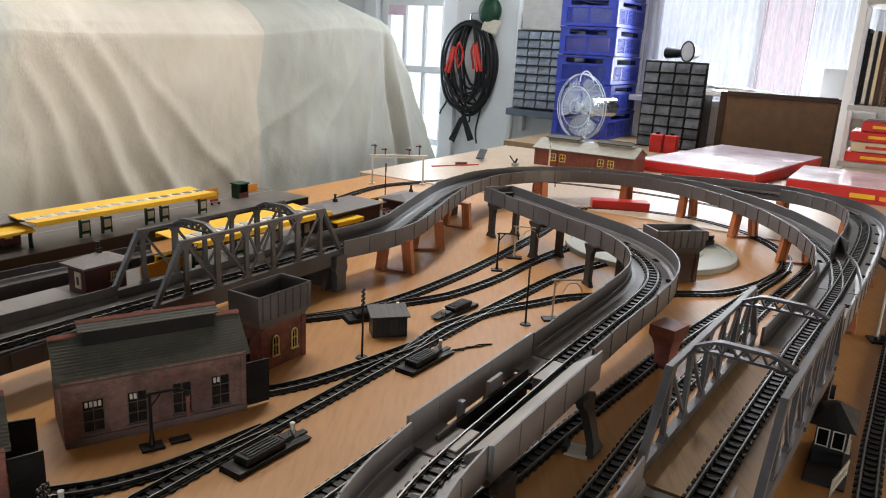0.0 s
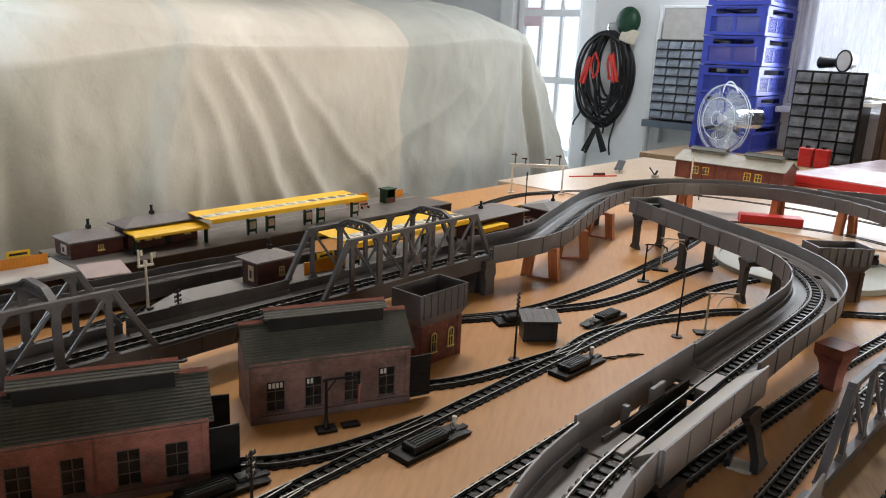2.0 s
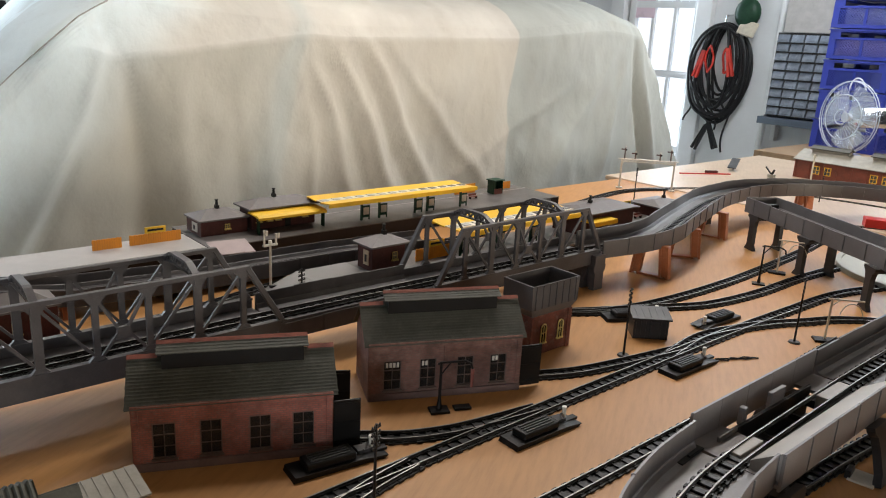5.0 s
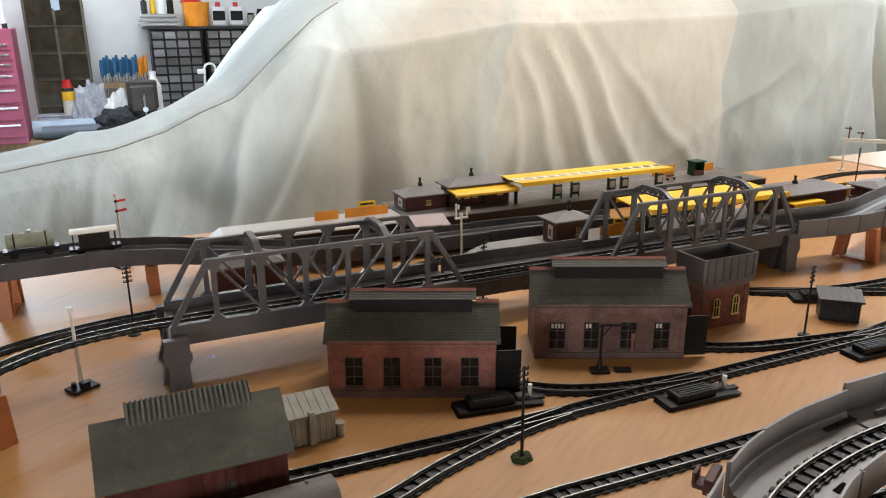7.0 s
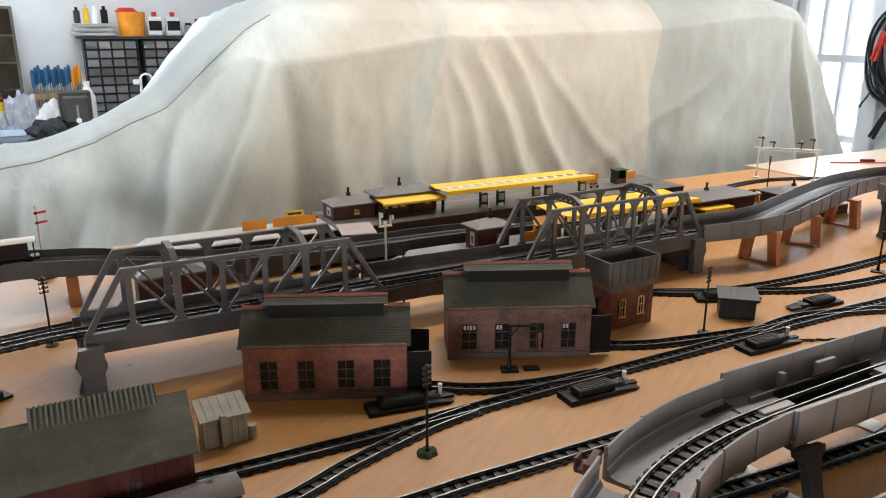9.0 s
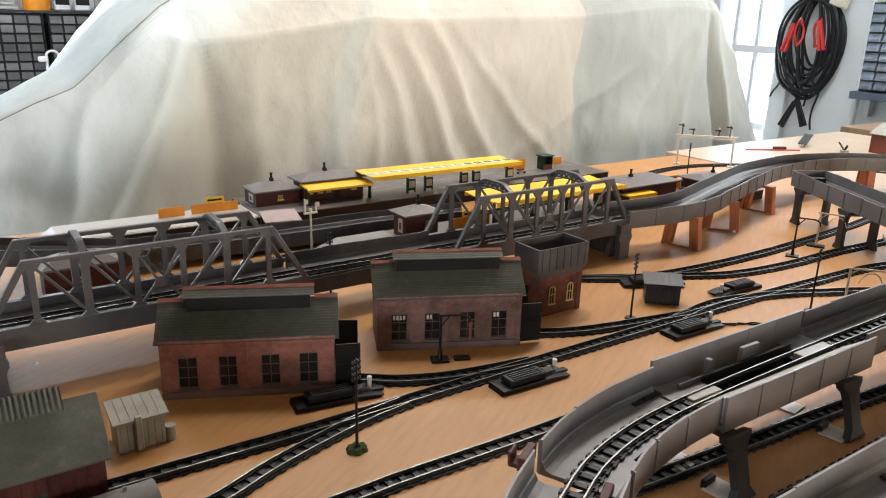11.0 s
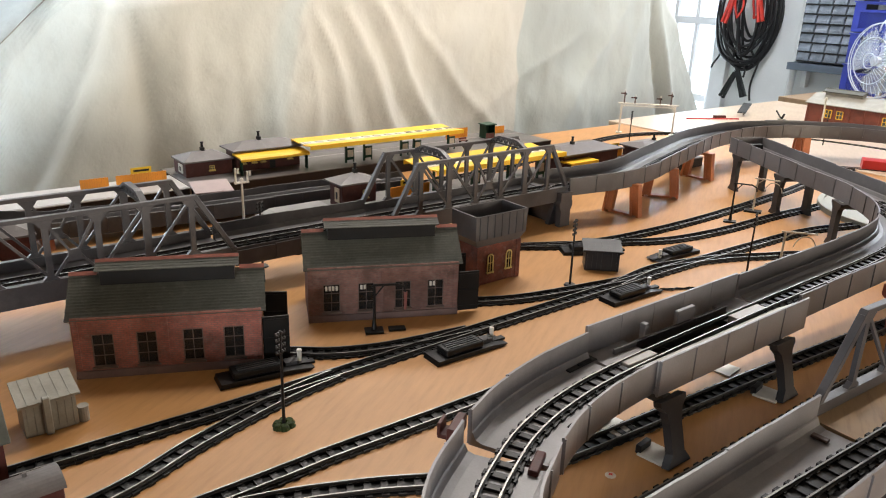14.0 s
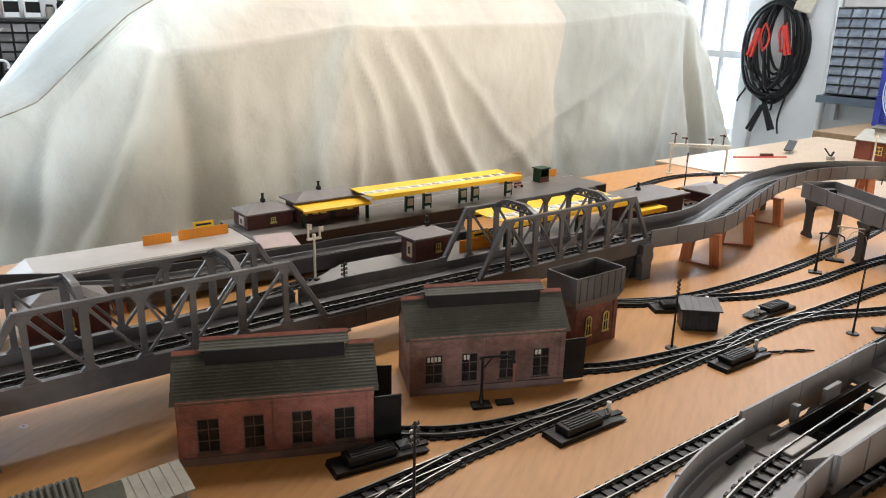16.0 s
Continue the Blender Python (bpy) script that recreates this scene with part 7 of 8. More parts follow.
def hand_lamp():
    h = thing("hand_lamp", "black hand lamp with a round silver reflector", "hand lamp", at(4.5, 1.1, 0.42, -25))
    part("handle", cyl(cyl(bmesh.new(), (0.0, 0.085, 0.045), 0.034, 0.09, 18, 0.026, 90), (0.0, 0.02, 0.047), 0.024, 0.06, 18, 0.022, 90), BLACK, h)
    shell = part("reflector", cyl(bmesh.new(), (0.0, -0.045, 0.055), 0.034, 0.06, 28, 0.056, 0, -90, -12), SILVER, h, "round silver reflector")
    part("rim", tube(bmesh.new(), [(-0.03 + 0.012 * math.cos(a), -0.039 + 0.056 * math.cos(a), 0.055 + 0.056 * math.sin(a)) for a in np.linspace(0, math.tau, 33)], 0.005, 8), BLACK, shell)
    part("glass", cyl(bmesh.new(), (-0.031, -0.039, 0.055), 0.05, 0.004, 28, None, 0, -90, -12), RAMP, shell, "domed lamp glass")


hand_lamp()
for y in (1.035, 1.115):
    tin = thing("oil_tin", "square red metal tin with a pale label", "tin", at(4.2, y, -0.075), group="red tins")
    part("can", boxes(((0, 0, 0.05), (0.05, 0.07, 0.1))), RED, tin, bevel=0.004)
    part("label_band", boxes(((-0.0255, 0, 0.045), (0.001, 0.05, 0.03))), CARDRED, tin)
    part("cap", cyl(bmesh.new(), (0, 0, 0.106), 0.012, 0.014, 12), BLACK, tin)


def desk_fan():
    f = thing("desk_fan", "desk fan with clear blades, wire guard and chrome motor", "fan", at(4.1, 1.55, -0.075, -23))
    part("base", cyl(bmesh.new(), (0.05, 0, 0.012), 0.085, 0.024, 28, 0.06), FANCLEAR, f, smooth=False)
    part("stem", cyl(bmesh.new(), (0.06, 0, 0.1), 0.014, 0.18, 12), CHROME, f)
    R, zc = 0.185, 0.215
    g = bmesh.new()
    for s, x0 in ((-1, 0.0), (1, 0.03)):
        for k in range(36):
            a = k * math.tau / 36
            pts = []
            for q in np.linspace(0.16, 1.0, 7):
                pts.append((x0 + s * 0.045 * math.cos(q * 1.45), R * q * math.cos(a), zc + R * q * math.sin(a)))
            tube(g, pts, 0.0007, 4)
    part("guard", g, FANCLEAR, f, "pale wire guard")
    ring = bmesh.new()
    for rr, x in ((R, 0.015), (R * 0.99, 0.0), (R * 0.62, -0.03), (R * 0.2, -0.045)):
        tube(ring, [(x, rr * math.cos(a), zc + rr * math.sin(a)) for a in np.linspace(0, math.tau, 49)], 0.0026, 6)
    part("guard_ring", ring, FANCLEAR, f)
    for k in range(3):
        b = bmesh.new()
        rows = []
        for i in range(7):
            q = 0.2 + 0.7 * i / 6
            row = []
            for j in range(6):
                a = k * math.tau / 3 + 0.4 + (j / 5 - 0.5) * 1.75 * (0.55 + 0.45 * math.sin(q * 2.6))
                row.append((0.012 + 0.022 * (j / 5 - 0.5), R * q * math.cos(a), zc + R * q * math.sin(a)))
            rows.append([b.verts.new(p) for p in row])
        lower = [[b.verts.new(v.co + Vector((0.0025, 0, 0))) for v in row] for row in rows]
        for r0, r1 in zip(rows, rows[1:]):
            for i in range(5):
                b.faces.new((r0[i], r0[i + 1], r1[i + 1], r1[i]))
        for r0, r1 in zip(lower, lower[1:]):
            for i in range(5):
                b.faces.new((r0[i], r1[i], r1[i + 1], r0[i + 1]))
        part("blade", b, FANGLASS, f, "clear bluish fan blade", smooth=True)
    part("hub", cyl(bmesh.new(), (0.0, 0, zc), 0.026, 0.03, 18, 0.02, 0, 90), FANCLEAR, f)
    part("motor", cyl(cyl(bmesh.new(), (0.16, 0, zc), 0.058, 0.2, 24, None, 0, 90), (0.275, 0, zc), 0.058, 0.03, 24, 0.03, 0, 90), CHROME, f, "chrome motor housing")
    part("carry_handle", tube(bmesh.new(), [(0.06 + 0.03 * math.cos(a), 0.05 * math.sin(a * 0.5), zc + R * 0.75 + 0.06 * math.sin(a)) for a in np.linspace(0, math.pi, 10)], 0.004, 6), FANCLEAR, f)


FANGLASS = clear_surface("clear_blue_acrylic", (0.8, 0.88, 1.0), 0.06, 0.45, 0.6)
desk_fan()
bd = thing("framed_panel", "brown cloth loudspeaker panel in a dark wooden frame", "panel", at(4.0, 0.485, -0.07, 2))
part("cloth", boxes(((0, 0, 0.19), (0.012, 0.5, 0.32))), BROWNCLOTH, bd)
for y in (-0.265, 0.265):
    part("frame_post", boxes(((0, y, 0.18), (0.03, 0.03, 0.36))), DARKWOOD, bd, bevel=0.002)
for z in (0.012, 0.352):
    part("frame_rail", boxes(((0, 0, z), (0.032, 0.5, 0.024))), DARKWOOD, bd, bevel=0.002)
part("strut", boxes(((0.1, 0, 0.16), (0.012, 0.04, 0.34), 0, -28)), DARKWOOD, bd)
lg = thing("ledge", "white window ledge shelf", "shelf", at(4.6, 0.72, 0.255))
part("board", boxes(((0, 0, 0), (0.35, 0.86, 0.02))), FRAMEWHITE, lg, bevel=0.002)
for y in (-0.38, 0.38):
    part("support", boxes(((0.05, y, -0.17), (0.03, 0.03, 0.32))), FRAMEWHITE, lg)
rng = random.Random(11)
for k in range(5):
    pp = thing("paper_sheets", "loose flat papers and card on the ledge", "papers", at(4.5 + 0.02 * k, 0.62 + 0.07 * k, 0.265 + 0.006 * k, rng.uniform(-25, 25)))
    part("sheet", boxes(((0, 0, 0.003), (0.17, 0.28, 0.005))), (FRAMEWHITE, DARKGREY, WHITE, RAMP, FRAMEWHITE)[k], pp)
gb = thing("green_carton", "small bright green and white carton on the sill", "carton", at(4.72, 0.33, 0.265))
part("carton", boxes(((0, 0, 0.08), (0.06, 0.12, 0.16))), FRAMEWHITE, gb, bevel=0.002)


def record_shelf():
    s = thing("shelf_unit", "white shelf unit packed with old files and red boxes", "shelf unit", at(3.62, -0.17, FLOOR_Z))
    for y in (0.35, -0.75):
        part("upright", boxes(((0.0, y, 0.85), (0.035, 0.03, 1.7)), ((0.3, y, 0.85), (0.035, 0.03, 1.7))), FRAMEWHITE, s, bevel=0.002)
    for z in (0.55, 0.84, 1.075, 1.5):
        part("shelf_board", boxes(((0.15, -0.2, z), (0.34, 1.08, 0.022))), RAMP, s, bevel=0.002)
    return s


record_shelf()
rng = random.Random(3)
y = 0.15
while y > -0.85:
    w = rng.uniform(0.006, 0.016)
    m = rng.choice((CARDTAN, CARDTAN, WHITE, DARKWOOD, BLACK, CREAM, BROWNCLOTH))
    b = thing("file_folder", "old upright paper file on the shelf", "file", at(3.66, y - w / 2, FLOOR_Z + 1.0865, rng.uniform(-2, 2)), group="files on the shelf")
    part("cover", boxes(((0.1, 0, 0.15), (0.22, w, 0.3 + rng.uniform(-0.02, 0.02)))), m, b)
    y -= w + 0.0015
for k, (m, w) in enumerate(((CARDRED, 0.34), (CARDTAN, 0.33), (CARDRED, 0.36), (CARDRED, 0.3))):
    b = thing("model_box", "red and cream cardboard box stacked on the shelf", "box", at(3.74, -0.02 - 0.01 * k, FLOOR_Z + 0.852 + 0.043 * k, rng.uniform(-3, 3)), group="stacked boxes")
    part("carton", boxes(((0, 0, 0.02), (0.22, w, 0.04))), m, b, bevel=0.002)
    part("lettering_bar", boxes(((-0.1106, 0.05, 0.02), (0.001, 0.12, 0.012))), YELLOW if m is CARDRED else CARDRED, b)


# ---- cables by the door ----
def jump_leads():
    c = thing("jump_lead_coil", "coil of black cable and red jump leads hung by the door", "cable coil", at(4.89, 2.735, 0.3))
    part("hook", tube(bmesh.new(), [(0.055, 0, 0.38), (-0.03, 0, 0.37), (-0.04, 0, 0.35), (-0.03, 0, 0.31), (0.0, 0, 0.3)], 0.006, 8), CHROME, c)
    rng = random.Random(21)
    for k in range(18):
        red_one = k in (2, 6)
        ry, rz = rng.uniform(0.15, 0.225), rng.uniform(0.26, 0.335)
        if red_one:
            ry, rz = 0.025, 0.09
        elif k > 11:
            ry, rz = rng.uniform(0.05, 0.14), rng.uniform(0.2, 0.29)
        oy, oz, ox = rng.uniform(-0.02, 0.02), rng.uniform(-0.03, 0.0), rng.uniform(-0.05, 0.02)
        if red_one:
            oy, oz, ox = (0.07 if k == 2 else -0.06), -0.15, -0.06
        ph = rng.uniform(0, 6)
        pts = []
        for a in np.linspace(0, math.tau, 49):
            pts.append((ox + 0.012 * math.sin(3 * a + ph), oy + ry * math.sin(a) * (1 + 0.05 * math.sin(2 * a + ph)), oz + (0.32 - rz) + rz * math.cos(a) * (1 + 0.03 * math.sin(3 * a + ph))))
        part("red_lead" if red_one else "cable_loop", tube(bmesh.new(), pts, 0.0075 if red_one else 0.009, 8), REDCABLE if red_one else RUBBER, c)
    for y, z, m, t in ((0.13, 0.03, REDCABLE, 16), (-0.1, 0.05, REDCABLE, -14), (0.05, -0.47, RUBBER, 24), (-0.05, -0.45, RUBBER, -24)):
        bm = bmesh.new()
        for s in (-1, 1):
            bar(bm, (-0.085, s * 0.006, 0.11), (-0.085, s * 0.014, -0.08), 0.016, 0.02)
        box(bm, (-0.085, 0, 0.02), (0.012, 0.03, 0.02))
        part("clamp", bm, m, c, "spring clamp of a jump lead", pose(0, y, z, t, 0, 0))
    for k, (y0, y1, z1) in enumerate(((0.06, 0.03, -0.42), (0.02, -0.02, -0.4), (-0.06, -0.07, -0.33), (0.19, 0.21, -0.36), (-0.1, -0.11, -0.55))):
        pts = [(-0.03, y0 + (y1 - y0) * s + 0.02 * math.sin(s * 5 + k), -0.2 + (z1 + 0.2) * s) for s in np.linspace(0, 1, 12)]
        part("cable_tail", tube(bmesh.new(), pts, 0.007, 8), RUBBER, c)
    return c


jump_leads()
cap = thing("cloth_cap", "green and cream cap hanging on a peg", "cap", at(4.88, 2.6, 0.69))
bm = bmesh.new()
bmesh.ops.create_uvsphere(bm, u_segments=18, v_segments=10, radius=0.09, matrix=Matrix.Diagonal((0.6, 1, 1.1, 1)))
part("crown", bm, GREEN, cap, smooth=True)
part("peak", boxes(((-0.03, -0.03, -0.1), (0.02, 0.13, 0.1), 0, 12, 15)), CREAM, cap, bevel=0.008)
pole = thing("pipe", "white painted pipe leaning down the end wall", "pipe", at(4.86, 2.36, FLOOR_Z, 0))
part("pipe", tube(bmesh.new(), [(0, 0.05, 0.0), (0, 0.0, 0.8), (0.01, -0.01, 1.6)], 0.02, 10), FRAMEWHITE, pole)


# ---- workbench beyond the car ----
wkb = thing("workbench", "cluttered timber workbench along the garage wall", "workbench", at(0.2, 5.78, -0.33))
part("top", boxes(((0, 0, -0.025), (3.0, 0.62, 0.05))), BENCH, wkb, bevel=0.003)
for x in (-1.4, 0.0, 1.4):
    for y in (-0.26, 0.26):
        part("leg", boxes(((x, y, -0.26), (0.08, 0.08, 0.42))), BENCH, wkb)


def tool_chest():
    c = thing("tool_chest", "pink metal tool chest of shallow drawers", "tool chest", at(-0.78, 5.62, -0.33))
    part("case", boxes(((0, 0, 0.36), (0.5, 0.4, 0.72))), PINKMETAL, c, bevel=0.004)
    for i, (z, h) in enumerate(((0.04, 0.1), (0.15, 0.1), (0.26, 0.1), (0.37, 0.08), (0.46, 0.06), (0.53, 0.05), (0.59, 0.05))):
        d = part("drawer", boxes(((0, -0.206, z + h / 2), (0.47, 0.012, h - 0.008))), PINKMETAL, c, bevel=0.002)
        part("pull", boxes(((0, -0.216, z + h - 0.018), (0.44, 0.01, 0.012))), CHROME, d)
    return c


tool_chest()


RACKMETAL = surface("dull_rack_metal", (0.16, 0.14, 0.11), 0.5, 0.5, var=0.3, scale=20)
SMOKEDRAWER = surface("smoky_brown_drawer", (0.055, 0.045, 0.03), 0.15, var=0.4, scale=14, each=0.4)


def cabinet_on(u, z, label, wide, high, cols, rows, face, shell, gap):
    return drawer_cabinet("parts_drawer_cabinet", label, at(u, 5.86, z, 90), wide, 0.2, high, cols, rows, shell, face, gap)


cabinet_on(-0.29, -0.33, "metal rack of large smoky brown parts drawers", 0.38, 0.92, 2, 5, SMOKEDRAWER, RACKMETAL, 0.018)
PALEDRAWER = surface("pale_parts_drawer", (0.19, 0.187, 0.19), 0.12, var=0.12, scale=8, each=0.65)
cabinet_on(0.495, -0.33, "black cabinet of small pale parts drawers", 0.36, 0.7, 4, 11, PALEDRAWER, BLACK, 0.014)
cabinet_on(0.885, -0.33, "black cabinet of small pale parts drawers", 0.36, 0.7, 4, 11, PALEDRAWER, BLACK, 0.014)
rail = thing("tool_rail", "row of blue handled tools standing in a wooden rail", "tool rack", at(0.11, 5.9, -0.02))
part("rail", boxes(((0, 0.06, 0.0), (0.32, 0.1, 0.04)), ((-0.15, 0.06, -0.155), (0.02, 0.08, 0.31)), ((0.15, 0.06, -0.155), (0.02, 0.08, 0.31))), BENCH, rail)
for i in range(15):
    m = BLUEGRIP if i < 12 else ORANGE
    t = thing("screwdriver", "blue handled screwdriver in the tool rail" if i < 12 else "orange handled screwdriver in the tool rail", "screwdriver", at(-0.035 + i * 0.0215, 5.93 + 0.03 * (i % 2), 0.02 + 0.015 * (i % 3)), group="screwdrivers")
    part("handle", cyl(cyl(bmesh.new(), (0, 0, 0.07), 0.012, 0.1, 10, 0.0135), (0, 0, 0.13), 0.0135, 0.03, 10, 0.008), m, t)
    part("blade", cyl(bmesh.new(), (0, 0, -0.06), 0.004, 0.16, 8), CHROME, t)
shelf = thing("clutter_shelf", "grey shelf above the parts cabinets", "shelf", at(0.7, 5.96, 0.375))
part("board", boxes(((0, 0, 0.008), (0.84, 0.24, 0.016))), DARKGREY, shelf)
tray = thing("metal_tray", "grey stacked metal trays on the shelf", "tray", at(0.39, 5.93, 0.391))
for k in range(3):
    part("tray", boxes(((0, 0, 0.015 + 0.03 * k), (0.28 - 0.02 * k, 0.2, 0.022))), SILVER, tray, bevel=0.004)
for k, (u, r, h, m, cm) in enumerate(((0.3, 0.022, 0.11, DARKGREY, BLACK), (0.36, 0.02, 0.13, YELLOW, WHITE), (0.42, 0.03, 0.12, FRAMEWHITE, FRAMEWHITE), (0.48, 0.024, 0.12, BLACK, BLACK))):
    b = thing("small_bottle", "small bottle standing on the trays", "bottle", at(u, 5.93, 0.48), group="small bottles")
    part("body", cyl(bmesh.new(), (0, 0, h * 0.4), r, h * 0.8, 14), m, b)
    part("cap", cyl(bmesh.new(), (0, 0, h * 0.9), r * 0.5, h * 0.2, 10), cm, b)
bucket = thing("bucket", "orange plastic tub with a red lid", "tub", at(0.66, 5.93, 0.391))
part("tub", cyl(bmesh.new(), (0, 0, 0.085), 0.085, 0.17, 24, 0.1), ORANGE, bucket, bevel=0.0)
part("lid", cyl(bmesh.new(), (-0.03, 0, 0.185), 0.085, 0.03, 24, 0.05), RED, bucket)
for k in range(2):
    b = thing("glue_bottle", "white and black labelled bottle with red cap", "bottle", at(0.82 + 0.13 * k, 5.93, 0.391), group="glue bottles")
    part("body", boxes(((0, 0, 0.07), (0.1, 0.06, 0.14))), FRAMEWHITE, b, bevel=0.01)
    part("label_band", boxes(((0, -0.0312, 0.075), (0.09, 0.001, 0.07))), BLACK, b)
    part("cap", cyl(bmesh.new(), (0, 0, 0.155), 0.018, 0.035, 12), RED, b)
vice = thing("bench_vice", "dark grey cast-iron bench vice", "vice", at(0.2, 5.56, -0.33))
part("body", boxes(((0, 0, 0.09), (0.13, 0.1, 0.18)), ((0, 0, 0.27), (0.2, 0.08, 0.2)), ((0, -0.1, 0.25), (0.16, 0.06, 0.18))), VICE, vice, bevel=0.012)
part("screw", cyl(bmesh.new(), (0, -0.16, 0.19), 0.018, 0.14, 12, None, 90), CHROME, vice)
part("handle", cyl(bmesh.new(), (0, -0.22, 0.19), 0.008, 0.2, 8), CHROME, vice)
bo = thing("white_bottle", "tall white plastic bottle beside the vice", "bottle", at(0.29, 5.68, -0.33))
part("body", cyl(cyl(bmesh.new(), (0, 0, 0.16), 0.05, 0.32, 18), (0, 0, 0.35), 0.05, 0.07, 18, 0.02), FRAMEWHITE, bo)
part("cap", cyl(bmesh.new(), (0, 0, 0.4), 0.022, 0.04, 12), FRAMEWHITE, bo)


def heap(name, label, category, u, v, z, sx, sy, sz, material, seed):
    h = thing(name, label, category, at(u, v, z))
    bm = bmesh.new()
    bmesh.ops.create_icosphere(bm, subdivisions=4, radius=1.0)
    for w in bm.verts:
        n = noise.noise(w.co * 2.2 + Vector((seed, 0, 0))) * 0.35 + noise.noise(w.co * 6 + Vector((seed, 3, 0))) * 0.16 + 0.1 * creased(w.co.x * 2.6 + w.co.z, w.co.y * 2.6 - w.co.z * 1.7, seed)
        w.co *= 1 + n
        w.co.z = max(w.co.z, -0.35)
        w.co = Vector((w.co.x * sx, w.co.y * sy, (w.co.z + 0.35) * sz))
    part("cloth", bm, material, h, smooth=False)
    return h


BAG = surface("crumpled_clear_bag", (0.42, 0.44, 0.5), 0.18, var=0.25, scale=20, grain=90, bump=0.4, depth=0.004)
heap("rag_pile", "crumpled heap of dark oily rags", "rags", 0.05, 5.55, -0.33, 0.19, 0.11, 0.13, RAG, 3.0)
heap("paper_towel", "crumpled white paper towel on the bench", "paper towel", 0.045, 5.7, -0.33, 0.1, 0.07, 0.2, FRAMEWHITE, 8.0)
heap("plastic_bag", "crumpled pale plastic bag on the bench", "bag", -0.13, 5.7, -0.33, 0.12, 0.08, 0.25, BAG, 14.0)
PALEBLUE = surface("pale_blue_vinyl", (0.36, 0.46, 0.56), 0.4, var=0.12, scale=12)
for u, v, r, L, m, lab in ((-0.28, 5.62, 0.06, 0.46, PALEBLUE, "roll of pale blue vinyl on the bench"), (-0.2, 5.515, 0.045, 0.5, CABINET, "roll of dark blue cloth on the bench")):
    ro = thing("fabric_roll", lab, "roll", at(u, v, -0.33 + r))
    part("roll", cyl(bmesh.new(), (0, 0, 0), r, L, 20, None, 0, 90), m, ro)
    part("core", cyl(bmesh.new(), (0, 0, 0), r * 0.4, L + 0.006, 12, None, 0, 90), CARDTAN, ro)
can = thing("spray_can", "yellow and white spray can with a red cap", "spray can", at(-0.27, 5.76, -0.19))
part("body", cyl(bmesh.new(), (0, 0, 0.09), 0.042, 0.18, 20), WHITE, can)
part("label_band", cyl(bmesh.new(), (0, 0, 0.125), 0.0425, 0.06, 20), YELLOW, can)
part("dark_band", cyl(bmesh.new(), (0, 0, 0.168), 0.0424, 0.024, 20), DARKGREY, can)
part("cap", cyl(bmesh.new(), (0, 0, 0.207), 0.034, 0.055, 16, 0.026), RED, can)

tub = thing("plastic_box", "cloudy plastic storage box on the workbench", "box", at(-0.33, 5.78, -0.33))
part("body", boxes(((0, 0, 0.065), (0.3, 0.14, 0.13))), BAG, tub, bevel=0.008)
part("lid", boxes(((0, 0, 0.135), (0.31, 0.15, 0.01))), BAG, tub, bevel=0.003)
strip = thing("hanging_sleeve", "pale blue plastic sleeve hanging over the workbench", "sleeve", at(-0.26, 5.6, 0.5))
part("sleeve", prism(bmesh.new(), [(-0.028, 0.02), (-0.01, 0.0), (0.02, 0.005), (0.03, 0.5), (0.012, 0.56), (-0.012, 0.56), (-0.03, 0.5)], 0.02), PALEBLUE, strip, bevel=0.004)
part("cord", tube(bmesh.new(), [(0, 0, 0.55), (0.004, 0, 0.8), (0, 0, 1.15)], 0.003, 6), WHITE, strip)
hose = thing("hanging_hose", "white plastic hose hanging from the ceiling", "hose", at(-0.6, 5.5, 0.42))
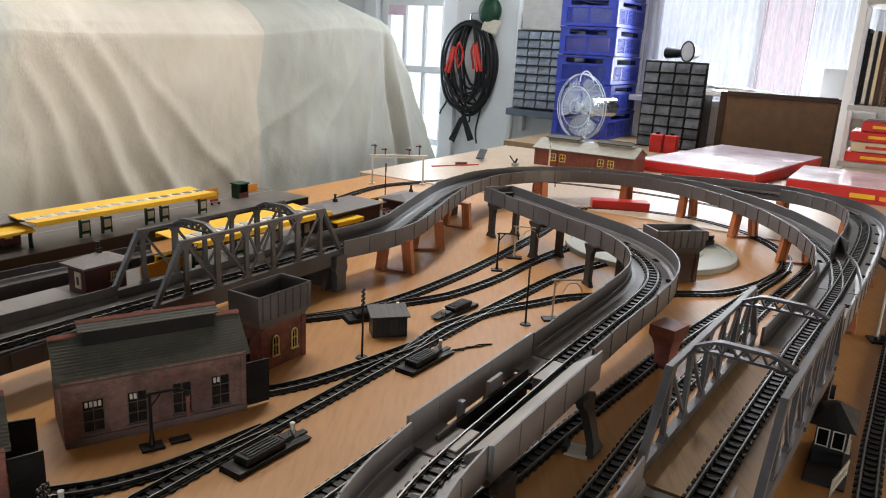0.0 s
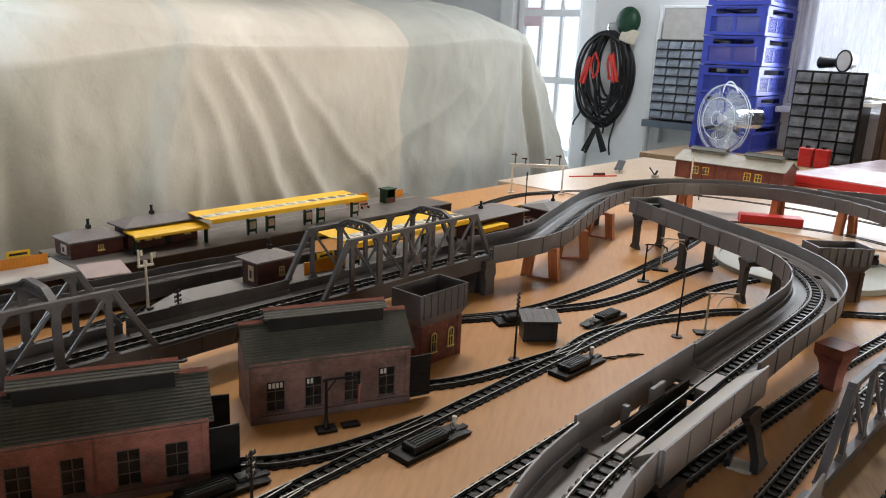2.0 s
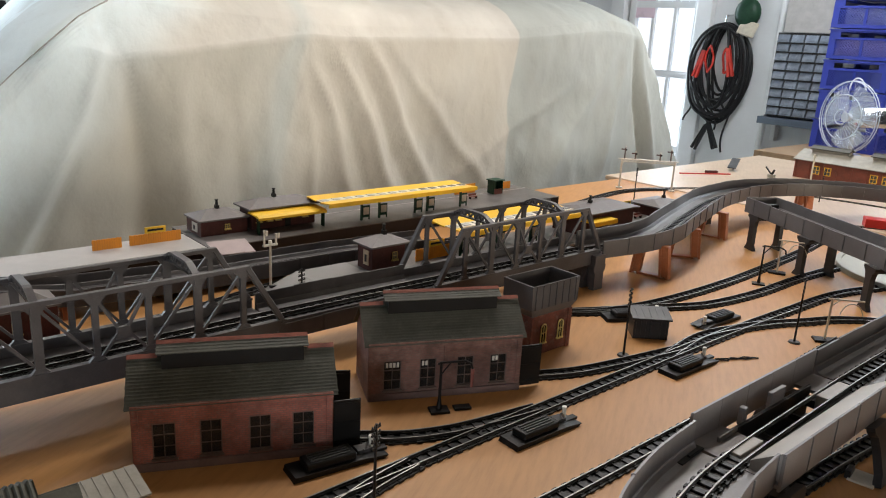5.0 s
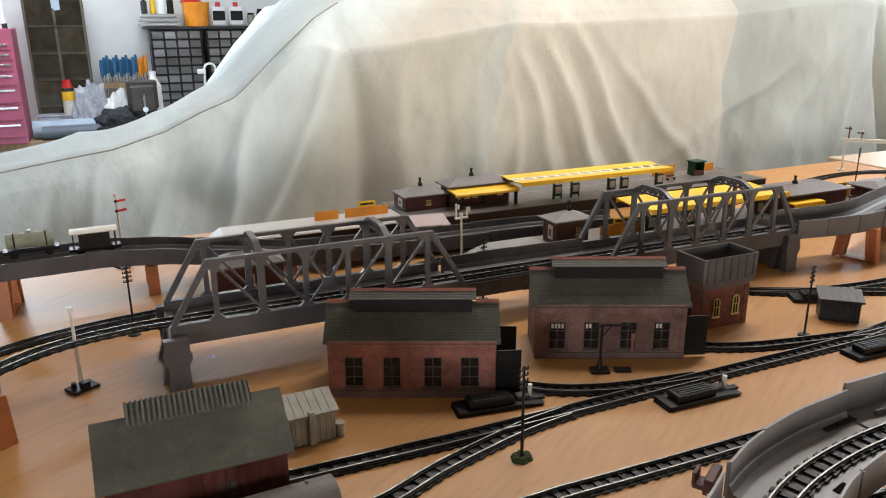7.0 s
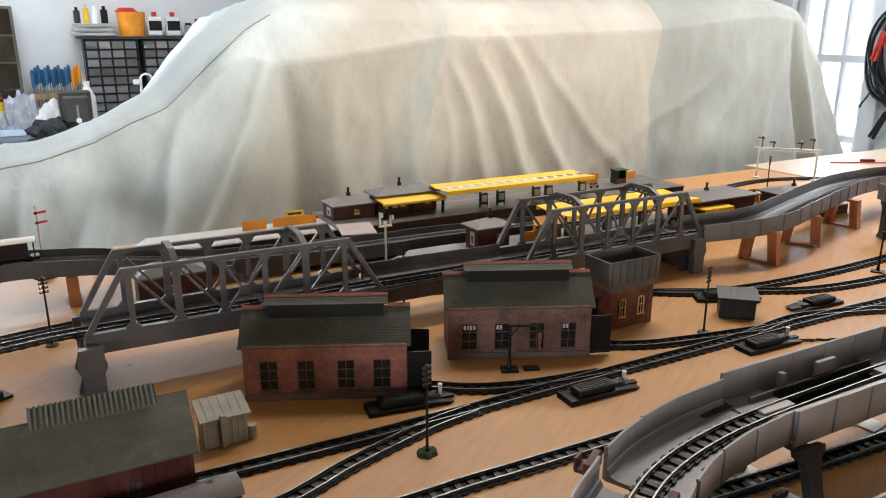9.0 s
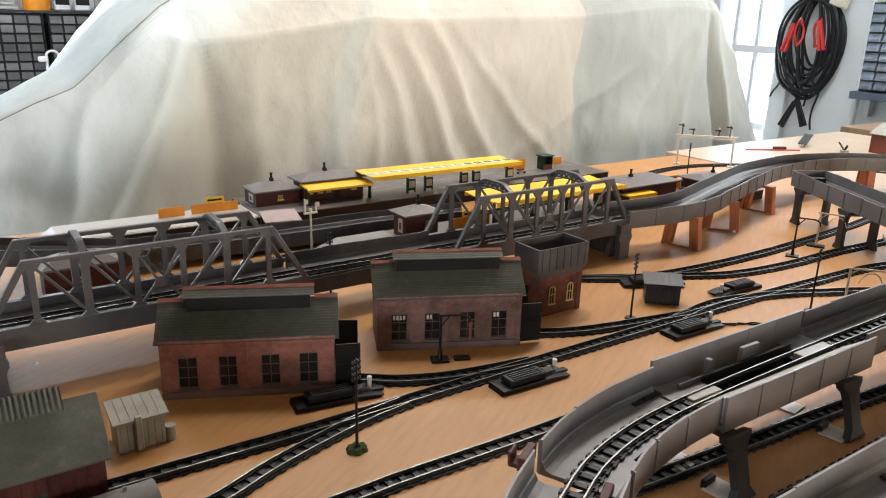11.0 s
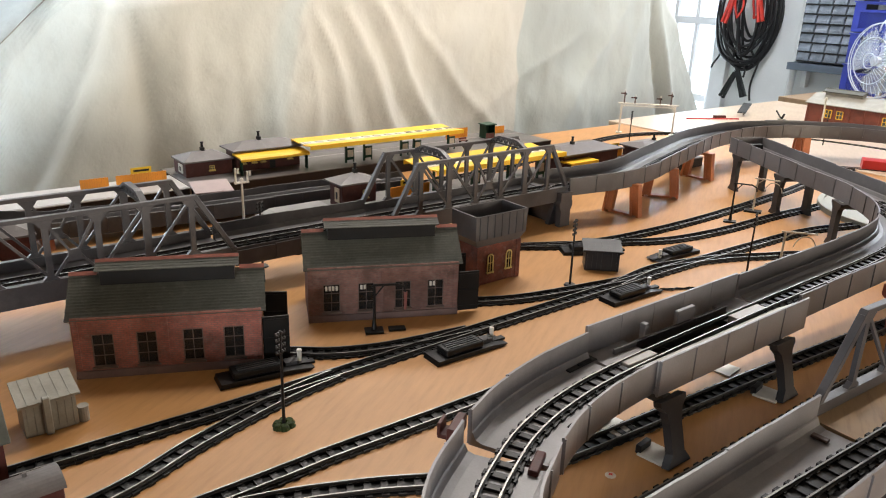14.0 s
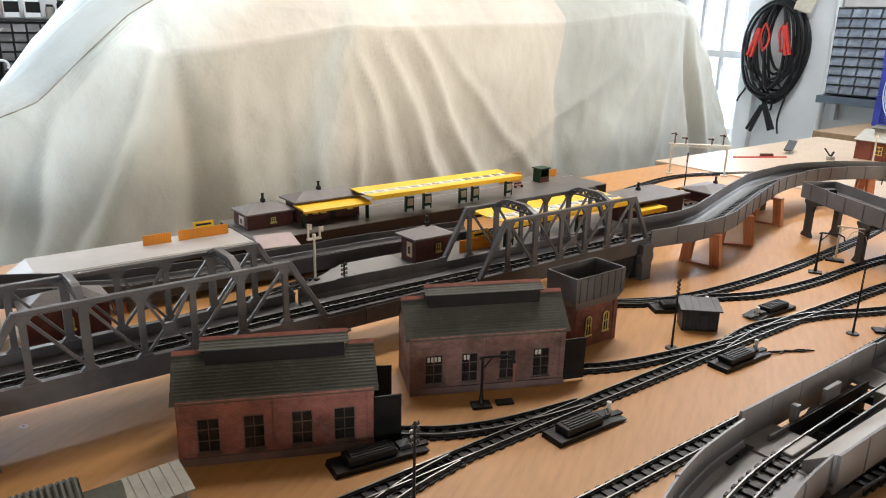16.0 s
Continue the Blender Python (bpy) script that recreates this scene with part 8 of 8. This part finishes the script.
part("hose", tube(bmesh.new(), [(0.03, 0, 0.0), (0.02, 0, 0.1), (-0.01, 0, 0.35), (-0.03, 0, 0.7), (-0.03, 0, 1.23)], 0.022, 10), FRAMEWHITE, hose)
part("nozzle", cyl(bmesh.new(), (0.034, 0, -0.02), 0.017, 0.05, 10), DARKGREY, hose)
loop = thing("white_cable", "white cable end hooked over the parts cabinet", "cable", at(0.7, 5.62, 0.1))
part("cable", tube(bmesh.new(), [(0.038 * math.cos(a) - 0.02, 0.0, 0.034 * math.sin(a)) for a in np.linspace(-0.6, 3.4, 18)] + [(-0.08, 0.0, -0.43)], 0.008, 8), FRAMEWHITE, loop)
part("plug", boxes(((-0.085, 0, -0.02), (0.05, 0.03, 0.035))), FRAMEWHITE, loop, bevel=0.006)
for u, r, h, m in ((1.06, 0.03, 0.1, HUT), (1.13, 0.025, 0.13, BLACK)):
    jar = thing("small_bottle", "small dark pot standing on the shelf", "bottle", at(u, 5.93, 0.391), group="small bottles")
    part("body", cyl(bmesh.new(), (0, 0, h * 0.4), r, h * 0.8, 14), m, jar)
    part("cap", cyl(bmesh.new(), (0, 0, h * 0.88), r * 0.8, h * 0.16, 12), BLACK, jar)

# ---- unseen ceiling fittings ----
sl = thing("unseen_strip_light", "fluorescent strip light under the ceiling", "ceiling light", at(1.55, 1.2, 1.6))
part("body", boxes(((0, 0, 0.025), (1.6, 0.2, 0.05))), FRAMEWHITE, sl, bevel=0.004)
# the next three fittings are added to go with the fill lamps
sl2 = thing("unseen_strip_light", "unseen ceiling fitting added for the end wall fill lamp", "ceiling light", at(3.75, 1.75, 1.6))
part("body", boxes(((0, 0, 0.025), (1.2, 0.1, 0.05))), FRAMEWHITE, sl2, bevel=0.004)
sl3 = thing("unseen_strip_light", "unseen ceiling fitting added for the bench fill lamp", "ceiling light", at(0.0, 4.5, 1.6))
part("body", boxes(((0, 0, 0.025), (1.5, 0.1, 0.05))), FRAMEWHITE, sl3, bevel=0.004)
sl4 = thing("unseen_strip_light", "unseen ceiling fitting added for the fill lamp above the car", "ceiling light", at(1.3, 2.45, 1.6))
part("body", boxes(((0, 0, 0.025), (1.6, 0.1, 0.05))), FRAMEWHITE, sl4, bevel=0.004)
